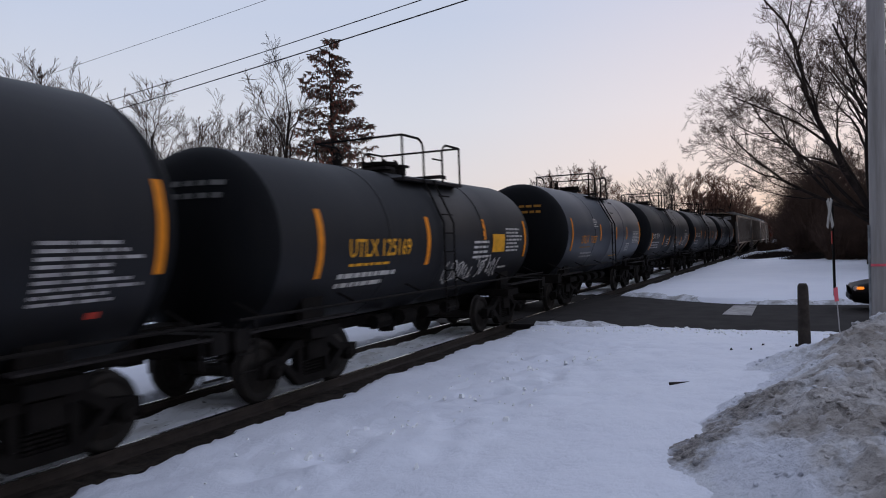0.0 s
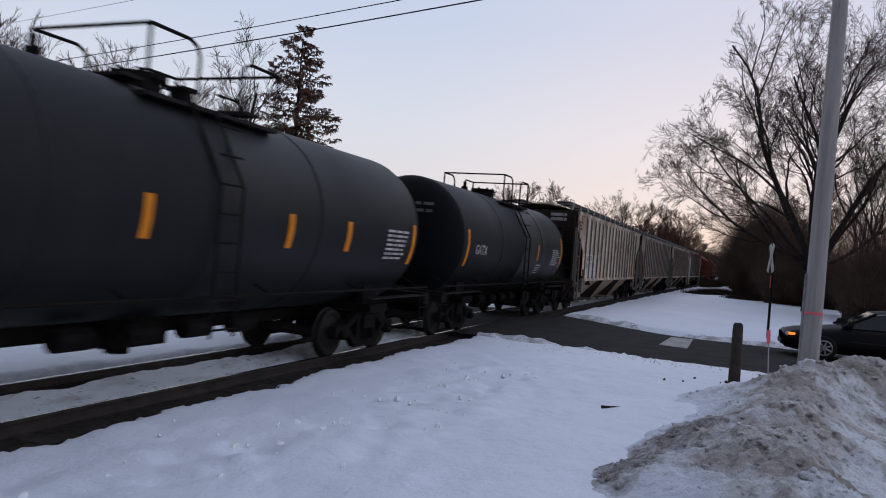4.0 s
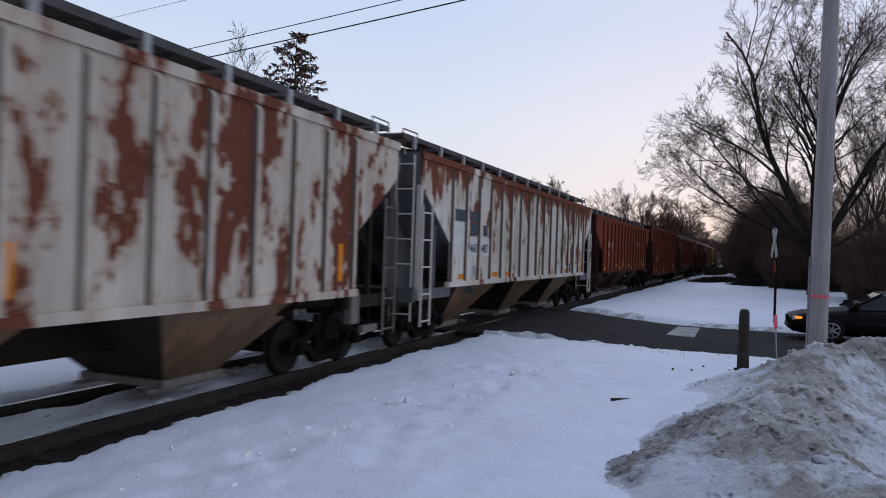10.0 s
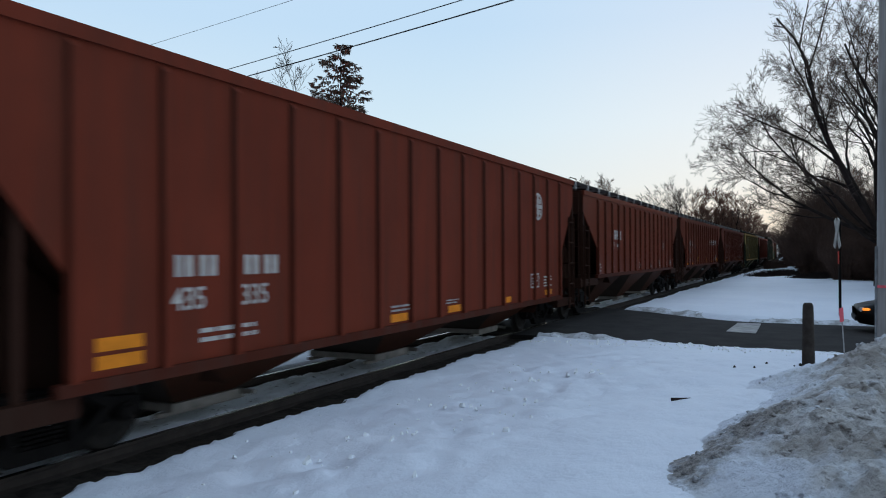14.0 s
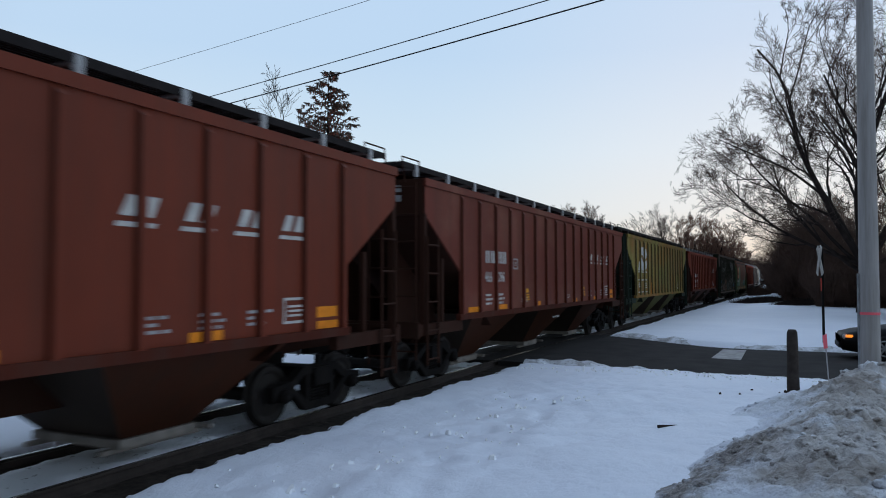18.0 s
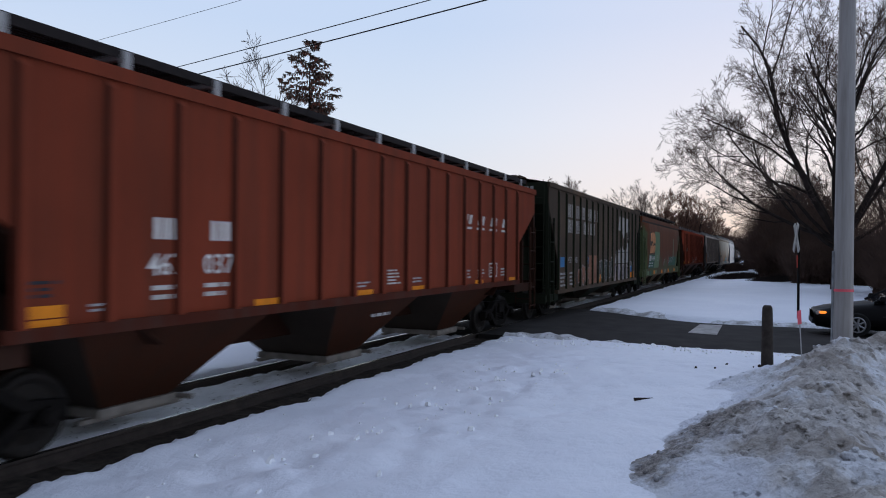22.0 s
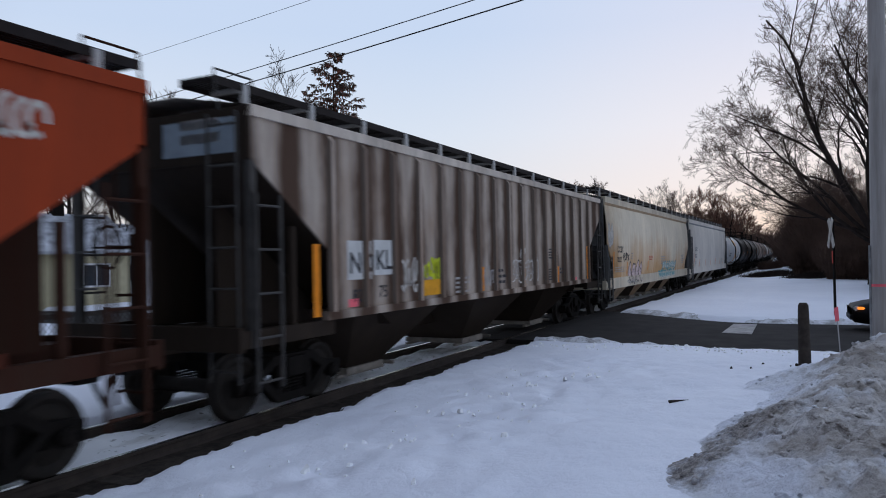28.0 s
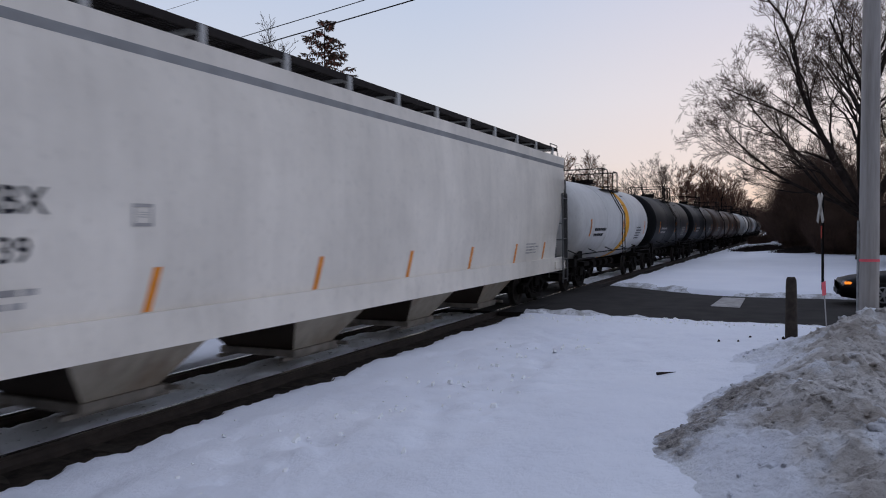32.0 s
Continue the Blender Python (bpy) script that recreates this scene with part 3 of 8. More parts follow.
def windrow(name, label, pts, w, h, seed):
    """A low ragged ridge of grey snow that the plough left along the road's border."""
    v, f = [], []
    n = 9
    count = 0
    for i in range(len(pts) - 1):
        (x0, y0), (x1, y1) = pts[i], pts[i + 1]
        steps = max(2, int(math.hypot(x1 - x0, y1 - y0) / 0.1))
        for k in range(steps):
            u = k / steps
            px, py = x0 + (x1 - x0) * u, y0 + (y1 - y0) * u
            dx, dy = x1 - x0, y1 - y0
            ln = math.hypot(dx, dy)
            for j in range(n):
                o = (j / (n - 1) - 0.5) * w
                qx, qy = px - dy / ln * o, py + dx / ln * o
                m1 = noise.fractal(Vector((qx * 1.6, qy * 1.6, seed)), 0.9, 2.1, 5)
                bell = max(0.0, 1 - (2 * j / (n - 1) - 1) ** 2)
                v.append((qx + 0.06 * m1, qy, float(road_z(np.array(qy))) - 0.05 + bell * (h + 0.5 * h * m1) + 0.03 * m1))
            if count:
                for j in range(n - 1):
                    q = (count - 1) * n + j
                    f.append((q, q + 1, q + n + 1, q + n))
            count += 1
    return tagged(obj(name, v, f, GREYSNOW, smooth=True), label, "snow ridge", kind="stuff")


GREYSNOW = Nodes("grey_road_snow", 0.7)
_a, _b = GREYSNOW.noise(2.5, detail=6.0), GREYSNOW.noise(14.0, detail=6.0)
GREYSNOW.bump(GREYSNOW.math("ADD", _a, _b), 0.7, 0.05)
GREYSNOW = GREYSNOW.done(GREYSNOW.mix(GREYSNOW.ramp(_b, 0.55, 0.68, 0, 0.7), GREYSNOW.mix(GREYSNOW.ramp(_a, 0.4, 0.62), (0.74, 0.75, 0.80), (0.36, 0.35, 0.35)), (0.10, 0.09, 0.08)))
windrow("snow_ridge", "ragged grey snow ridge along the road", [(17.0, 5.5), (16.95, 3.0), (16.6, 0.0), (16.5, -5.0)], 0.7, 0.16, 3)
windrow("snow_ridge", "ragged grey snow ridge along the far roadside", [(27.3, 5.2), (25.9, 3.0), (25.0, 0.5), (24.9, -14.0)], 1.0, 0.14, 8)

# the wet driveway behind the pile
drive = B()
box(drive, 0.5, 13.2, -12.0, -1.55, -0.4, 0.27)
tagged(part("driveway", drive, WETASPHALT, None), "dark wet asphalt driveway beside the snow pile", "driveway", kind="structure")


# ---------------------------------------------------------------- rolling stock: shared running gear
MESHES = {}


def shared(key, name, make, mat, parent, m=None, label="", smooth=False):
    """A part whose mesh is made once and used by every car."""
    if key not in MESHES:
        bm = make()
        me = bpy.data.meshes.new(name)
        bm.to_mesh(me)
        bm.free()
        me.materials.append(mat)
        if smooth:
            me.shade_smooth()
        MESHES[key] = me
    ob = new(name, MESHES[key])
    ob.parent = parent
    if m is not None:
        ob.matrix_basis = m
    if label:
        ob["label"] = label
    return ob


def m_side_frame():
    bm = B()
    y0, y1 = -0.07, 0.07
    prism(bm, [(-1.12, 0.34), (-1.12, 0.56), (-0.72, 0.60), (-0.42, 0.78), (0.42, 0.78), (0.72, 0.60), (1.12, 0.56), (1.12, 0.34), (0.98, 0.50), (0.66, 0.50),
               (0.40, 0.66), (-0.40, 0.66), (-0.66, 0.50), (-0.98, 0.50)], min(y0, y1), max(y0, y1))
    prism(bm, [(-0.78, 0.50), (-0.66, 0.52), (-0.32, 0.26), (0.32, 0.26), (0.66, 0.52), (0.78, 0.50), (0.38, 0.14), (-0.38, 0.14)], min(y0, y1), max(y0, y1))
    for x in (-0.36, 0.27):
        box(bm, x, x + 0.09, min(y0, y1), max(y0, y1), 0.26, 0.67)
    return bm


def m_bolster():
    bm = B()
    box(bm, -0.2, 0.2, -1.12, 1.12, 0.48, 0.74)
    tube(bm, (0, 0, 0.7), (0, 0, 0.92), 0.3, sides=12)
    box(bm, -0.85, -0.77, -0.9, 0.9, 0.3, 0.38)
    box(bm, 0.77, 0.85, -0.9, 0.9, 0.3, 0.38)
    return bm


def m_springs():
    bm = B()
    for s in (0,):
        for x in (-0.15, 0.0, 0.15):
            for k in range(5):
                tube(bm, (x, s * 1.0, 0.27 + k * 0.045), (x, s * 1.0, 0.295 + k * 0.045), 0.068, sides=8)
    return bm


def m_bearing():
    bm = B()
    tube(bm, (0, -0.06, 0), (0, 0.06, 0), 0.105, sides=12)
    tube(bm, (0, -0.10, 0), (0, -0.06, 0), 0.06, 0.085, sides=10)
    return bm


def m_wheel():
    bm = B()
    lathe(bm, [(-0.03, 0.12), (-0.03, 0.17), (0.0, 0.30), (-0.035, 0.355), (-0.035, 0.40), (-0.02, 0.415), (0.06, 0.422), (0.075, 0.45), (0.09, 0.45), (0.10, 0.43),
               (0.10, 0.365), (0.045, 0.30), (0.06, 0.17), (0.12, 0.12)], 32, "y")
    return bm


def m_axle():
    bm = B()
    lathe(bm, [(-1.0, 0.06), (-0.85, 0.085), (-0.6, 0.09), (0.6, 0.09), (0.85, 0.085), (1.0, 0.06)], 12, "y")
    # bolts on the axle caps show the spin
    for s in (-1, 1):
        for k in range(3):
            a = k * 2.094
            tube(bm, (0.05 * math.cos(a), s * 1.08, 0.05 * math.sin(a)), (0.05 * math.cos(a), s * 1.13, 0.05 * math.sin(a)), 0.016, sides=6)
    return bm


SPINNING = []      # (wheelset, car), keyed in motions()
ROLLING = []       # (car, s of its middle at 16 s)


def truck(car, x):
    t = shared("bolster", "truck", m_bolster, IRON, car, pose(x, 0, 0), "grimy cast-iron truck")
    for s in (-1, 1):
        shared("side_frame", "side_frame", m_side_frame, IRON, t, pose(0, s, 0))
        tagged(shared("springs", "spring_nest", m_springs, IRON, t, pose(0, s, 0)), kind="stuff")
    for dx in (-0.89, 0.89):
        for s in (-1, 1):
            shared("bearing", "bearing", m_bearing, IRON, t, pose(dx, s * 1.06, 0.42, 0, 0, 0 if s < 0 else 180))
        axle = shared("axle", "wheelset", m_axle, WHEEL, car, pose(x + dx, 0, 0.42))
        for s in (-1, 1):
            shared("wheel", "wheel", m_wheel, WHEEL, axle, pose(0, s * 0.80, 0, 0, 0, 180 if s > 0 else 0))
        SPINNING.append((axle, car, x + dx))
    return t


def m_coupler():
    bm = B()
    box(bm, -0.55, 0.12, -0.09, 0.09, 0.78, 0.98)
    prism(bm, [(0.08, 0.72), (0.38, 0.72), (0.42, 0.80), (0.42, 0.96), (0.38, 1.04), (0.08, 1.04)], -0.14, 0.16)
    tube(bm, (0.1, -0.3, 0.9), (0.25, -0.34, 0.55), 0.03, sides=6)
    tube(bm, (0.25, -0.34, 0.55), (0.42, -0.2, 0.42), 0.03, sides=6)
    return bm


def m_brake_wheel():
    bm = B()
    for k in range(16):
        a, b = 2 * math.pi * k / 16, 2 * math.pi * (k + 1) / 16
        tube(bm, (0, 0.28 * math.cos(a), 0.28 * math.sin(a)), (0, 0.28 * math.cos(b), 0.28 * math.sin(b)), 0.018, sides=5)
    for k in range(4):
        a = math.pi * k / 2
        tube(bm, (0, 0, 0), (0, 0.28 * math.cos(a), 0.28 * math.sin(a)), 0.014, sides=5)
    tube(bm, (0, 0, 0), (0.3, 0, 0), 0.03, sides=6)
    return bm


# ---------------------------------------------------------------- lettering
def letter_mesh(text, size):
    """Flat outlines of a text: vertices in x, z and faces; its left lower corner is at 0, 0."""
    key = ("text", text, size)
    if key not in MESHES:
        cu = bpy.data.curves.new("lettering", "FONT")
        cu.body, cu.size, cu.resolution_u, cu.offset = text, size, 2, size * 0.012
        ob = bpy.data.objects.new("lettering", cu)
        scene.collection.objects.link(ob)
        dg = bpy.context.evaluated_depsgraph_get()
        me = bpy.data.meshes.new_from_object(ob.evaluated_get(dg))
        v = [(p.co.x, p.co.y) for p in me.vertices]
        f = [tuple(p.vertices) for p in me.polygons]
        bpy.data.objects.remove(ob)
        bpy.data.meshes.remove(me)
        MESHES[key] = (v, f)
    return MESHES[key]


def mark(car, name, verts, faces, mat, x, z, wrap, label=""):
    """Lays flat x, z outlines on the side of a car. wrap(x, z) gives the place on the side's skin."""
    return obj(name, [wrap(x + a, z + b) for a, b in verts], faces, mat, car, label)


def words(car, text, size, x, z, mat, wrap, label="", stretch=1.0):
    v, f = letter_mesh(text, size)
    return mark(car, "lettering", [(a * stretch, b) for a, b in v], f, mat, x, z, wrap, label)


def patch_grid(w, h, n=1, m=0):
    m = m or max(2, int(h / 0.12))
    v = [(w * i / n, h * j / m) for i in range(n + 1) for j in range(m + 1)]
    f = [(i * (m + 1) + j, (i + 1) * (m + 1) + j, (i + 1) * (m + 1) + j + 1, i * (m + 1) + j + 1) for i in range(n) for j in range(m)]
    return v, f


def plate(car, name, w, h, x, z, mat, wrap, label=""):
    v, f = patch_grid(w, h)
    return mark(car, name, v, f, mat, x, z, wrap, label)


def lines(car, w, h, rows, x, z, mat, wrap, seed=0, name="small_print"):
    """Writing too small to read: rows of plain bars in word lengths."""
    r = random.Random(seed)
    v, f = [], []
    step = h / rows
    for k in range(rows):
        at, end = 0.0, w * r.uniform(0.65, 1.0)
        while at < end - 0.03:
            ln = min(r.uniform(0.10, 0.34), end - at)
            b = len(v)
            v += [(at, k * step), (at + ln, k * step), (at + ln, k * step + step * 0.5), (at, k * step + step * 0.5)]
            f.append((b, b + 1, b + 2, b + 3))
            at += ln + 0.045
    return tagged(mark(car, name, v, f, mat, x, z, wrap), kind="stuff")


def block_letters(car, n, w, h, gap, x, z, mat, wrap, seed=0, slant=0.0, name="emblem_bar"):
    """A maker's or owner's name as plain blocks."""
    for k in range(n):
        x0 = k * (w + gap)
        v = [(x0, 0), (x0 + w, 0), (x0 + w + slant, h), (x0 + slant, h)]
        mark(car, name, v, [(0, 1, 2, 3)], mat, x, z, wrap)


def scrawl(car, w, h, x, z, mat, wrap, seed=0, strokes=14, thick=0.05):
    """Spray-painted scribble: ribbons that loop, no words."""
    r = random.Random(seed)
    v, f = [], []
    for k in range(strokes):
        cx, cz = w * (k + 0.5) / strokes, h * 0.5
        a0, a1 = r.uniform(0, 6.28), r.uniform(2.0, 5.2)
        rx, rz = w / strokes * r.uniform(0.4, 0.95), h * r.uniform(0.25, 0.5)
        pts = [(cx + rx * math.cos(a0 + a1 * i / 9), cz + rz * math.sin(a0 + a1 * i / 9) * (1.0 if k % 2 else 0.85) + r.uniform(-0.02, 0.02)) for i in range(10)]
        for i, (px, pz) in enumerate(pts):
            qx, qz = pts[min(i + 1, 9)]
            ox, oz = pts[max(i - 1, 0)]
            dx, dz = qx - ox, qz - oz
            ln = math.hypot(dx, dz) or 1
            nx_, nz_ = -dz / ln * thick / 2, dx / ln * thick / 2
            v += [(px + nx_, pz + nz_), (px - nx_, pz - nz_)]
            if i:
                b = len(v) - 4
                f.append((b, b + 1, b + 3, b + 2))
    ob = mark(car, "graffiti", v, f, mat, x, z, wrap, "spray-painted scribble")
    return tagged(ob, kind="stuff")


# ---------------------------------------------------------------- covered hopper cars
# shade under the roof lip, put into colour; the first one has rust too
RUST_SHADE_BAND = plain("rust_stained_lip", (0.36, 0.25, 0.15), 0.7, 0, 0.35, 2.0)
SHADE_BAND = plain("grey_lip", (0.30, 0.30, 0.30), 0.7, 0, 0.2, 2.0)
GATE = plain("dull_gate_steel", (0.24, 0.21, 0.18), 0.7, 0.1, 0.4, 4.0)
# sooty colour that also carries the shade of bay slopes and the green lip
SOOT_SHADE = paint("soot_caked_slope", (0.05, 0.036, 0.027), 0.5, seed=35)
SILL, EAVE, HALF = 1.33, 4.02, 1.58


def ladder(bm, x0, x1, y, z0, z1, rungs, r=0.022):
    for x in (x0, x1):
        tube(bm, (x, y, z0), (x, y, z1), r * 1.2, sides=6)
    for k in range(rungs):
        z = z0 + 0.1 + (z1 - z0 - 0.25) * k / (rungs - 1)
        tube(bm, (x0, y, z), (x1, y, z), r * 0.8, sides=6)
    return bm


def hopper(s0, length, mat, label, posts=17, inner=None, trim=None, eave=EAVE, curved=False, bays=3, boards=GRATE, bars=None, post_mat=None, flank=None, post_d=0.065, sill=SILL, grime=None, rb=0.0, board=True, cut=1.6, mouth=None):
    """A covered hopper car whose body runs from s0 (16 s) over length metres."""
    car = thing("covered_hopper_car", label, "railcar", "cars of the freight train")
    ROLLING.append((car, s0 + length / 2))
    a = length / 2
    trim = trim or mat
    bars = bars or (trim if curved else LADDER if inner.name == "sooty_steel" else inner)
    inner = inner or BLACK
    pale = bars is not None or curved or mat.name.startswith('grey_cream')
    cutx, cutz0, cutz1 = cut, eave - 0.62, 2.22 if sill > 1 else sill + 1.0
    if curved:
        cutx, cutz0, cutz1 = mouth

    def skin(z):
        """How far out the side stands at z."""
        if not curved:
            return HALF
        u = (z - sill) / (eave - sill)
        return HALF - 0.10 * (2 * u - 1) ** 2 - 0.05 * max(0, u - 0.8) * 5 * max(0, u - 0.8) * 5

    def wrap(x, z):
        return (x, -(skin(z) + 0.006) if not curved or z > sill + 0.032 else -(skin(sill) + 0.056), z)

    # side sheets with the corner cut away at each end
    for s in (-1, 1):
        bm = B()
        zs = [sill, cutz1, cutz0, eave] if not curved else sorted({round(sill + (eave - sill) * k / 20, 3) for k in range(21)} | {cutz0, cutz1, cutz1 - 0.25})
        rows = []
        for z in zs:
            if z <= cutz1 + 1e-6:
                e = a - cutx + (0.12 * min(1.0, max(0.0, (cutz1 - 0.25 - z) / 0.4)) if curved else 0.0)
            elif z >= cutz0 - 1e-6:
                e = a
            else:
                e = a - cutx * (cutz0 - z) / (cutz0 - cutz1)
            xs = [-e] + [(-1 + 2 * k / 10) * (a - cutx) for k in range(1, 10)] + [e]
            rows.append(([bm.verts.new((x, s * skin(z), z)) for x in xs], [bm.verts.new((x, s * (skin(z) - 0.03), z)) for x in xs]))
        for (o0, i0), (o1, i1) in zip(rows, rows[1:]):
            for k in range(10):
                bm.faces.new((o0[k], o0[k + 1], o1[k + 1], o1[k]))
                bm.faces.new((i0[k + 1], i0[k], i1[k], i1[k + 1]))
            for k in (0, 10):
                bm.faces.new((o0[k], o1[k], i1[k], i0[k]))
        bmesh.ops.recalc_face_normals(bm, faces=bm.faces)
        part("side_sheet", bm, mat, car, smooth=curved)
    # posts on the sides
    if posts:
        key = ("post", round(eave, 2), mat.name, post_d, sill)
        for s in (-1, 1):
            for k in range(posts):
                x = -a + cutx + 0.06 + (2 * a - 2 * cutx - 0.12) * k / (posts - 1)

                def mk():
                    bm = B()
                    box(bm, -0.07, 0.07, -post_d, 0.01, sill + 0.02, eave - (0.1 if pale else 0.045))
                    for v in bm.verts:
                        if v.co.y < -0.01:
                            v.co.x *= 0.62
                            if v.co.z > sill + 1:
                                v.co.z -= 0.1
                    bm.normal_update()
                    # the post's side faces take the darker flank paint, which holds their shade
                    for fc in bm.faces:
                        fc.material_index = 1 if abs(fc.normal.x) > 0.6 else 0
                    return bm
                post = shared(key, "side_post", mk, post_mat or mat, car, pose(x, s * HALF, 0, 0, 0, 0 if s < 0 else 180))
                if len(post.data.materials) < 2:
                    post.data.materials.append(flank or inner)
    for s in (-1, 1):
        bm = B()
        box(bm, -a, a, s * (skin(eave)) - 0.04, s * (skin(eave)) + 0.05, eave - (0.11 if pale else 0.05), eave + 0.03)
        if curved:
            lip = [(skin(eave) - 0.02, eave + 0.045), (skin(eave) + 0.10, eave + 0.045), (skin(eave) + 0.10, eave - 0.17), (skin(eave - 0.26), eave - 0.26), (skin(eave) - 0.02, eave - 0.26)]
            q0 = [bm.verts.new((-a, s * y, z)) for y, z in lip]
            q1 = [bm.verts.new((a, s * y, z)) for y, z in lip]
            for k in range(5):
                fc = bm.faces.new((q0[k], q0[(k + 1) % 5], q1[(k + 1) % 5], q1[k]))
                fc.material_index = 1 if k == 2 else 0
            bm.faces.new(q0[::-1])
            bm.faces.new(q1)
            bmesh.ops.recalc_face_normals(bm, faces=bm.faces)
        chord = part("top_chord", bm, trim, car)
        # the lip's slanted underside is coloured darker in place of its shade
        if curved:
            chord.data.materials.append(RUST_SHADE_BAND if "beige" in mat.name else SOOT_SHADE if "green" in mat.name else SHADE_BAND)
        bm = B()
        if curved:
            box(bm, -a + 0.1, a - 0.1, s * (skin(sill)) - 0.05, s * (skin(sill)) + 0.05, sill - 0.36, sill + 0.03)
        else:
            box(bm, -a + cutx - 0.1, a - cutx + 0.1, s * HALF - 0.05, s * HALF + 0.055, sill - 0.09, sill + 0.03)
        # on oxide cars the side's dark foot is put into the sill colour
        part("side_sill", bm, flank if flank and "oxide" in flank.name else trim if curved else mat, car)
    # roof with its long hatch
    bm = B()
    w = skin(eave)
    for s in (-1, 1):
        v = [bm.verts.new(p) for p in ((-a, s * w, eave + 0.03), (a, s * w, eave + 0.03), (a, s * 0.35, eave + 0.25), (-a, s * 0.35, eave + 0.25))]
        bm.faces.new(v if s < 0 else v[::-1])
    v = [bm.verts.new(p) for p in ((-a, -0.35, eave + 0.25), (a, -0.35, eave + 0.25), (a, 0.35, eave + 0.25), (-a, 0.35, eave + 0.25))]
    bm.faces.new(v)
    part("roof", bm, trim, car)
    for k in range(4):
        bm = B()
        x0 = -a + 0.7 + k * (2 * a - 1.4) / 4
        box(bm, x0, x0 + (2 * a - 1.4) / 4 - 0.08, -0.3, 0.3, eave + 0.23, eave + 0.36)
        part("roof_hatch", bm, trim, car)
    # running boards on brackets
    for s in (-1, 1) if board else ():
        y0 = s * 0.98
        bm = B()
        l0, l1 = -a - 0.25, a + 0.25
        top_ = eave + rb + 0.375
        for k in range(8):
            y = y0 - 0.245 + 0.07 * k
            box(bm, l0, l1, y - 0.018, y + 0.018, top_ - 0.045, top_)
        for y in (y0 - 0.27, y0 + 0.262):
            box(bm, l0, l1, y, y + 0.008, top_ - 0.10, top_ + 0.004)
        for k in range(27):
            x = l0 + 0.02 + (l1 - l0 - 0.06) * k / 26
            box(bm, x, x + 0.02, y0 - 0.26, y0 + 0.26, top_ - 0.075, top_ - 0.047)
        part("running_board", bm, boards, car)
        nb = 13
        brk = LADDER if "green" in mat.name else PALEBAR if pale else mat if "oxide" in mat.name or mat.name == "red_paint" else LADDER

        def mk2():
            bm = B()
            prism(bm, [(-0.05, 0.02), (0.05, 0.02), (0.04, 0.36), (-0.04, 0.36)], -0.30, -0.24)
            box(bm, -0.025, 0.025, -0.24, 0.3, 0.28, 0.33)
            return bm
        for k in range(nb):
            shared("rb_bracket" + brk.name, "bracket", mk2, brk, car, pose(-a + 0.3 + (2 * a - 0.6) * k / (nb - 1), s * 0.98, eave + rb, 0, 0, 0 if s < 0 else 180))
    # ends: cap sheet, slope sheet, platform, posts, ladders
    for e in (-1, 1):
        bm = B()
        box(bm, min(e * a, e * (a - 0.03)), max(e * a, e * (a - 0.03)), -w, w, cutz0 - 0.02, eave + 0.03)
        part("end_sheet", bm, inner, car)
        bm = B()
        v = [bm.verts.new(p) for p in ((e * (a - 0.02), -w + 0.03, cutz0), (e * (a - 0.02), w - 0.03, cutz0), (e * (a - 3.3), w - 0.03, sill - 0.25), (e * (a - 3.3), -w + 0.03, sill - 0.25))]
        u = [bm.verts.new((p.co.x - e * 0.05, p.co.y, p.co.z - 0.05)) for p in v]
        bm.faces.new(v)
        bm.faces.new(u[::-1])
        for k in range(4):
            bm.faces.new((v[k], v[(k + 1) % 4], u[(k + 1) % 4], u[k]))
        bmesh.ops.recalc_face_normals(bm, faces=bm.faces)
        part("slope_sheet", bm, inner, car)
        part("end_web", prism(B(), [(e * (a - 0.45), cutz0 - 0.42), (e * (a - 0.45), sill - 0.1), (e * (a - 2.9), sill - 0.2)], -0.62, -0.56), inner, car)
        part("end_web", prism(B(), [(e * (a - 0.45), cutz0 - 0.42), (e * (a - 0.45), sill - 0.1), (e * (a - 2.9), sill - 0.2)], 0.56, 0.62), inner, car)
        for row in range(2):
            q = [(e * (a + 0.006), y, eave - 0.38 + row * 0.18 + z) for y, z in ((-1.1, 0), (-0.45, 0), (-0.45, 0.12), (-1.1, 0.12))]
            obj("end_stencil", q, [(0, 1, 2, 3)], GREYMARK, car)

        def ordered(p, q):
            return (p, q) if p < q else (q, p)
        pf = inner if not curved else trim
        for s in (-1, 1):
            part("side_step_sill", box(B(), *ordered(e * (a - cutx - 0.15), e * (a + 0.12)), *ordered(s * (HALF - 0.16), s * (HALF - 0.02)), sill - 0.30, sill - 0.09), pf, car)
        part("end_sill", box(B(), *ordered(e * (a + 0.124), e * (a + 0.2)), -HALF + 0.02, HALF - 0.02, sill - 0.34, sill - 0.04), pf, car)
        part("draft_sill", box(B(), *ordered(e * (a - 2.4), e * (a + 0.12)), -0.25, 0.25, sill - 0.42, sill - 0.1), inner, car)
        for s in (-1, 1):
            part("corner_post", box(B(), e * (a - 0.05) - 0.05, e * (a - 0.05) + 0.05, s * (HALF - 0.05) - 0.05, s * (HALF - 0.05) + 0.05, sill - 0.3, cutz0), bars, car)
            part("strut", box(B(), e * (a - 0.9) - 0.04, e * (a - 0.9) + 0.04, s * (HALF - 0.1) - 0.04, s * (HALF - 0.1) + 0.04, sill - 0.2, cutz0 - 0.8), inner, car)
            if bars is CREAMBAR:
                part("jacking_pad", box(B(), *ordered(e * (a - cutx - 0.05), e * (a - cutx + 0.22)), *ordered(s * (HALF - 0.12), s * (HALF + 0.02)), sill - 0.55, sill - 0.05), bars, car)
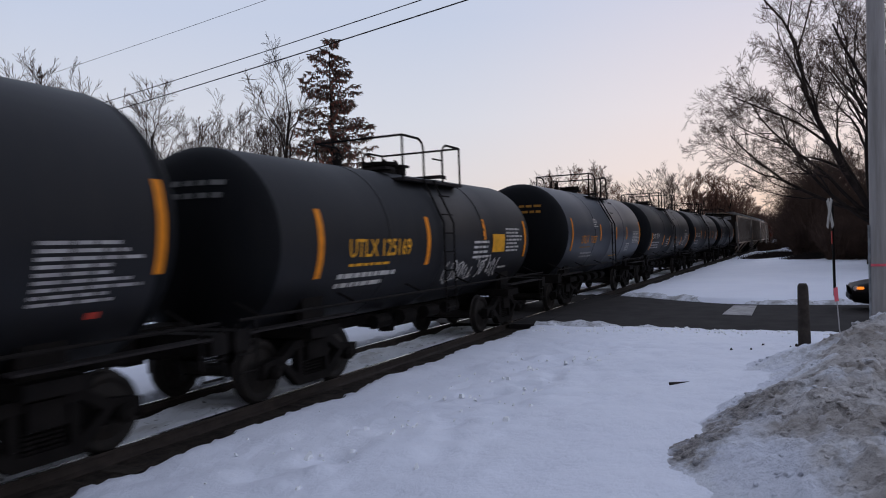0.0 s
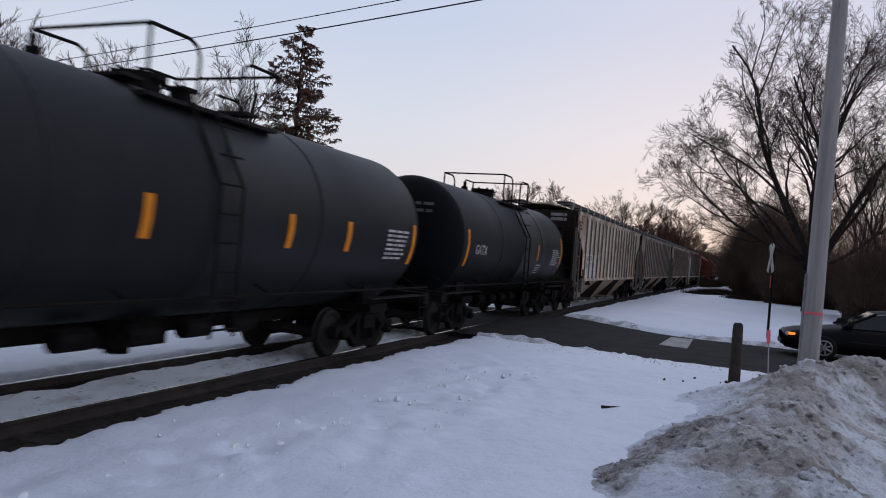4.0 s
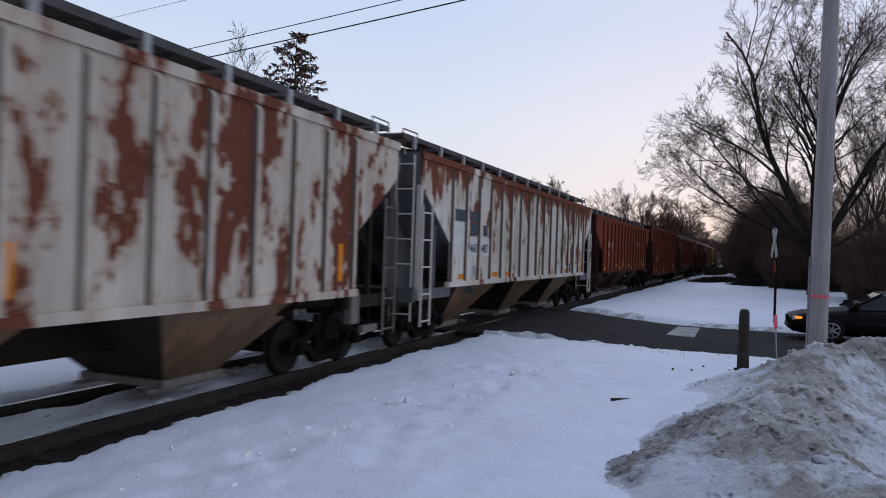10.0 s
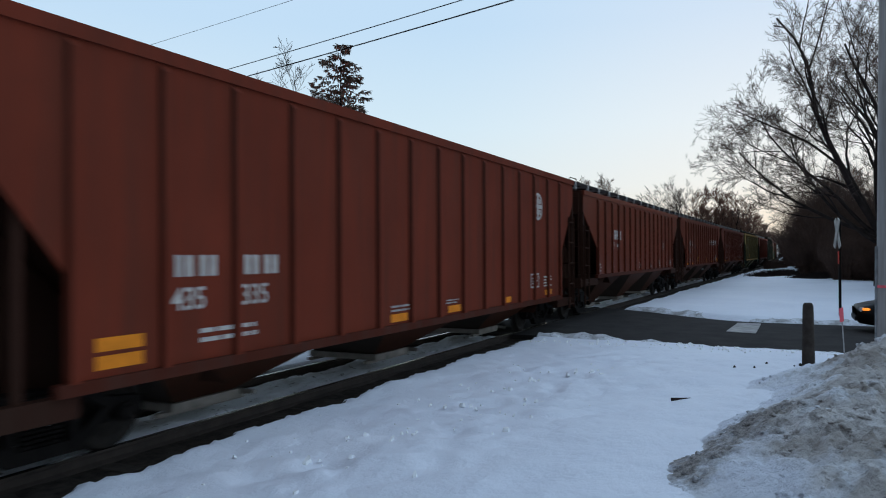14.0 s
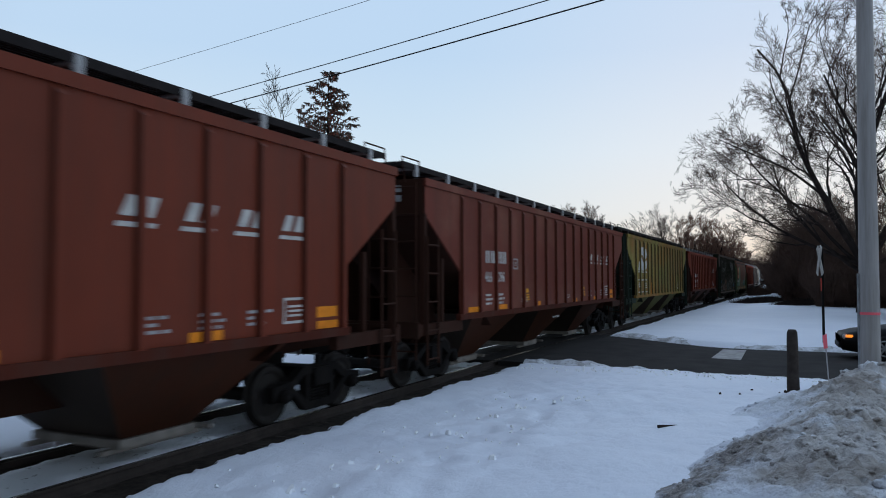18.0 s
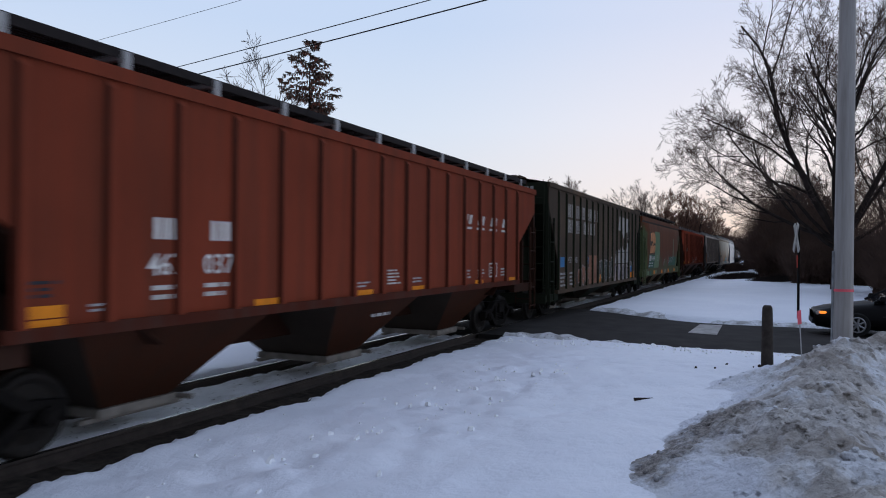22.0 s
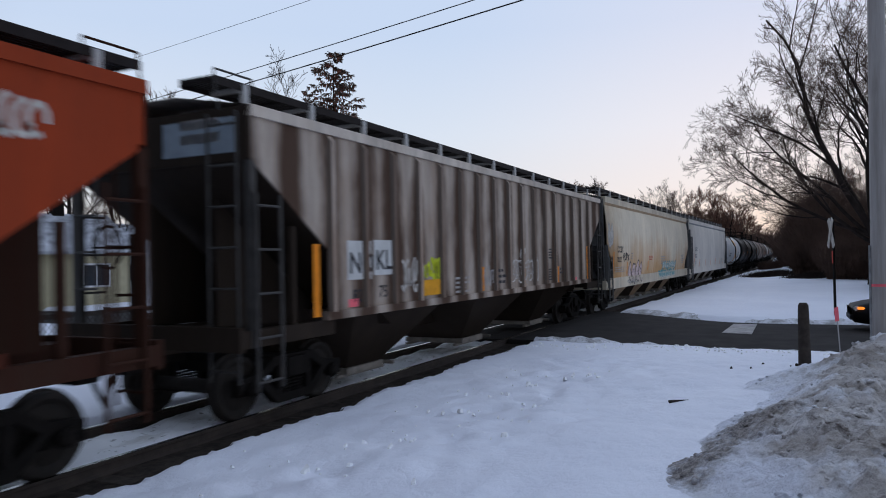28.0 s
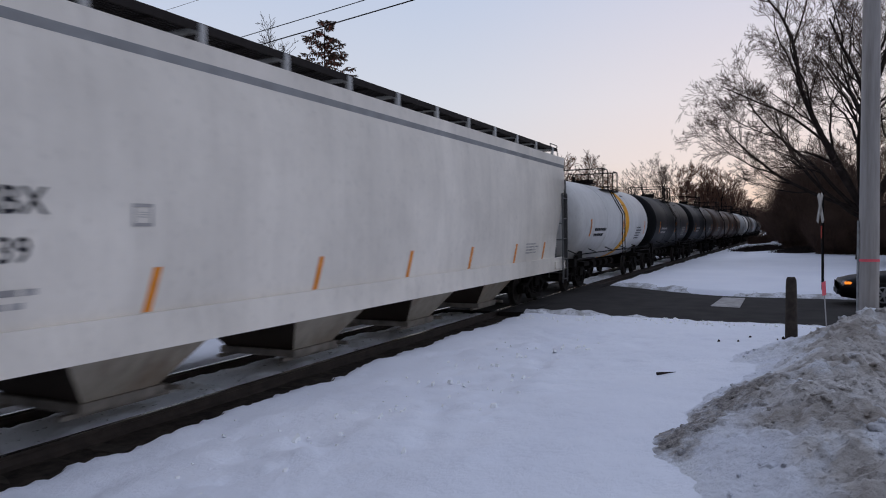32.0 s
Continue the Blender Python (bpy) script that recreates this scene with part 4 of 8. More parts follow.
                part("step_bar", box(B(), *ordered(e * (a - cutx + 0.35), e * (a - 0.7)), *ordered(s * (HALF - 0.06), s * (HALF + 0.02)), 0.60, 0.72), bars, car)
            x0, x1 = e * (a - 0.06), e * (a - 0.52)
            z1 = cutz0 - 0.42
            bm = B()
            for x in (x0, x1):
                tube(bm, (x, s * (HALF + 0.03), 0.5), (x, s * (HALF + 0.03), z1), 0.026, sides=6)
            rails_ = part("side_ladder", bm, bars, car)
            for k in range(5):
                shared(("rung", 0.46, bars.name), "rung", lambda: tube(B(), (-0.23, 0, 0), (0.23, 0, 0), 0.018, sides=6), bars, rails_, pose((x0 + x1) / 2, s * (HALF + 0.03), 0.6 + (z1 - 0.75) * k / 4))
            back = inner if bars is CREAMBAR else bars
            bm = B()
            for y in (s * (HALF - 0.12), s * (HALF - 0.58)):
                tube(bm, (e * (a + 0.1), y, 0.6), (e * (a + 0.1), y, eave - 0.05), 0.02, sides=6)
            rails_ = part("end_ladder", bm, back, car)
            for k in range(7):
                shared(("end_rung", back.name), "rung", lambda: tube(B(), (0, -0.23, 0), (0, 0.23, 0), 0.017, sides=6), back, rails_, pose(e * (a + 0.1), s * (HALF - 0.35), 0.75 + k * 0.5))
        # loop rail at the end of the running boards
        for s in (-1, 1) if board else (1,):
            bm = B()
            p = [(e * (a + 0.22), s * 1.24, eave + rb + 0.36), (e * (a + 0.22), s * 1.24, eave + rb + 0.46), (e * (a - 0.45), s * 1.24, eave + rb + 0.46), (e * (a - 0.45), s * 1.24, eave + rb + 0.36)]
            for q0, q1 in zip(p, p[1:]):
                tube(bm, q0, q1, 0.014, sides=6)
            tube(bm, (e * (a + 0.22), s * 1.24, eave + rb + 0.36), (e * (a + 0.22), s * 1.3, eave - 0.05), 0.014, sides=6)
            part("grab_rail", bm, bars, car)
        shared("coupler", "coupler", m_coupler, IRON, car, pose(e * (a + 0.2), 0, 0, 0, 0, 0 if e > 0 else 180))
        truck(car, e * (a - 1.45))
    shared("brake_wheel", "brake_wheel", m_brake_wheel, IRON, car, pose(-a - 0.3, 0.55, 2.3))
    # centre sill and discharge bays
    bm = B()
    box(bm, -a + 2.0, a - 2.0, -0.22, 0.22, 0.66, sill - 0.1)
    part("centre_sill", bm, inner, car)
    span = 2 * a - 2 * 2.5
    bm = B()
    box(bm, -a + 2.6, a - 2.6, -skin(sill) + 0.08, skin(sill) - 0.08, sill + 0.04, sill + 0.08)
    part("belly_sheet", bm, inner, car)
    for k in range(bays):
        xc = -a + 2.5 + span * (k + 0.5) / bays if curved else -0.2 + 4.6 * (k - 1)
        hw = span / bays / 2 * 0.74 if curved else 1.56
        bm = B()
        yt = skin(sill) - (0.1 if curved else 0.03)
        t0 = [bm.verts.new(p) for p in ((xc - hw, -yt, sill), (xc + hw, -yt, sill), (xc + hw, yt, sill), (xc - hw, yt, sill))]
        o0, o1 = xc - 0.52, xc + 0.52
        yb = 0.66
        b0 = [bm.verts.new(p) for p in ((o0, -yb, 0.27), (o1, -yb, 0.27), (o1, yb, 0.27), (o0, yb, 0.27))]
        bm.faces.new(t0)
        bm.faces.new(b0[::-1])
        for i in range(4):
            j = (i + 1) % 4
            bm.faces.new((t0[j], t0[i], b0[i], b0[j]))
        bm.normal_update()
        # faces turned along the track get the dark slot, their shade put into colour
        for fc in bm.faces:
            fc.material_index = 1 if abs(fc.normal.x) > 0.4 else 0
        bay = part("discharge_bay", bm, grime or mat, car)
        bay.data.materials.append(SOOT_SHADE)
        bm = B()
        box(bm, o0 - 0.06, o1 + 0.06, -yb - 0.06, yb + 0.06, 0.17, 0.27)
        box(bm, o0 - 0.22, o1 + 0.22, -yb + 0.02, -yb + 0.10, 0.12, 0.17)
        box(bm, o0 - 0.22, o1 + 0.22, yb - 0.10, yb - 0.02, 0.12, 0.17)
        tube(bm, (o1 + 0.14, -yb - 0.22, 0.22), (o1 + 0.14, yb + 0.22, 0.22), 0.035, sides=8)
        part("outlet_gate", bm, GATE, bay)
    return car, wrap, a


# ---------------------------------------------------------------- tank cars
# the shade on the tank heads, put into a blacker paint than the shell's
HEADSHADE = paint("sooted_black_head", (0.005, 0.0055, 0.0065), 0.3, soot=(0.012, 0.011, 0.010), rough=0.7, seed=38, spec=0.08)
DULLAMBER = plain("worn_amber_marking", (0.28, 0.125, 0.02), 0.7, 0, 0.4, 6.0)
HEADMARK = plain("dim_head_marking", (0.11, 0.105, 0.10), 0.7, 0, 0.3, 5.0)
def tank(s0, length, mat, label, r=1.5, zc=2.35, band=None, rail_at=0.46):
    car = thing("tank_car", label, "railcar", "cars of the freight train")
    ROLLING.append((car, s0 + length / 2))
    a = length / 2 - 0.55
    head = 0.72
    bm = B()
    prof = []
    for k in range(7):
        u = k / 6 * math.pi / 2
        prof.append((-a + head - head * math.cos(u), max(0.02, r * math.sin(u) ** 0.75)))
    for x in (-a * 0.5, -0.02, 0.0, 0.02, a * 0.5):
        prof.append((x, r + (0.012 if x == 0 else 0)))
    prof += [(-x, q) for x, q in prof[:7][::-1]]
    lathe(bm, prof, 48, "x", (0, 0, zc))
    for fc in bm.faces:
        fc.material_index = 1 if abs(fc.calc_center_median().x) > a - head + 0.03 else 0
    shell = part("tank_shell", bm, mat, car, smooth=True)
    shell.data.materials.append(HEADSHADE if mat.name in ("tank_black", "tank_slate") else mat)
    for x in (-a * 0.36, a * 0.36):
        bm = B()
        lathe(bm, [(x - 0.03, r - 0.01), (x - 0.03, r + 0.008), (x + 0.03, r + 0.008), (x + 0.03, r - 0.01)], 48, "x", (0, 0, zc))
        part("weld_band", bm, mat, car, smooth=False)
    if band:
        bm = B()
        lathe(bm, [(-0.35, r - 0.01), (-0.35, r + 0.006), (0.35, r + 0.006), (0.35, r - 0.01)], 48, "x", (band[0], 0, zc))
        part("painted_band", bm, band[1], car, "stained band round the tank")

    def wrap(x, z):
        ang = (z - zc) / r
        return (x, -(r + 0.008) * math.cos(ang), zc + (r + 0.008) * math.sin(ang))

    def on_head(y, z):
        rho = min(0.98, math.hypot(y, z - zc) / r)
        u = math.asin(rho ** (1 / 0.75))
        return (-a + head - head * math.cos(u) - 0.012, y, z)
    hr = random.Random(int(s0))
    for row in range(2):
        y = 0.85
        while y > 0.25:
            w = hr.uniform(0.10, 0.24)
            q = [on_head(yy, zz) for yy, zz in ((-y, zc + 0.75 - row * 0.17), (-y + w, zc + 0.75 - row * 0.17), (-y + w, zc + 0.82 - row * 0.17), (-y, zc + 0.82 - row * 0.17))]
            obj("head_stencil", q, [(0, 1, 2, 3)], HEADMARK if mat.name != "tank_slate" else DULLAMBER, car)
            y -= w + 0.05

    top = zc + r
    # walkway on each side of the manway, with a railed frame across each end
    deck = top - 0.2
    step_at = rail_at - 0.35
    for side in (-1, 1):
        p = B()
        y0, y1 = sorted((side * 0.62, side * 1.0))
        box(p, rail_at - 1.3, rail_at + 1.3, y0, y1, deck - 0.05, deck)
        part("walkway", p, GRATE, car)
    for x in (rail_at - 1.15, rail_at + 1.15):
        p = B()
        box(p, x - 0.16, x + 0.16, -0.62, 0.62, top - 0.02, top + 0.03)
        part("cross_walk", p, GRATE, car)
    p = B()
    tube(p, (rail_at - 0.45, 0, top - 0.1), (rail_at - 0.45, 0, top + 0.14), 0.30, sides=20)
    tube(p, (rail_at - 0.45, 0, top + 0.14), (rail_at - 0.45, 0, top + 0.20), 0.36, sides=20)
    for k in range(8):
        c, w = math.cos(k * math.pi / 4), math.sin(k * math.pi / 4)
        tube(p, (rail_at - 0.45 + 0.33 * c, 0.33 * w, top + 0.08), (rail_at - 0.45 + 0.33 * c, 0.33 * w, top + 0.24), 0.03, sides=6)
    part("manway", p, IRON, car)
    p = B()
    tube(p, (rail_at + 0.45, 0.1, top - 0.05), (rail_at + 0.45, 0.1, top + 0.2), 0.16, sides=12)
    box(p, rail_at + 0.28, rail_at + 0.62, -0.08, 0.28, top + 0.19, top + 0.24)
    part("valve", p, IRON, car)
    p = B()
    tube(p, (rail_at - 2.0, 0, top - 0.05), (rail_at - 2.0, 0, top + 0.12), 0.10, sides=10)
    tube(p, (rail_at - 2.0, 0, top + 0.12), (rail_at - 2.0, 0, top + 0.26), 0.05, sides=8)
    part("safety_valve", p, IRON, car)

    def rail_run(pts):
        q = B()
        for p0, p1 in zip(pts, pts[1:]):
            tube(q, p0, p1, 0.024, sides=6)
        return q
    high = deck + 0.79
    for e in (-1, 1):
        x = rail_at + e * 1.27
        part("end_railing", rail_run([(x, -0.96, high), (x, 0.96, high)]), IRON, car)
        for side in (-1, 1):
            part("railing_post", rail_run([(x, side * 0.96, deck), (x, side * 0.96, high)]), IRON, car)
            part("side_hoop", rail_run([(x, side * 0.96, high), (x - e * 0.66, side * 0.96, high), (x - e * 0.79, side * 0.96, high - 0.06), (x - e * 0.85, side * 0.96, high - 0.18), (x - e * 0.85, side * 0.96, deck)]), IRON, car)
    for s in (-1, 1):
        p = B()
        for x in (-0.22, 0.22):
            tube(p, (step_at + x, s * 1.02, deck), (step_at + x, s * (r + 0.07), zc + 0.3), 0.02, sides=6)
            tube(p, (step_at + x, s * (r + 0.07), zc + 0.3), (step_at + x, s * (r + 0.07), 0.75), 0.02, sides=6)
        for k in range(9):
            z = 0.85 + k * 0.36
            y = (r + 0.07) if z < zc + 0.3 else r + 0.07 - (z - zc - 0.3) * 0.16
            tube(p, (step_at - 0.22, s * y, z), (step_at + 0.22, s * y, z), 0.016, sides=6)
        part("side_ladder", p, IRON, car)
        # hand rail pipe along the side
        p = B()
        tube(p, (-a - 0.2, s * 1.42, 1.24), (a + 0.2, s * 1.42, 1.24), 0.022, sides=6)
        for k in range(6):
            x = -a + 0.2 + k * (2 * a - 0.4) / 5
            tube(p, (x, s * 1.42, 1.24), (x, s * 1.0, 1.42), 0.018, sides=6)
        part("handrail", p, IRON, car)
    for e in (-1, 1):
        p = B()
        for s in (-1, 1):
            prism(p, [(e * (a - 2.0), 0.86), (e * (a - 1.5), 0.86), (e * (a - 1.5), zc - r * 0.55), (e * (a - 2.0), zc - r * 0.55)], s * 1.02 - 0.06, s * 1.02 + 0.06)
        box(p, min(e * (a - 2.1), e * (a - 1.4)), max(e * (a - 2.1), e * (a - 1.4)), -1.3, 1.3, 0.80, 0.95)
        part("bolster_saddle", p, IRON, car)
        p = B()
        box(p, min(e * (a - 2.6), e * (a + 0.5)), max(e * (a - 2.6), e * (a + 0.5)), -0.25, 0.25, 0.78, 1.15)
        box(p, min(e * (a + 0.05), e * (a + 0.3)), max(e * (a + 0.05), e * (a + 0.3)), -1.45, 1.45, 0.88, 1.12)
        part("end_sill", p, IRON, car)
        for s in (-1, 1):
            p = B()
            x0, x1 = sorted((e * (a - 2.3), e * (a + 0.04)))
            y0, y1 = sorted((s * 1.12, s * 1.46))
            box(p, x0, x1, y0 + (0.12 if s > 0 else 0.0), y1 - (0.12 if s < 0 else 0.0), 1.06, 1.085)
            part("end_platform", p, GRATE, car, "grimy steel end platform")
            p = B()
            ladder(p, e * (a + 0.25), e * (a - 0.10), s * 1.42, 0.5, 1.2, 3, 0.018)
            part("end_step", p, IRON, car)
        shared("coupler", "coupler", m_coupler, IRON, car, pose(e * (a + 0.42), 0, 0, 0, 0, 0 if e > 0 else 180))
        truck(car, e * (a - 1.75))
    p = B()
    box(p, -a + 2, a - 2, -0.12, 0.12, 0.62, 0.8)
    for k in range(4):
        x = -1.5 + k
        tube(p, (x, -0.6, 0.72), (x + 0.5, -0.6, 0.72), 0.13, sides=10)
    box(p, -0.5, 0.5, -0.35, 0.35, 0.5, zc - r + 0.05)
    part("brake_gear", p, IRON, car)
    p = B()
    tube(p, (0, 0, zc - r + 0.05), (0, 0, 0.38), 0.16, sides=12)
    part("outlet", p, IRON, car)
    shared("brake_wheel", "brake_wheel", m_brake_wheel, IRON, car, pose(-a - 0.42, 0.6, 1.9))
    return car, wrap, a


# ---------------------------------------------------------------- the train
def cream(name, seed, **kw):
    return paint(name, (0.66, 0.565, 0.465), kw.pop("dirt", 0.42), seed=seed, **kw)


# ends, slope sheets, webs and bellies are coloured darker than the sides
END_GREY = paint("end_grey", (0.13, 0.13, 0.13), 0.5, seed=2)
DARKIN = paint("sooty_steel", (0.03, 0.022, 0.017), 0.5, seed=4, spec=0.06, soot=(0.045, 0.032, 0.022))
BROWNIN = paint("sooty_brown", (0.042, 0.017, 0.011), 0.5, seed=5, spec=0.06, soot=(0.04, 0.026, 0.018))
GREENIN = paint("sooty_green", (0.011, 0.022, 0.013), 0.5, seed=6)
GRIME = paint("mud_caked_cream", (0.225, 0.147, 0.09), 0.75, seed=3, soot=(0.075, 0.05, 0.035), stain=0.8)
PALE_GRIME = paint("soiled_pale_bay", (0.50, 0.45, 0.37), 0.4, seed=47, stain=0.5, soot=(0.12, 0.08, 0.055))
TAN_GRIME = paint("rust_washed_bay", (0.36, 0.26, 0.17), 0.5, seed=48, stain=0.7, soot=(0.10, 0.06, 0.04))
DUSTY_BAY = paint("dusty_cream_bay", (0.37, 0.285, 0.20), 0.65, seed=53, stain=0.8, soot=(0.09, 0.06, 0.042), spec=0.08)
# oxide bays: mud, and the shade of the undersides, in one dark colour
GRIME_SHADE_RED = paint("mud_caked_oxide", (0.06, 0.022, 0.012), 0.5, seed=33, spec=0.06, soot=(0.035, 0.022, 0.015))
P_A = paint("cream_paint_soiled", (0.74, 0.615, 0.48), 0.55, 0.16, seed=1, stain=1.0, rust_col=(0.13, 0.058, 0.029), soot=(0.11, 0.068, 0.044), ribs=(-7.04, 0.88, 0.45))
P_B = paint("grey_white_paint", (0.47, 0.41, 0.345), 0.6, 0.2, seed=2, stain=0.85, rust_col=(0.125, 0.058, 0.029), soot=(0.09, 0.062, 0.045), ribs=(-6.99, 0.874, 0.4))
P_C = cream("cream_paint_rusting", 3, rust=0.62, dirt=0.35, stain=0.25)
P_D = paint("white_paint_rusted", (0.76, 0.69, 0.59), 0.25, 0.28, seed=4, drip=0.15, stain=0.45, rust_col=(0.145, 0.041, 0.020))
P_D_RIB = paint("white_rib_paint", (0.72, 0.66, 0.57), 0.25, seed=5, drip=0.10, rust_col=(0.145, 0.041, 0.020))
P_E = paint("oxide_red_paint", (0.24, 0.048, 0.022), 0.5, seed=5, spec=0.06, soot=(0.07, 0.035, 0.022))
P_F = paint("oxide_red_dark_paint", (0.165, 0.034, 0.018), 0.55, seed=6, spec=0.06, soot=(0.06, 0.03, 0.02))
P_H = paint("oxide_brown_paint", (0.165, 0.034, 0.0165), 0.4, seed=7, rough=0.4, spec=0.12, soot=(0.06, 0.03, 0.02))
P_I = paint("faded_oxide_paint", (0.172, 0.044, 0.029), 0.45, seed=49, spec=0.1, rough=0.5, soot=(0.075, 0.035, 0.024), patch=(0.20, 0.072, 0.046), cover=0.5)
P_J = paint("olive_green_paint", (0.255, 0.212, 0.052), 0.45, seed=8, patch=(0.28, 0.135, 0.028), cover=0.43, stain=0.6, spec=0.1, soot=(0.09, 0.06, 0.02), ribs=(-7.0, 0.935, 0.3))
BAY_OLIVE = paint("mud_caked_olive", (0.11, 0.105, 0.035), 0.5, seed=44, spec=0.06)
P_K = paint("bright_oxide_paint", (0.208, 0.043, 0.021), 0.5, seed=9, spec=0.06, soot=(0.07, 0.032, 0.02))
P_L = paint("faded_black_green_paint", (0.078, 0.057, 0.042), 0.4, seed=10, stain=0.25, spec=0.06, soot=(0.03, 0.024, 0.018))
P_M = Nodes("green_paint_sooted", 0.65)
P_M.b.inputs["Specular IOR Level"].default_value = 0.1
_sx = P_M.t.nodes.new("ShaderNodeSeparateXYZ")
P_M.link(P_M.tc.outputs["Object"], _sx.inputs[0])
_w = P_M.ramp(P_M.noise(0.5, (1, 1, 1.3), 5.0, (3, 1, 2), 0.6), 0.3, 0.7, -1.0, 1.0)
_st = P_M.noise(1.0, (2.2, 2.2, 0.3), 5.0, (1, 7, 2), 0.6)
_brown = P_M.mix(P_M.ramp(_st, 0.35, 0.7), (0.165, 0.058, 0.030), (0.105, 0.046, 0.025))
_green = P_M.mix(P_M.ramp(_st, 0.35, 0.7), (0.10, 0.12, 0.052), (0.07, 0.085, 0.04))
# brown rust and soot cover the upper skin and the far half; the near end and the foot are still green
_end = P_M.math("ADD", P_M.ramp(_sx.outputs["X"], -7.6, -5.6, 1.2, 0.0), P_M.ramp(_sx.outputs["X"], 5.6, 7.4, 0.0, 0.9))
_foot = P_M.ramp(_sx.outputs["Z"], 1.2, 2.6, 0.75, 0.0)
_mask = P_M.math("ADD", P_M.math("ADD", _end, _foot), P_M.math("SUBTRACT", P_M.math("MULTIPLY", _w, 0.45), P_M.ramp(_sx.outputs["Z"], 3.2, 3.9, 0.0, 0.8)))
P_M.bump(P_M.noise(14.0), 0.1, 0.01)
P_M = P_M.done(P_M.mix(P_M.ramp(_mask, 0.35, 0.95), _brown, _green))
P_N = paint("red_paint", (0.32, 0.05, 0.018), 0.3, seed=12, spec=0.06, soot=(0.07, 0.03, 0.02))
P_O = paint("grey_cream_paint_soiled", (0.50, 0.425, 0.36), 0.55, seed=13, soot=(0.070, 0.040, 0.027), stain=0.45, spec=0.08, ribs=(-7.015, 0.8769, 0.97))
RIB_SOOTY = paint("soot_streaked_rib_paint", (0.47, 0.39, 0.33), 0.6, seed=52, stain=0.45, soot=(0.085, 0.05, 0.034), spec=0.08, vary=0.75)
L_IN = paint("blackened_green_steel", (0.02, 0.024, 0.015), 0.5, seed=41, spec=0.06, soot=(0.025, 0.02, 0.014))
RIB_OLIVE = paint("olive_rib_paint", (0.20, 0.20, 0.07), 0.4, seed=50, stain=0.4, spec=0.1)
RIB_PALE = paint("pale_rib_paint", (0.66, 0.58, 0.50), 0.4, seed=36, stain=0.3)
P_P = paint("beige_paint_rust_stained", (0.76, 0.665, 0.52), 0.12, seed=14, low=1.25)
TRIM_BEIGE = paint("beige_trim_paint", (0.66, 0.575, 0.45), 0.35, seed=37, stain=0.3)
P_Q = paint("clean_white_paint", (0.80, 0.74, 0.665), 0.10, seed=15)
TK_BLACK = paint("tank_black", (0.0145, 0.0145, 0.0165), 0.35, soot=(0.026, 0.023, 0.021), rough=0.52, seed=16, spec=0.17)
TK_GREY = paint("tank_slate", (0.045, 0.049, 0.060), 0.25, spec=0.3, rough=0.42, seed=17, soot=(0.03, 0.03, 0.034))
TK_WHITE = paint("tank_white", (0.62, 0.61, 0.60), 0.15, rough=0.5, seed=18)
TK_BROWN = paint("tank_brown", (0.07, 0.045, 0.035), 0.3, rough=0.5, seed=19)
TK_SILVER = paint("tank_silver", (0.22, 0.23, 0.24), 0.3, rough=0.45, seed=20)

CARS = {}


def put(key, made):
    CARS[key] = made


for key, s0, ln, mat, lab in (
        ("T0", -209.16, 14.1, TK_BLACK, "black tank car with grimy trucks on the track"),
        ("T1", -195.06, 14.3, TK_BLACK, "black tank car with white stencils and an orange strip"),
        ("T2", -181.11, 12.4, TK_BLACK, "black tank car with yellow lettering and white scribbles"),
        ("T3", -168.01, 13.1, TK_GREY, "slate grey tank car with yellow lettering"),
        ("T4", -154.91, 14.3, TK_BLACK, "black tank car with white lettering and yellow strips"),
        ("T5", -140.66, 14.5, TK_BLACK, "black tank car with yellow strips along its side"),
        ("T6", -125.9, 12.8, TK_BLACK, "black tank car with white stencil block at its end")):
    put(key, tank(s0, ln, mat, lab, *((1.55, 2.38) if key in ("T0", "T1") else (1.36, 2.19) if key == "T2" else (1.5, 2.33))))

# darker copies of the paints: the shade on the post flanks, put into colour
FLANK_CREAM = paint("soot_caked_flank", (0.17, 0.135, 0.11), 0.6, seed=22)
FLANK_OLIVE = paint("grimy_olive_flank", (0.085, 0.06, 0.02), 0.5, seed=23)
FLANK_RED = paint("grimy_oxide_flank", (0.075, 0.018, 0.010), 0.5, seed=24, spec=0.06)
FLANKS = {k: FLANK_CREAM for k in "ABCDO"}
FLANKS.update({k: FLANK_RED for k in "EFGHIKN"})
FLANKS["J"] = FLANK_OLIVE

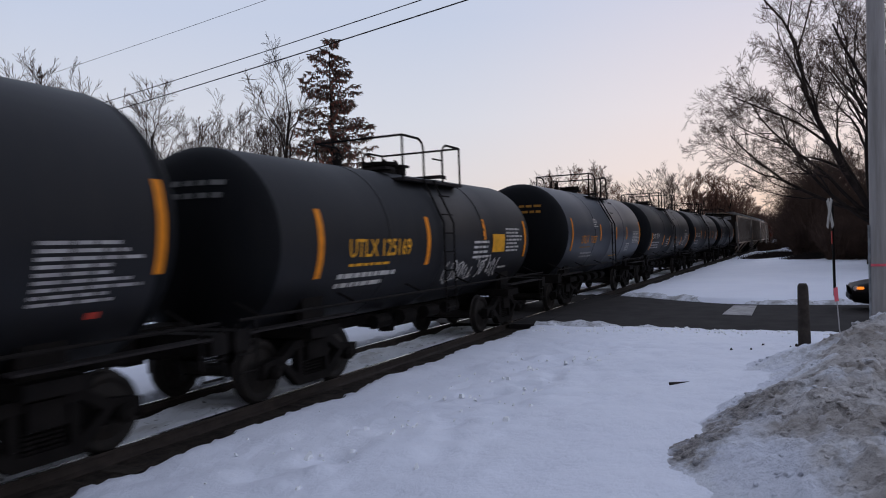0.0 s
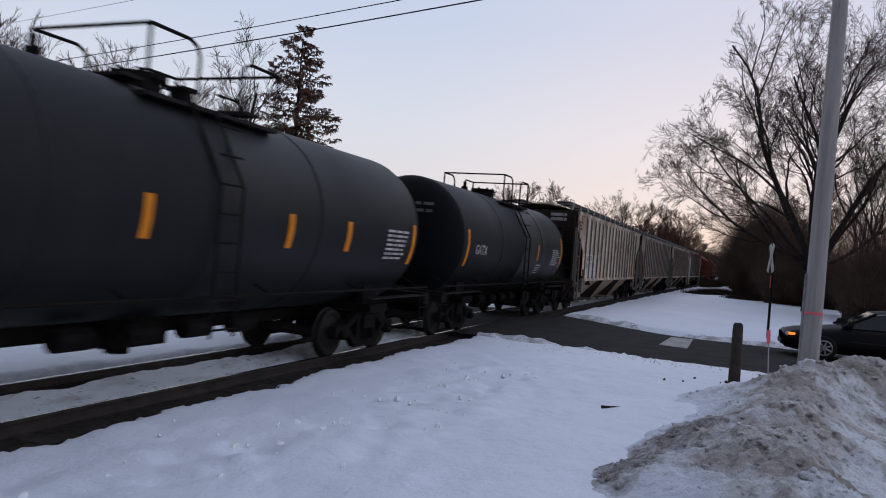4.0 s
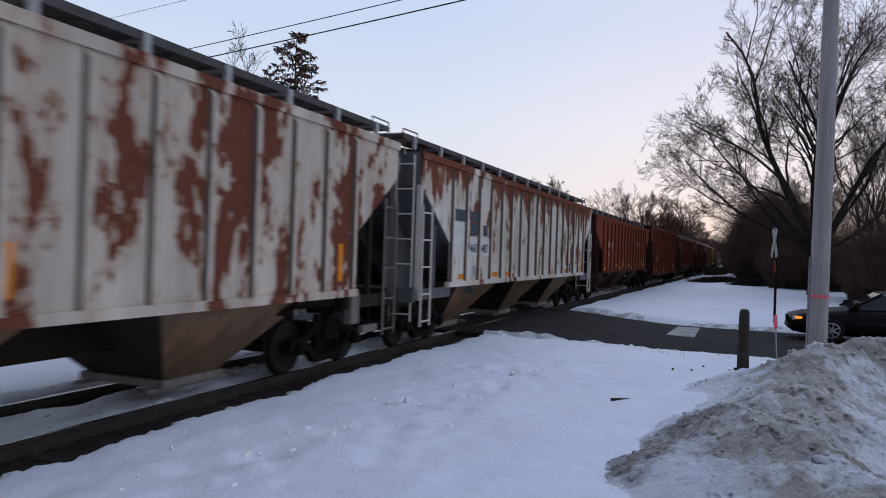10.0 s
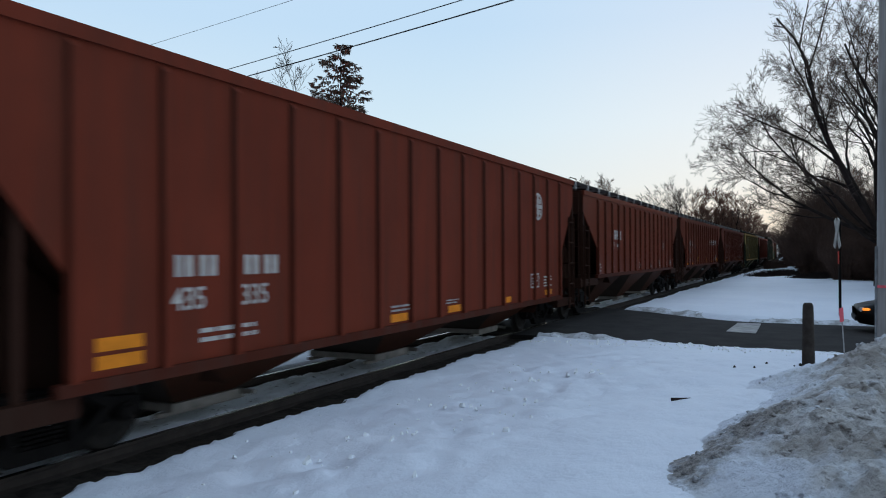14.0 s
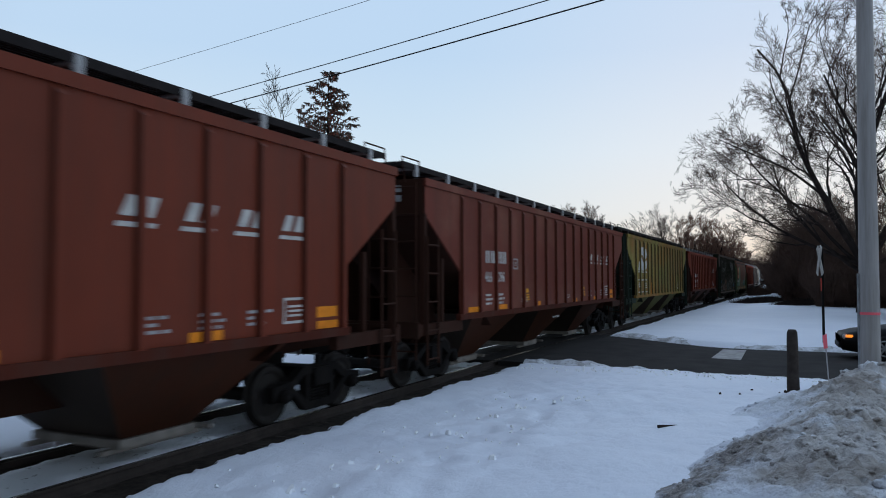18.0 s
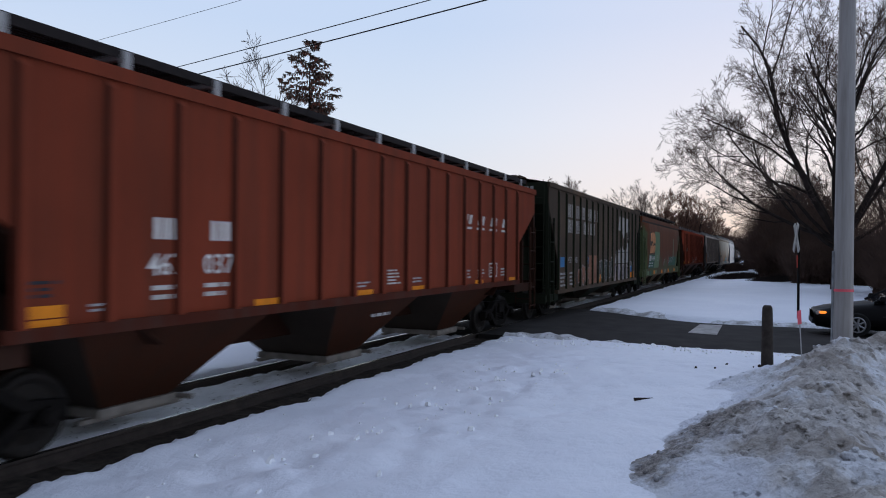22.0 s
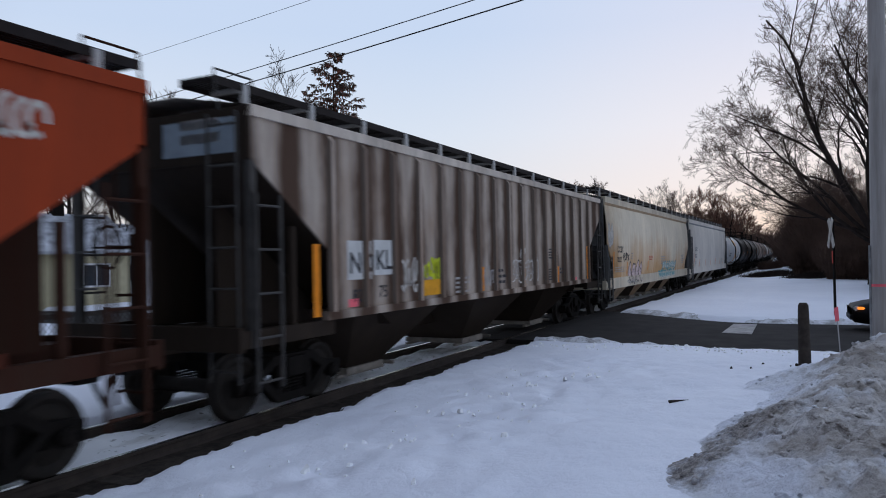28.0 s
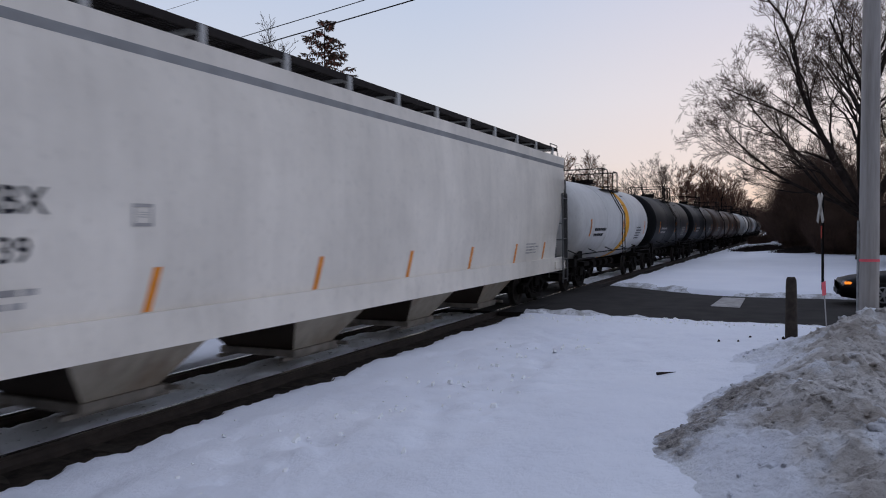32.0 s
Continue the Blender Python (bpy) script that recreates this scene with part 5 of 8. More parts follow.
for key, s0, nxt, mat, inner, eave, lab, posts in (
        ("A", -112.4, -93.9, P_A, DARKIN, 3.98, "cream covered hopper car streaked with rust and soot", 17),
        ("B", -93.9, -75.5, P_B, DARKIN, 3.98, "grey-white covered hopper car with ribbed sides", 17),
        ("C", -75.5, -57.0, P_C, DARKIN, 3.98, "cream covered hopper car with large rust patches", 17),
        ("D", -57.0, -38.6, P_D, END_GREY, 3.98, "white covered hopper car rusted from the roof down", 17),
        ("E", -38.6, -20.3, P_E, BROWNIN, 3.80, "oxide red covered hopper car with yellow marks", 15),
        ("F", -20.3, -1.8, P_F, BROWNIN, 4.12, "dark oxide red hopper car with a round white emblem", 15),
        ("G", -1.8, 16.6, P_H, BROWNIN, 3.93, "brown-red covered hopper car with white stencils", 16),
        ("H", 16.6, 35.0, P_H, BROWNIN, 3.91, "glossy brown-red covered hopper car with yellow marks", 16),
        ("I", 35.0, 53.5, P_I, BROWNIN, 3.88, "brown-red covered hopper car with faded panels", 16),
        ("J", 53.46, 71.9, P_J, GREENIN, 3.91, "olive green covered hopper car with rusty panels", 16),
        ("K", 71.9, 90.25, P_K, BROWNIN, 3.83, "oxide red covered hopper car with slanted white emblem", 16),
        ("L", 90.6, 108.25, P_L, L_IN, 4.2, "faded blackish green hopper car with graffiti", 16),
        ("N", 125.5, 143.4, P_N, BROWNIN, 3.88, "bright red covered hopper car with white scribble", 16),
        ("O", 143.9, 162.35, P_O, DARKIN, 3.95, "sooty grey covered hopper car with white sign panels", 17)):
    put(key, hopper(s0, nxt - s0 - 1.1, mat, lab, posts, inner, trim=RIB_PALE if key == "O" else None, eave=eave, sill=0.88 if key in "FL" else SILL, boards=PALE_GRATE if key in "ABCD" else GRATE, rb=0.0 if key in "ABCDO" else -0.04, bars=P_D_RIB if key == "D" else CREAMBAR if key in "ABC" else None, post_mat=P_D_RIB if key == "D" else RIB_PALE if key == "A" else RIB_SOOTY if key == "O" else RIB_OLIVE if key == "J" else None, flank=FLANKS.get(key), board=key not in "FL", cut=1.3 if key == "F" else 1.05 if key == "L" else 1.6, grime=DUSTY_BAY if key in "AB" else GRIME if key in "CD" else BAY_OLIVE if key == "J" else inner if key in "LO" else GRIME_SHADE_RED))
put("M", hopper(108.55, 15.5, P_M, "green round-sided hopper car blotched with brown soot", 0, GREENIN, eave=4.06, curved=True, sill=1.22, mouth=(1.25, 3.36, 2.15)))
put("P", hopper(162.3, 19.2, P_P, "beige round-sided hopper car stained with rust and graffiti", 0, END_GREY, trim=TRIM_BEIGE, eave=4.12, curved=True, sill=1.22, bays=4, grime=TAN_GRIME, bars=END_GREY, mouth=(0.95, 2.45, 1.65)))
put("Q", hopper(182.56, 19.7, P_Q, "clean white round-sided hopper car", 0, END_GREY, eave=4.15, curved=True, sill=1.22, bays=4, grime=PALE_GRIME, bars=END_GREY, mouth=(0.95, 3.55, 1.9)))
s_next = 203.3
for key, ln, mat, lab in (
        ("R1", 14.0, TK_WHITE, "white tank car with a brown stained band"), ("R2", 14.2, TK_BLACK, "black tank car"), ("R3", 14.2, TK_BLACK, "black tank car"),
        ("R4", 14.2, TK_BROWN, "brown-black tank car"), ("R5", 14.2, TK_BROWN, "brown-black tank car"), ("R6", 14.2, TK_WHITE, "dull white tank car"),
        ("R7", 14.2, TK_BLACK, "black tank car"), ("R8", 14.2, TK_SILVER, "silver-grey tank car"), ("R9", 14.2, TK_BLACK, "black tank car"),
        ("R10", 14.2, TK_BLACK, "black tank car"), ("R11", 14.2, TK_BLACK, "black tank car"), ("R12", 14.2, TK_BLACK, "black tank car")):
    put(key, tank(s_next, ln, mat, lab + (" in the freight train" if len(lab) < 22 else ""), band=(1.2, YELLOW) if key == "R1" else None))
    s_next += ln


# ---------------------------------------------------------------- stencils, strips and spray paint on the cars
def poly(key, pts, x, z, mat, name="emblem_shape", lift=0.0):
    """A flat shape laid on the skin in thin level strips, so that it follows a round side."""
    car, wrap, _ = CARS[key]
    if key != "M":
        return mark(car, name, pts, [tuple(range(len(pts)))], mat, x, z, wrap)
    z0, z1 = min(q for _, q in pts), max(q for _, q in pts)
    rows = max(4, int((z1 - z0) / 0.045))
    v, f = [], []

    def cuts(h):
        out = []
        for (xa, za), (xb, zb) in zip(pts, pts[1:] + pts[:1]):
            if (za <= h) != (zb <= h):
                out.append(xa + (xb - xa) * (h - za) / (zb - za))
        return sorted(out)
    for k in range(rows):
        lo, hi = z0 + (z1 - z0) * k / rows, z0 + (z1 - z0) * (k + 1) / rows
        row = cuts((lo + hi) / 2)
        for xa, xb in zip(row[::2], row[1::2]):
            b = len(v)
            v += [(xa, lo), (xb, lo), (xb, hi), (xa, hi)]
            f.append((b, b + 1, b + 2, b + 3))
    return mark(car, name, v, f, mat, x, z, lambda px, pz: (wrap(px, pz)[0], wrap(px, pz)[1] - lift, wrap(px, pz)[2]))


def strip(key, x, z0, z1, w=0.1, mat=ORANGE):
    car, wrap, _ = CARS[key]
    plate(car, "reflector", w, z1 - z0, x, z0, mat, wrap, "orange reflective strip")


def slab(key, x0, x1, z0, z1, mat, name="painted_panel"):
    car, wrap, _ = CARS[key]
    plate(car, name, x1 - x0, z1 - z0, x0, z0, mat, wrap)


def say(key, text, size, x, z, mat, stretch=1.0):
    car, wrap, _ = CARS[key]
    words(car, text, size, x, z, mat, wrap, stretch=stretch)


def glyph(key, x, z, w, h, mat=WHITE):
    """One initial of the owner's mark as two plain upright bars."""
    slab(key, x, x + w * 0.4, z, z + h, mat, "emblem_bar")
    slab(key, x + w * 0.6, x + w, z, z + h, mat, "emblem_bar")


def print_(key, x0, x1, z0, z1, rows, mat, seed=0):
    car, wrap, _ = CARS[key]
    lines(car, x1 - x0, z1 - z0, rows, x0, z0, mat, wrap, seed)


def spray(key, x0, x1, z0, z1, mat, seed=0, strokes=14, thick=0.05):
    car, wrap, _ = CARS[key]
    scrawl(car, x1 - x0, z1 - z0, x0, z0, mat, wrap, seed, strokes, thick)


def data_box(key, x0, x1, z0, z1, mat=WHITE):
    """A stencilled square with a plain panel inside."""
    t = 0.035
    slab(key, x0, x1, z0, z0 + t, mat, "stencil_frame")
    slab(key, x0, x1, z1 - t, z1, mat, "stencil_frame")
    slab(key, x0, x0 + t, z0 + t, z1 - t, mat, "stencil_frame")
    slab(key, x1 - t, x1, z0 + t, z1 - t, mat, "stencil_frame")
    print_(key, x0 + 0.1, x1 - 0.08, z0 + 0.09, z1 - 0.07, 3, mat, 5)


def pyramid(key, x0, x1, z0, z1):
    """Yellow stencil block: a solid strip over three bars."""
    h = z1 - z0
    poly(key, [(0.04, h * 0.66), (x1 - x0 - 0.06, h * 0.66), (x1 - x0 - 0.09, h), (0.09, h)], x0, z0, YELLOW, "stencil_block")
    for k in range(3):
        slab(key, x0 - 0.02 * (2 - k), x1 + 0.02 * (2 - k) - 0.04, z0 + h * 0.21 * k, z0 + h * (0.21 * k + 0.12), YELLOW, "stencil_bar")


def slanted(key, x0, xs, w, z0, z1, mat=WHITE):
    """The slanted owner's emblem: four blocks over short bars."""
    h = z1 - z0
    for x in xs:
        poly(key, [(0.06, h * 0.34), (w * 0.45, h * 0.34), (w * 0.45 + 0.09, h), (0.16, h)], x, z0, mat)
        poly(key, [(w * 0.62, h * 0.34), (w * 0.95, h * 0.34), (w * 0.95 + 0.09, h), (w * 0.62 + 0.09, h)], x, z0, mat)
        poly(key, [(0.0, 0.0), (w, 0.0), (w + 0.03, h * 0.16), (0.03, h * 0.16)], x, z0, mat)


def fat_shape(key, cx, cz, rx, rz, fill, edge, r, rim, corners=0.0):
    """One closed spray-painted shape: an uneven filled outline with a rim and a stroke inside, no letter."""
    car, wrap, _ = CARS[key]
    n = 22
    p1, p2, p3 = r.uniform(0, 6.28), r.uniform(0, 6.28), r.uniform(0, 6.28)
    lean = r.uniform(-0.15, 0.35)

    def at(a, q):
        g = 1 + 0.16 * math.sin(2 * a + p1) + 0.13 * math.sin(3 * a + p2) + 0.07 * math.sin(5 * a + p3)
        c, s = math.cos(a), math.sin(a)
        if corners:
            m = max(abs(c), abs(s))
            c, s = c * (1 - corners) + corners * c / m * 0.85, s * (1 - corners) + corners * s / m * 0.85
        return cx + q * g * (rx * c + lean * rz * s), cz + q * g * rz * s
    ring = [at(2 * math.pi * k / n, 1.0) for k in range(n)]
    inner = [at(2 * math.pi * k / n, 1.0 - rim) for k in range(n)]

    def lay(h):
        return lambda x, z: (wrap(x, z)[0], wrap(x, z)[1] - h, wrap(x, z)[2])
    if fill:
        tagged(mark(car, "graffiti", [(cx, cz)] + ring, [(0, 1 + k, 1 + (k + 1) % n) for k in range(n)], fill, 0, 0, lay(0.001), "spray-painted shape"), kind="stuff")
    tagged(mark(car, "graffiti", ring + inner, [(k, (k + 1) % n, n + (k + 1) % n, n + k) for k in range(n)], edge, 0, 0, lay(0.003), "spray-painted outline"), kind="stuff")
    # a short stroke inside
    a0, v, f = r.uniform(0, 6.28), [], []
    for i in range(7):
        for q in (0.42, 0.42 - rim * 0.8):
            v.append(at(a0 + i * 0.5, q))
        if i:
            f.append((2 * i - 2, 2 * i - 1, 2 * i + 1, 2 * i))
    tagged(mark(car, "graffiti", v, f, edge, 0, 0, lay(0.003), "spray-painted stroke"), kind="stuff")


def bubbles(key, x0, x1, z0, z1, n, fill, edge, seed=0, rim=0.12):
    """A row of fat round spray-painted shapes."""
    r = random.Random(seed)
    w, h = (x1 - x0) / n, (z1 - z0) / 2
    for k in range(n):
        fat_shape(key, x0 + w * (k + 0.5), z0 + h * r.uniform(0.92, 1.08), w * r.uniform(0.46, 0.58), h * r.uniform(0.82, 0.98), fill, edge, r, rim)


def jagged(key, x0, x1, z0, z1, n, fill, edge, seed=0, rim=0.09):
    """A row of angular spray-painted shapes."""
    r = random.Random(seed)
    w, h = (x1 - x0) / n, (z1 - z0) / 2
    for k in range(n):
        fat_shape(key, x0 + w * (k + 0.5), z0 + h, w * r.uniform(0.44, 0.56), h * r.uniform(0.8, 0.95), fill, edge, r, rim, 0.8)


GREYSPRAY = plain("dark_grey_spray", (0.10, 0.095, 0.09), 0.6, 0, 0.3, 3.0)
PALEPINK = plain("pale_pink_spray", (0.58, 0.44, 0.42), 0.6, 0, 0.25, 3.0)


DULLTEAL = plain("dull_teal_spray", (0.062, 0.066, 0.056), 0.7, 0, 0.3, 3.0)
PALE_BLUE = plain("pale_blue_panel", (0.26, 0.31, 0.36), 0.6, 0, 0.2, 3.0)

# tank cars
for key in ("T0", "T1"):
    print_(key, 4.5, 5.7, 1.6, 2.25, 9, GREYMARK, 3)
    strip(key, 5.82, 1.85, 2.85, 0.12)
    strip(key, 0.2, 1.9, 2.6, 0.12)
    slab(key, 5.15, 5.3, 1.40, 1.48, RED)
say("T2", "UTLX 125169", 0.40, -3.3, 1.92, YELLOW, 0.86)
for x, z0, z1 in ((-4.1, 1.62, 2.65), (-0.7, 1.7, 2.6), (2.0, 2.15, 2.6), (4.65, 1.7, 2.6)):
    strip("T2", x, z0, z1, 0.14)
slab("T2", 2.55, 3.3, 1.86, 2.27, YELLOW)
print_("T2", 3.4, 4.5, 1.86, 2.45, 7, WHITE, 1)
print_("T2", 1.5, 2.4, 1.75, 2.18, 4, WHITE, 2)
print_("T2", -3.5, -1.6, 1.42, 1.74, 2, WHITE, 4)
print_("T2", -3.25, -1.6, 1.77, 1.86, 1, YELLOW, 4)
spray("T2", 0.3, 3.2, 1.2, 1.8, WHITE, 3, 18, 0.04)
print_("T2", 3.2, 3.8, 1.45, 1.55, 1, WHITE, 9)
say("T3", "UTLX", 0.36, -3.85, 1.96, AMBER, 0.98)
say("T3", "71837", 0.34, -2.74, 1.96, AMBER, 0.94)
for x, z0, z1 in ((-4.9, 1.75, 2.75), (-1.5, 2.03, 2.58), (0.85, 2.05, 2.5), (2.6, 2.04, 2.52), (5.1, 1.8, 2.75)):
    strip("T3", x, z0, z1, 0.13)
print_("T3", -2.3, -1.8, 2.5, 2.8, 5, WHITE, 2)
print_("T3", -3.9, -2.6, 1.82, 1.9, 1, DULLAMBER, 6)
print_("T3", -3.6, -1.9, 1.48, 1.72, 2, GREYMARK, 6)
print_("T3", 3.74, 5.0, 1.9, 2.38, 8, WHITE, 2)
data_box("T3", 2.75, 3.3, 1.58, 1.88)
print_("T3", 0.6, 1.9, 1.4, 1.47, 1, YELLOW, 3)
say("T4", "GATX", 0.32, -5.45, 2.02, WHITE, 0.85)
say("T4", "52599", 0.32, -4.55, 2.04, WHITE, 0.95)
print_("T4", -5.5, -3.6, 1.55, 1.93, 3, GREYMARK, 2)
print_("T4", -1.7, -1.0, 1.6, 2.05, 4, GREYMARK, 5)
print_("T4", 1.05, 1.75, 1.5, 1.87, 4, GREYMARK, 1)
print_("T4", 2.08, 2.85, 1.53, 1.88, 4, GREYMARK, 4)
print_("T4", 3.05, 3.7, 1.66, 1.86, 3, GREYMARK, 6)
print_("T4", 4.07, 5.26, 1.86, 2.3, 7, WHITE, 8)
print_("T4", 4.3, 4.8, 2.42, 2.5, 1, WHITE, 2)
data_box("T4", 3.78, 4.37, 1.58, 1.84)
for x, z0, z1 in ((-5.65, 1.45, 2.3), (-2.6, 1.68, 2.16), (-0.95, 1.65, 2.14), (1.05, 1.62, 2.1), (2.95, 1.62, 2.08), (5.7, 1.35, 2.2)):
    strip("T4", x, z0, z1, 0.15)
say("T5", "GATX", 0.33, -5.5, 2.04, WHITE, 0.9)
say("T5", "52565", 0.33, -4.4, 2.04, WHITE, 0.95)
print_("T5", -5.6, -3.4, 1.55, 1.85, 3, GREYMARK, 3)
print_("T5", 4.7, 5.7, 1.8, 2.4, 7, WHITE, 3)
for x, z0, z1 in ((-5.85, 1.72, 2.65), (-3.15, 1.9, 2.42), (-1.25, 1.92, 2.42), (1.5, 1.9, 2.4), (3.2, 1.9, 2.4), (5.8, 1.7, 2.5)):
    strip("T5", x, z0, z1, 0.14)
say("T6", "GATX", 0.34, -4.3, 2.02, WHITE, 0.95)
for x, z0, z1 in ((-4.9, 1.7, 2.6), (1.6, 1.95, 2.45), (4.78, 1.75, 2.8)):
    strip("T6", x, z0, z1, 0.13)
print_("T6", 3.55, 4.7, 1.82, 2.4, 8, WHITE, 1)
data_box("T6", 1.8, 2.3, 1.5, 1.82)
for key in ("R1", "R2", "R3", "R4", "R5", "R6", "R7", "R8"):
    mt = DARKMARK if key in ("R1", "R6") else GREYMARK
    print_(key, -4.2, -2.4, 1.8, 2.2, 2, mt, 4)
    print_(key, 3.2, 4.6, 1.6, 2.2, 5, mt, 7)
    for x in (-4.8, 0.4, 5.0):
        strip(key, x, 1.8, 2.4, 0.12)

# cream and white hoppers
for x0, x1, z0, z1 in ((-7.4, -6.98, 1.72, 2.4), (-6.78, -6.16, 1.4, 2.36), (-5.98, -5.4, 1.4, 2.36), (-5.2, -4.62, 1.4, 2.34)):
    slab("A", x0, x1, z0, z1, PATCH_CREAM, "repainted_panel")
slab("A", -7.35, -6.98, 1.48, 1.62, DARKMARK, "data_plate")
for text, x, z in (("NO", -6.66, 2.1), ("KL", -5.9, 2.12), ("530", -6.8, 1.8), ("571", -5.98, 1.8)):
    car, wrap, _ = CARS["A"]
    v, f = letter_mesh(text, 0.27)
    mark(car, "lettering", v, f, DARKMARK, x, z, lambda x, z: (x, -(HALF + 0.012), z))
for x, z0, z1 in ((-7.5, 1.45, 2.45), (-3.8, 1.45, 2.02), (0.0, 1.45, 1.98), (2.85, 1.5, 1.98), (6.7, 1.4, 2.3)):
    strip("A", x, z0, z1, 0.15)
print_("A", 3.45, 4.9, 1.42, 1.85, 5, DARKMARK, 2)
slab("A", 1.55, 2.15, 1.8, 2.1, DARKMARK)
print_("A", -0.9, -0.1, 1.4, 1.9, 4, GREYMARK, 2)
print_("A", -8.5, -7.8, 3.3, 3.7, 3, DARKMARK, 6)
block_letters(CARS["B"][0], 4, 0.2, 0.26, 0.11, -7.15, 2.1, GREYMARK, CARS["B"][1])
for text, x in (("47", -5.6), ("67", -4.8), ("38", -3.95)):
    say("B", text, 0.25, x, 2.15, DARKMARK, 1.05)
for x, z0, z1 in ((-7.4, 1.38, 2.35), (-4.2, 1.38, 1.88), (0.5, 1.38, 1.9), (6.6, 1.38, 2.2)):
    strip("B", x, z0, z1, 0.14)
data_box("B", 5.2, 5.8, 1.5, 1.85, DARKMARK)
print_("B", -5.5, -4.6, 1.45, 1.95, 4, GREYMARK, 2)
slab("C", -6.55, -5.95, 1.45, 2.15, WHITE)
slab("C", -5.68, -5.15, 1.45, 2.15, WHITE)
print_("C", -6.5, -6.0, 1.5, 1.9, 3, DARKMARK, 1)
print_("C", -5.6, -5.2, 1.5, 1.8, 3, DARKMARK, 2)
print_("C", -7.2, -6.72, 1.4, 1.82, 5, DARKMARK, 3)
for x, z0, z1 in ((-7.42, 1.35, 2.25), (-4.25, 1.6, 2.1), (6.6, 1.5, 2.1), (0.9, 1.5, 2.0)):
    strip("C", x, z0, z1, 0.14)
SLATE = plain("slate_blue_band", (0.07, 0.085, 0.105), 0.6, 0, 0.2, 3.0)
slab("D", -7.0, -5.95, 2.72, 2.99, SLATE, "emblem_band")
slab("D", -5.79, -5.13, 2.74, 2.99, SLATE, "emblem_band")
slab("D", -7.0, -5.95, 1.95, 2.70, CLEANWHITE, "repainted_panel")
slab("D", -5.82, -5.15, 1.95, 2.40, CLEANWHITE, "repainted_panel")
slab("D", -5.0, -4.38, 1.95, 2.40, CLEANWHITE, "repainted_panel")
slab("D", -5.77, -5.2, 2.43, 2.70, SLATE, "emblem_block")
slab("D", -4.91, -4.57, 2.43, 2.70, SLATE, "emblem_block")
for text, x in (("460", -5.8), ("483", -4.99)):
    v, f = letter_mesh(text, 0.30)
    mark(CARS["D"][0], "lettering", v, f, DARKMARK, x, 2.02, lambda x, z: (x, -(HALF + 0.012), z))
slab("D", -4.2, -3.65, 1.41, 1.53, ORANGE, "reflector")
slab("D", -5.6, -5.2, 1.45, 1.7, GREYMARK, "data_plate")
for x in (-6.5, -3.0, 1.8, 3.9):
    slab("D", x, x + 0.5, 1.40, 1.52, ORANGE, "reflector")
slab("D", 4.55, 4.95, 1.4, 1.71, SLATE, "data_plate")
slab("D", 6.07, 6.5, 1.38, 1.52, ORANGE, "reflector")
strip("D", 6.72, 1.42, 2.12, 0.12)

# oxide red hoppers
for key, zo, num in (("E", 0.0, ("466", "035")), ("H", 0.0, ("470", "587")), ("I", -0.03, ("466", "096"))):
    slanted(key, 0, (2.95, 3.8, 4.65, 5.5) if key == "H" else (3.25, 4.1, 4.95, 5.8), 0.5, 2.58, 2.9, CREAMMARK if key == "E" else WHITE)
    for x in (-5.75, -5.45, -5.0, -4.72):
        glyph(key, x, 2.45 + zo, 0.22, 0.27)
    say(key, num[0], 0.33, -5.8, 2.03 + zo, WHITE, 0.85)
    say(key, num[1], 0.33, -5.02, 2.03 + zo, WHITE, 0.85)
    for x in (-5.75, -5.0):
        print_(key, x, x + 0.45, 1.5, 1.78, 3, WHITE, 3)
    data_box(key, -4.0, -3.68, 2.3, 2.56, GREYMARK)
    pyramid(key, -3.3 if key == "I" else (-2.62 if key == "H" else -1.3), -2.8 if key == "I" else (-2.05 if key == "H" else -0.8), 1.53, 1.82)
    if key != "E":
        pyramid(key, 1.25 if key == "H" else 2.3, 1.8 if key == "H" else 2.8, 1.53, 1.82)
    for x in (-6.7, -4.95, -2.4, 1.3, 3.95, 6.35):
        slab(key, x, x + 0.52, 1.37, 1.48, ORANGE, "reflector")
    slab(key, 6.35, 6.85, 1.53, 1.68, ORANGE, "reflector")
    data_box(key, 5.6, 6.1, 1.48, 1.82)
    for k, x in enumerate((-3.4, 0.55, 3.2, 4.1, 4.9)):
        print_(key, x, x + 0.48, 1.5, 1.62 + 0.1 * (k > 1), 3, WHITE if k < 2 else GREYMARK, k)
    print_(key, -0.8, 0.1, 0.98, 1.08, 1, GREYMARK, 4)
# the brightest of the red hoppers
slanted("K", 0, (3.2, 4.0, 4.85, 5.7), 0.5, 2.58, 2.9, WHITE)
for x in (-5.46, -5.22, -4.6, -4.36):
    glyph("K", x, 2.17, 0.21, 0.23, CLEANWHITE)
say("K", "467", 0.325, -5.54, 1.79, CLEANWHITE, 1.0)
say("K", "037", 0.325, -4.72, 1.79, CLEANWHITE, 1.05)
for x in (-5.48, -4.7):
    print_("K", x, x + 0.46, 1.53, 1.73, 2, WHITE, 3)
print_("K", -6.25, -5.9, 1.46, 1.56, 2, GREYMARK, 7)
print_("K", -6.95, -6.55, 1.62, 1.8, 3, DARKMARK, 4)
for x, z in ((-7.02, 1.31), (-7.02, 1.435), (-3.8, 1.33), (-1.25, 1.33), (0.73, 1.32), (3.95, 1.33), (6.35, 1.33)):
    slab("K", x, x + 0.5, z, z + 0.112, ORANGE, "reflector")
print_("K", -1.3, -0.82, 1.49, 1.6, 2, GREYMARK, 1)
print_("K", -0.24, 0.24, 1.5, 1.78, 5, WHITE, 2)
print_("K", 0.75, 1.25, 1.5, 1.62, 2, GREYMARK, 4)
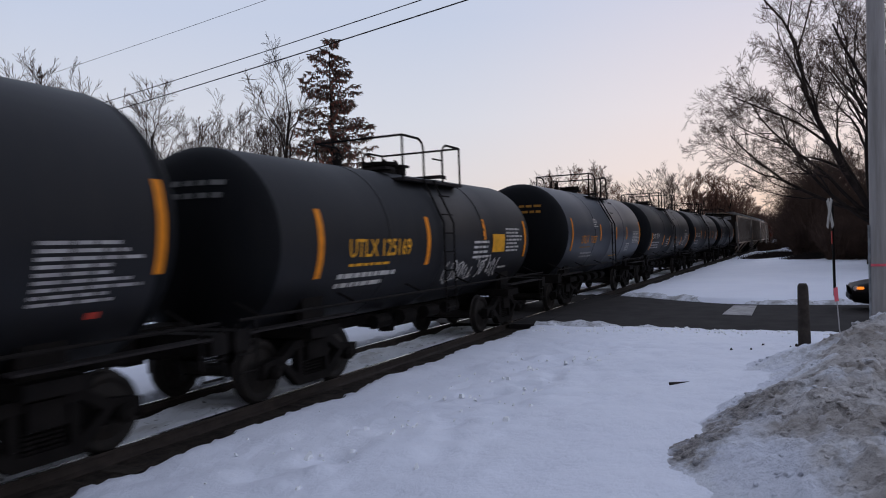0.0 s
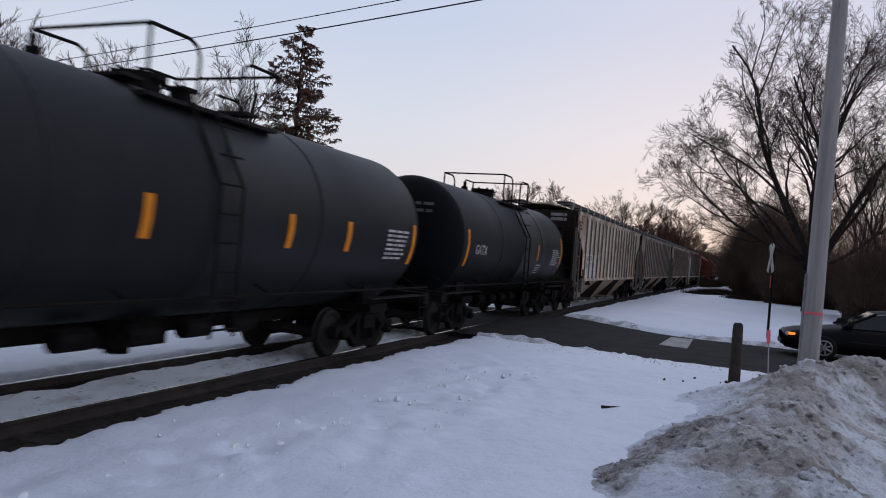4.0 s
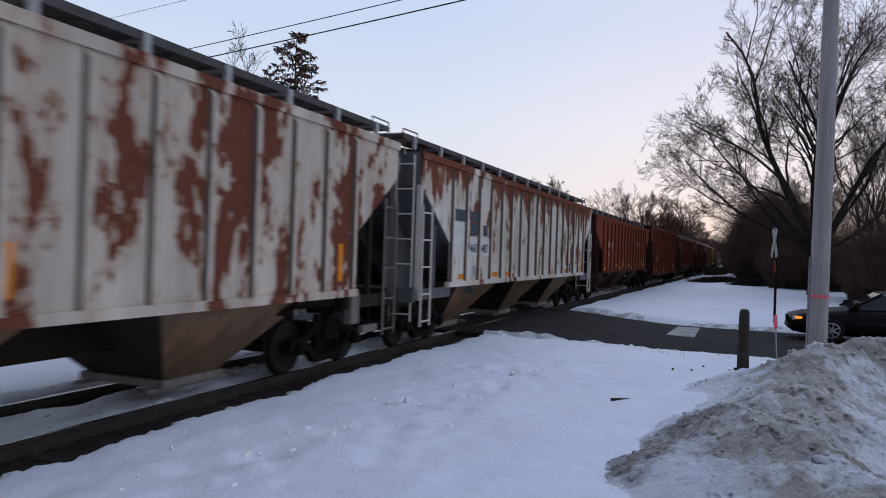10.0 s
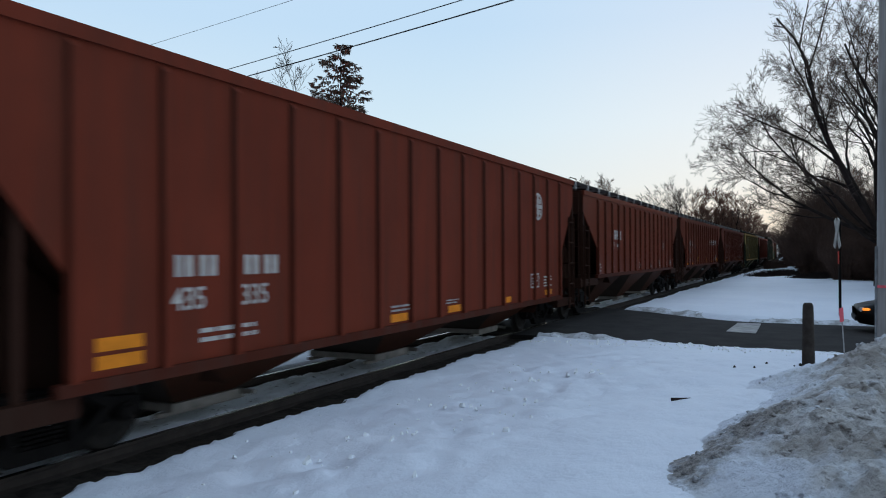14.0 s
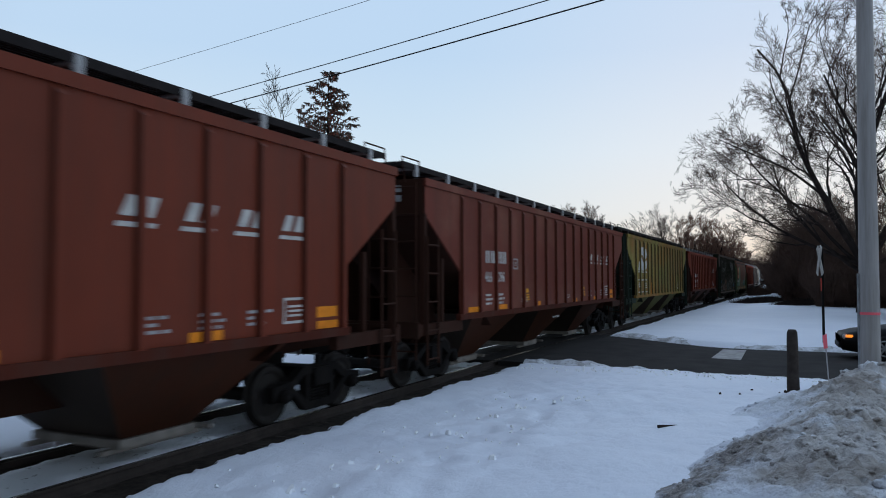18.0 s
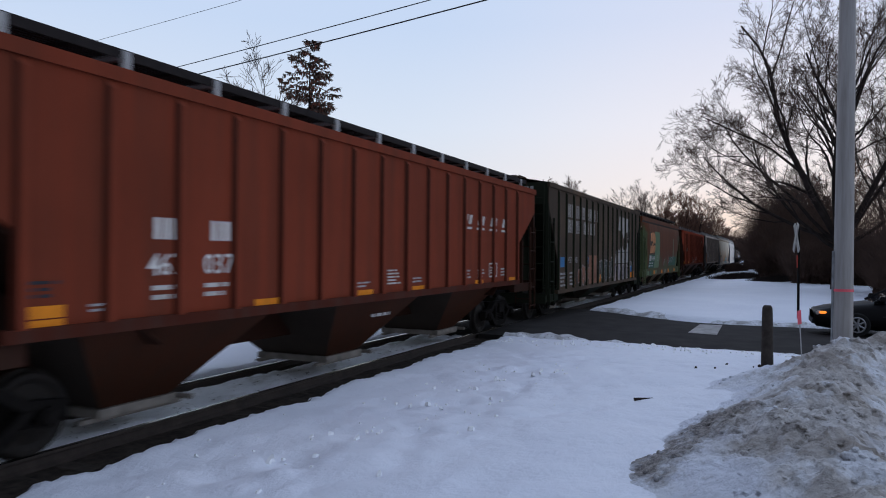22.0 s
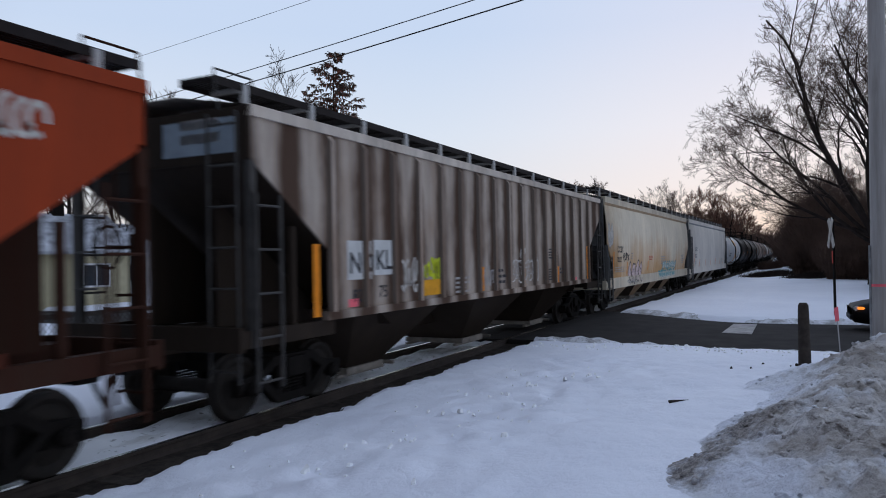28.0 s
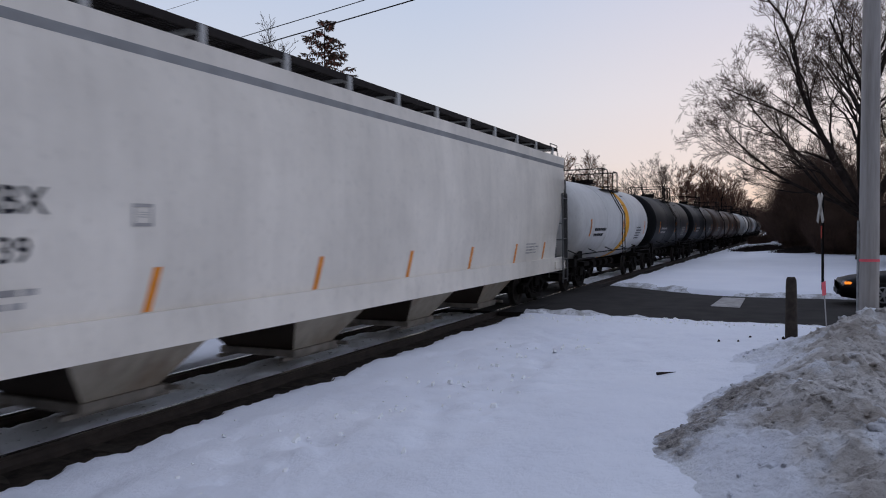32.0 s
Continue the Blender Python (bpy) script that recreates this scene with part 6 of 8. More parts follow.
data_box("K", 4.85, 5.42, 1.48, 1.82)
for k, x in enumerate((3.2, 4.1, 5.7)):
    print_("K", x, x + 0.48, 1.5, 1.72, 3, GREYMARK, k)
print_("K", -0.8, 0.1, 0.98, 1.08, 1, GREYMARK, 4)
# round emblem: a ring, a cross and a plain disc
for key in ("F",):
    car, wrap, _ = CARS[key]
    n = 32
    v = [(0.34 * math.cos(2 * math.pi * k / n), 0.34 * math.sin(2 * math.pi * k / n)) for k in range(n)] + [(0.28 * math.cos(2 * math.pi * k / n), 0.28 * math.sin(2 * math.pi * k / n)) for k in range(n)]
    mark(car, "emblem_ring", v, [(k, (k + 1) % n, n + (k + 1) % n, n + k) for k in range(n)], WHITE, 5.57, 3.22, wrap)
    for x0, x1, z0, z1 in ((-0.06, 0.06, -0.27, 0.27), (-0.27, -0.07, -0.05, 0.05), (0.07, 0.27, -0.05, 0.05), (-0.2, -0.09, 0.08, 0.19), (0.09, 0.2, 0.08, 0.19), (-0.2, -0.09, -0.19, -0.08), (0.09, 0.2, -0.19, -0.08)):
        slab(key, 5.57 + x0, 5.57 + x1, 3.22 + z0, 3.22 + z1, WHITE, "emblem_block")
    data_box(key, 5.0, 5.6, 1.2, 1.55)
    for x, z in ((-1.72, 0.95), (0.38, 0.95), (3.1, 0.95), (6.1, 0.98), (-7.1, 0.98), (-7.1, 1.15)):
        slab(key, x, x + 0.54, z, z + 0.13, ORANGE, "reflector")
    for x in (-6.15, -5.8, -5.1, -4.75):
        glyph(key, x, 1.82, 0.24, 0.23)
    say(key, "435", 0.34, -6.2, 1.47, WHITE, 0.95)
    say(key, "335", 0.34, -5.16, 1.47, WHITE, 0.95)
    print_(key, -1.7, -1.1, 1.12, 1.25, 2, GREYMARK, 2)
    print_(key, 0.3, 0.9, 1.12, 1.22, 2, GREYMARK, 3)
    print_(key, 6.0, 6.7, 1.2, 1.5, 4, WHITE, 6)
    print_(key, -5.8, -4.8, 1.1, 1.3, 2, WHITE, 6)
for x in (-5.1, -4.75, -4.4, -4.05):
    glyph("G", x, 2.52, 0.26, 0.33)
say("G", "469", 0.32, -5.15, 2.2, WHITE, 0.85)
say("G", "443", 0.32, -4.4, 2.2, WHITE, 0.85)
for x in (-6.9, -5.1, -4.2, -2.4, -0.6, 1.5, 3.5, 5.2, 6.3):
    print_("G", x, x + 0.4, 1.45, 1.75, 3, WHITE, int(x * 10))
data_box("G", 4.3, 4.75, 2.2, 2.5)

# olive green hopper: plain white shapes of the emblem and ruled lines
poly("J", [(0, 0), (1.62, 0), (1.95, 0.16), (2.03, 0.33), (1.9, 0.47), (1.2, 0.36), (0.95, 0.46), (0.72, 0.62), (0.16, 0.36)], -6.42, 2.45, WHITE)
poly("J", [(0.42, 0.72), (1.0, 0.7), (1.3, 0.5), (1.9, 0.58), (2.02, 0.78), (1.85, 0.98), (1.5, 1.05), (0.6, 1.05)], -6.42, 2.45, WHITE)
for z in (2.36, 2.0, 1.46):
    slab("J", -6.46, -4.4, z, z + 0.045, WHITE, "ruled_line")
print_("J", -6.4, -5.9, 1.7, 1.95, 3, WHITE, 2)
print_("J", -4.9, -4.4, 1.65, 1.95, 3, WHITE, 3)
strip("J", -5.12, 1.35, 1.85, 0.14)
strip("J", -3.4, 1.35, 1.88, 0.12)
data_box("J", 4.9, 5.4, 1.5, 1.86)
for x in (-7.0, -1.2, 1.4, 6.2):
    strip("J", x, 1.4, 1.7, 0.1)

# faded black-green hopper: two rows of plain blocks, a big pale emblem, graffiti
DULLWHITE = plain("dirty_white_marking", (0.34, 0.31, 0.285), 0.7, 0, 0.25, 3.0)
CHALK = plain("chalky_spray", (0.31, 0.26, 0.25), 0.7, 0, 0.3, 2.5)
MAUVE = plain("mauve_spray", (0.16, 0.14, 0.165), 0.7, 0, 0.3, 2.5)
FADED_RED = plain("faded_red_spray", (0.24, 0.105, 0.062), 0.7, 0, 0.3, 2.0)
for z, xs in ((3.28, (-5.95, -5.5, -4.85, -4.4, -3.95, -3.3, -2.85, -2.2, -1.55)), (2.76, (-5.95, -5.5, -4.85, -4.4, -3.75, -3.3, -2.7, -2.3))):
    for x in xs:
        glyph("L", x, z, 0.31, 0.44, DULLWHITE)
poly("L", [(2.76, 3.12), (3.63, 3.10), (4.07, 2.73), (4.31, 3.04), (5.10, 3.09), (5.10, 2.71), (5.35, 2.76), (5.58, 2.93), (5.68, 3.22), (5.60, 3.50), (5.38, 3.66), (5.04, 3.72), (3.03, 3.74)], 0, 0, DULLWHITE)
poly("L", [(2.34, 2.26), (3.21, 2.25), (3.42, 2.69), (3.95, 2.26), (4.75, 2.24), (5.02, 2.60), (5.49, 2.57), (5.58, 2.19), (5.30, 1.80), (5.01, 1.66), (1.99, 1.66)], 0, 0, DULLWHITE)
poly("L", [(1.88, 0.90), (4.86, 0.90), (4.94, 1.62), (2.2, 1.62)], 0, 0, CHALK, "sprayed_panel")
slab("L", 2.1, 5.4, 2.12, 2.16, DARKMARK, "ruled_line")
spray("L", 2.0, 4.8, 0.95, 1.6, MAUVE, 31, 9, 0.12)
spray("L", 3.2, 4.4, 0.95, 1.55, DARKMARK, 33, 5, 0.05)
data_box("L", 5.02, 5.5, 0.95, 1.34, DULLWHITE)
spray("L", 5.0, 6.6, 1.45, 1.75, DULLWHITE, 35, 7, 0.05)
jagged("L", -1.6, 1.85, 0.92, 1.95, 5, DULLTEAL, CHALK, 7, 0.085)
slab("L", -2.9, -1.6, 0.95, 2.0, FADED_RED, "sprayed_panel")
jagged("L", -4.6, -2.9, 0.92, 1.7, 3, FADED_RED, CHALK, 9)
slab("L", -7.0, -6.4, 1.62, 1.95, BLUE, "sprayed_panel")
slab("L", -3.4, -3.0, 1.7, 1.95, BLUE, "sprayed_panel")
slab("L", 5.85, 6.5, 0.95, 1.2, ORANGE, "sprayed_panel")
slab("L", 5.85, 6.4, 1.22, 1.5, BLUE, "sprayed_panel")
say("L", "450", 0.3, -5.9, 1.75, GREYMARK)
say("L", "003", 0.3, -5.1, 1.75, GREYMARK)
for x in (-7.2, -5.1, -1.0, 2.2, 6.6):
    strip("L", x, 0.95, 1.25, 0.14)
print_("L", -6.9, -6.2, 1.0, 1.5, 4, GREYMARK, 6)
print_("L", -5.7, -5.2, 1.0, 1.5, 4, GREYMARK, 7)

# green round-sided hopper
TEAL_GREEN = paint("faded_teal_green_paint", (0.05, 0.125, 0.085), 0.3, seed=46, soot=(0.05, 0.04, 0.025))
DUN = plain("dun_washed_paint", (0.17, 0.155, 0.095), 0.65, 0, 0.2, 2.0)
SOOT_BROWN = plain("sooty_brown_panel", (0.075, 0.042, 0.026), 0.7, 0, 0.2, 2.0)
DULLGREY = plain("dull_grey_stencil", (0.42, 0.44, 0.42), 0.7, 0, 0.2, 4.0)
slab("M", -5.6, -3.62, 2.10, 3.32, SOOT_BROWN, "emblem_field")
slab("M", -5.62, -3.62, 1.28, 2.06, TEAL_GREEN, "repainted_panel")
slab("M", -3.6, -1.78, 1.28, 3.40, CLEAN_GREEN, "repainted_panel")
slab("M", 4.2, 4.72, 1.95, 3.12, DUN, "repainted_panel")
slab("M", 2.6, 5.9, 1.34, 1.93, TEAL_GREEN, "repainted_panel")
poly("M", [(0.18, 0.66), (0.9, 0.70), (1.12, 0.46), (1.3, 0.66), (1.5, 0.56), (1.86, 0.62), (2.0, 0.86), (1.86, 1.12), (1.5, 1.2), (0.3, 1.16)], -5.5, 2.12, ORANGE_FADED, lift=0.005)
poly("M", [(0.0, 0.02), (1.55, 0.02), (1.85, 0.2), (1.86, 0.44), (1.6, 0.5), (1.05, 0.40), (0.8, 0.62), (0.62, 0.42), (0.12, 0.42)], -5.5, 2.12, ORANGE_FADED, lift=0.005)
for x in (-5.52, -5.16):
    poly("M", [(0, 0), (0.3, 0), (0.3, 0.3), (0, 0.3)], x, 1.70, WHITE, "emblem_bar", 0.005)
car, wrap, _ = CARS["M"]
v, f = letter_mesh("446494", 0.40)
mark(car, "lettering", [(p * 0.92, q) for p, q in v], f, WHITE, -4.68, 1.70, lambda x, z: (wrap(x, z)[0], wrap(x, z)[1] - 0.006, z))
poly("M", [(0, 0), (0.4, 0), (0.4, 0.3), (0, 0.3)], -2.75, 1.7, GREYMARK, "stencil_frame", 0.004)
poly("M", [(0.05, 0.05), (0.35, 0.05), (0.35, 0.25), (0.05, 0.25)], -2.75, 1.7, CLEAN_GREEN, "stencil_field", 0.007)
for k, x in enumerate((-5.45, -4.6)):
    for z in (1.38, 1.52):
        poly("M", [(0, 0), (0.55 - 0.1 * k, 0), (0.55 - 0.1 * k, 0.08), (0, 0.08)], x, z, DULLGREY, "small_print", 0.005)
for x, mt in ((-6.95, ORANGE), (-3.9, ORANGE), (-6.1, CLEAN_GREEN), (-5.3, TEAL_GREEN), (-3.3, CLEAN_GREEN), (-0.9, ORANGE), (0.7, DULLGREY), (2.0, ORANGE), (4.9, ORANGE)):
    w = 0.25 if mt is DULLGREY else 0.55
    mark(car, "reflector" if mt is ORANGE else "repainted_panel", [(0, 0), (w, 0), (w, 0.2), (0, 0.2)], [(0, 1, 2, 3)], mt, x, 0.93, wrap)
spray("M", 2.0, 4.6, 1.5, 2.0, GREYMARK, 4, 11, 0.035)
print_("M", 0.2, 0.75, 1.45, 1.8, 4, GREYMARK, 4)

# red hopper
spray("N", 6.2, 7.3, 3.05, 3.6, WHITE, 12, 8, 0.06)
for x in (-7.0, -4.6, 0.5, 2.2, 4.5):
    slab("N", x, x + 0.5, 1.4, 1.55, ORANGE, "reflector")
print_("N", 0.5, 2.5, 1.5, 1.9, 3, GREYMARK, 4)
data_box("N", 4.9, 5.4, 1.5, 1.86)
for x in (-5.7, -5.35, -4.95, -4.6):
    glyph("N", x, 2.3, 0.26, 0.3)
spray("N", -1.5, 0.2, 1.35, 1.85, WHITE, 14, 12, 0.05)

# sooty grey hopper
slab("O", -6.62, -5.96, 1.78, 2.36, PALE_PANEL)
slab("O", -5.88, -5.2, 1.83, 2.38, PALE_PANEL)
for text, x, z in (("NO", -6.58, 1.88), ("KL", -5.84, 1.92)):
    v, f = letter_mesh(text, 0.44)
    car, wrap, _ = CARS["O"]
    mark(car, "lettering", v, f, DARKMARK, x, z, lambda x, z: (x, -(HALF + 0.012), z))
say("O", "827", 0.27, -6.5, 1.45, DARKMARK)
say("O", "75", 0.27, -5.75, 1.48, DARKMARK)
spray("O", -5.0, -4.25, 1.5, 2.1, WHITE, 5, 9, 0.05)
slab("O", -4.25, -3.5, 1.42, 1.7, YELLOW, "sprayed_panel")
spray("O", -4.3, -3.4, 1.7, 2.06, LIME, 9, 12, 0.10)
jagged("O", 0.15, 2.1, 1.45, 2.05, 5, None, CLEANWHITE, 11, 0.10)
spray("O", 0.2, 2.05, 1.5, 2.1, GREYMARK, 6, 9, 0.03)
bubbles("O", 0.75, 1.1, 2.0, 2.38, 1, CLEANWHITE, GREYMARK, 4, 0.1)
spray("O", -1.6, -0.8, 1.45, 1.9, GREYMARK, 8, 8, 0.04)
slab("O", -6.6, -6.35, 1.38, 1.5, PINK, "sprayed_panel")
for x, z0, z1 in ((-7.45, 1.3, 2.3), (-4.45, 1.35, 1.9), (-1.63, 1.38, 1.88), (0.95, 1.35, 1.78), (3.72, 1.35, 1.80), (6.84, 1.35, 2.38)):
    strip("O", x, z0, z1, 0.15)
print_("O", -2.9, -2.2, 1.4, 1.75, 4, GREYMARK, 6)
print_("O", 2.98, 3.34, 2.02, 2.32, 4, DARKMARK, 2)
print_("O", 2.95, 3.36, 1.45, 1.78, 5, DARKMARK, 8)
print_("O", 3.95, 4.35, 1.6, 1.8, 2, DARKMARK, 4)
print_("O", -0.75, -0.2, 1.5, 1.88, 3, DARKMARK, 5)
slab("O", 5.5, 5.66, 1.37, 1.45, PINK, "sprayed_panel")
slab("O", 1.82, 1.94, 1.40, 1.5, PALE_PANEL, "sprayed_panel")

car = CARS["O"][0]
e = -CARS["O"][2] - 0.006
obj("end_sign_panel", [(e, -1.35, 3.42), (e, -0.15, 3.42), (e, -0.15, 3.86), (e, -1.35, 3.86)], [(0, 1, 2, 3)], PALE_BLUE, car, "pale blue sign panel on the end")
# beige round-sided hopper
say("P", "CCBX", 0.34, -8.1, 2.18, DARKMARK, 1.0)
say("P", "73223", 0.28, -8.12, 1.82, DARKMARK, 1.05)
spray("P", -7.15, -6.1, 1.8, 2.2, DARKMARK, 2, 9, 0.05)
bubbles("P", -6.15, -3.5, 0.96, 1.82, 4, PALEPINK, GREYSPRAY, 3, 0.15)
spray("P", -6.35, -4.6, 0.97, 1.12, GREYMARK, 4, 7, 0.05)
bubbles("P", 0.35, 4.9, 0.94, 1.38, 8, TEAL, CLEANWHITE, 6, 0.24)
bubbles("P", 1.35, 5.3, 1.36, 1.76, 7, CLEANWHITE, TEAL, 8, 0.3)
bubbles("P", -9.5, -8.75, 2.3, 3.2, 2, WHITE, GREYMARK, 5)
spray("P", -9.4, -8.9, 2.4, 3.1, GREYMARK, 12, 7, 0.05)
for x in (-8.7, -6.42, -2.3, 1.7, 5.2, 7.9):
    strip("P", x, 1.36, 2.2 if x < -8 else 1.8, 0.12)
print_("P", -2.05, -1.0, 1.85, 2.06, 3, RED, 4)
data_box("P", -5.72, -5.44, 1.92, 2.16, GREYMARK)
print_("P", 0.9, 2.3, 1.62, 2.06, 4, GREYMARK, 6)
print_("P", -8.3, -6.6, 1.45, 1.68, 3, GREYMARK, 6)
print_("P", 7.0, 8.3, 1.6, 2.1, 5, GREYMARK, 8)

# clean white round-sided hopper
say("Q", "CCBX", 0.34, -7.95, 2.25, DARKMARK, 1.0)
say("Q", "59539", 0.32, -7.98, 1.83, DARKMARK, 1.0)
print_("Q", -7.95, -6.9, 1.43, 1.66, 2, GREYMARK, 4)
data_box("Q", -6.12, -5.86, 2.14, 2.37, GREYMARK)
for x in (-8.3, -5.95, -3.0, -0.25, 2.5, 5.3, 7.6):
    high = 0.84 if x < -8 else 0.46
    car, wrap, _ = CARS["Q"]
    mark(car, "reflector", [(0, 0), (0.11, 0), (0.17, high / 2), (0.23, high), (0.12, high), (0.06, high / 2)], [(0, 1, 2, 5), (5, 2, 3, 4)], ORANGE, x, 1.26, wrap, "slanted orange reflective strip")
print_("Q", 6.2, 7.4, 1.45, 1.75, 4, GREYMARK, 8)



# ---------------------------------------------------------------- trees
def limb(rng, p, d, length, r, level, segs, depth, lift, spread=(0.4, 0.85)):
    """One branch with its side branches, as tapered pieces (p, q, r0, r1, level)."""
    n = (9, 6, 5, 3, 2, 2)[min(level, 5)] if level < 9 else 4
    pts = [(p, r)]
    for k in range(n):
        wob = Vector((rng.gauss(0, 1), rng.gauss(0, 1), rng.gauss(0, 0.6))) * (0.11, 0.17, 0.18, 0.15, 0.12, 0.10)[min(level, 5)]
        d = (d + wob + Vector((0, 0, lift))).normalized()
        p = p + d * length / n
        pts.append((p, r * (1 - 0.74 * (k + 1) / n)))
        segs.append((pts[-2][0], p, pts[-2][1], pts[-1][1], level))
    if level >= depth:
        return
    count = (9, 6, 5, 5, 4)[level] if depth < 5 else (7, 6, 5, 4, 3)[level]
    for k in range(count):
        u = 0.2 + 0.8 * (k + rng.uniform(0.1, 0.9)) / count if level else 0.28 + 0.72 * (k + 0.5) / count
        i = min(n - 1, int(u * n))
        f = u * n - i
        q = pts[i][0].lerp(pts[i + 1][0], f)
        axis = (pts[i + 1][0] - pts[i][0]).normalized()
        side = axis.orthogonal().normalized()
        side.rotate(Matrix.Rotation(rng.uniform(0, 6.283), 3, axis))
        ang = rng.uniform(*spread)
        nd = (axis * math.cos(ang) + side * math.sin(ang)).normalized()
        ratio = (0.46, 0.50, 0.50, 0.50, 0.50)[level]
        limb(rng, q, nd, length * ratio * rng.uniform(0.75, 1.25) * (1.2 - 0.5 * u), pts[i][1] * rng.uniform(0.42, 0.6), level + 1, segs, depth, lift, spread)


def pieces_mesh(name, segs, mat, parent, sides):
    v, f = [], []
    for p, q, r0, r1, _ in segs:
        u = (q - p).normalized()
        s = u.orthogonal().normalized()
        w = u.cross(s)
        b = len(v)
        for c, r in ((p, r0), (q, r1)):
            for k in range(sides):
                a = 2 * math.pi * k / sides
                v.append(c + r * (math.cos(a) * s + math.sin(a) * w))
        for k in range(sides):
            j = (k + 1) % sides
            f.append((b + k, b + j, b + sides + j, b + sides + k))
    return obj(name, v, f, mat, parent, smooth=True)


def bare_tree(seed, tall, r, label, depth=4, lift=0.05, forks=0, thin=0.008, limbs=(), twigs=TWIG):
    rng = random.Random(seed)
    tree = thing("tree", label, "tree")
    segs = []
    if forks:
        limb(rng, Vector((0, 0, -0.3)), Vector((0, 0, 1)), tall * 0.16, r, 9, segs, 0, 0)
        top = segs[-1][1]
        for a, t, ln, low in limbs:
            limb(rng, top - Vector((0, 0, tall * low)), Vector((math.cos(radians(a)) * math.sin(radians(t)), math.sin(radians(a)) * math.sin(radians(t)), math.cos(radians(t)))), tall * ln, r * (0.24 if t > 40 else 0.38), 0, segs, depth, lift)
    else:
        limb(rng, Vector((0, 0, -0.3)), Vector((0, 0, 1)), tall * 0.72, r, 0, segs, depth, lift, (0.35, 0.85))
        high = max((q for _, q, _, _, _ in segs), key=lambda q: q.z)
        lean = Vector((high.x / high.z, high.y / high.z, 0))
        segs = [(p - lean * p.z, q - lean * q.z, a, b, l) for p, q, a, b, l in segs]
        grow = tall / high.z
        segs = [(p * grow, q * grow, a, b, l) for p, q, a, b, l in segs]
    if forks:
        # the crown is narrower towards the top on the side of the track
        segs = [g for g in segs if g[4] in (0, 9) or g[1].y < 9.9 - 0.34 * max(0.0, g[1].z - 7.5) - (1.9 if g[1].z > 11 else 0)]
    segs = [(p, q, max(a, thin), max(b, thin), l) for p, q, a, b, l in segs]
    pieces_mesh("trunk", [s for s in segs if s[4] in (0, 1, 9)], BARK, tree, 7)
    pieces_mesh("crown", [s for s in segs if s[4] in (2, 3, 4, 5)], twigs, tree, 3)
    return tree


def place_tree(tree, x, y, turn=0, grow=1.0, z=None):
    tree.matrix_basis = pose(x, y, height_at(x, y) if z is None else z, 0, 0, turn) @ Matrix.Scale(grow, 4)
    return tree


def polar(az, d):
    return d * math.cos(radians(az)), d * math.sin(radians(az))


# limbs of the big tree: bearing, lean from upright, length and how low it leaves the stem, as shares of the height
big = bare_tree(11, 18.0, 0.5, "large spreading bare tree with dark bark", 5, 0.035, forks=1, thin=0.008, limbs=(
    (95, 62, 0.50, 0.0), (84, 66, 0.44, 0.02), (92, 46, 0.52, 0.0), (108, 25, 0.48, 0.0), (60, 15, 0.62, 0.0), (100, 12, 0.76, 0.0), (250, 10, 0.78, 0.0), (280, 26, 0.72, 0.0),
    (265, 44, 0.58, 0.01), (180, 25, 0.62, 0.0), (0, 25, 0.62, 0.0), (255, 62, 0.46, 0.02)))
place_tree(big, *polar(-5.9, 46))
TALL = (14.0, 13.0, 13.0, 9.0)
kinds = [bare_tree(21, TALL[0], 0.20, "bare deciduous tree standing behind the track", 4, 0.09, thin=0.011), bare_tree(22, TALL[1], 0.15, "slender bare tree with thin dark twigs", 4, 0.12, thin=0.010),
         bare_tree(23, TALL[2], 0.22, "bare tree with a rounded twiggy crown", 4, 0.08, thin=0.011), bare_tree(24, TALL[3], 0.16, "reddish-brown bare tree with dense fine twigs", 4, 0.10, thin=0.013, twigs=REDTWIG)]
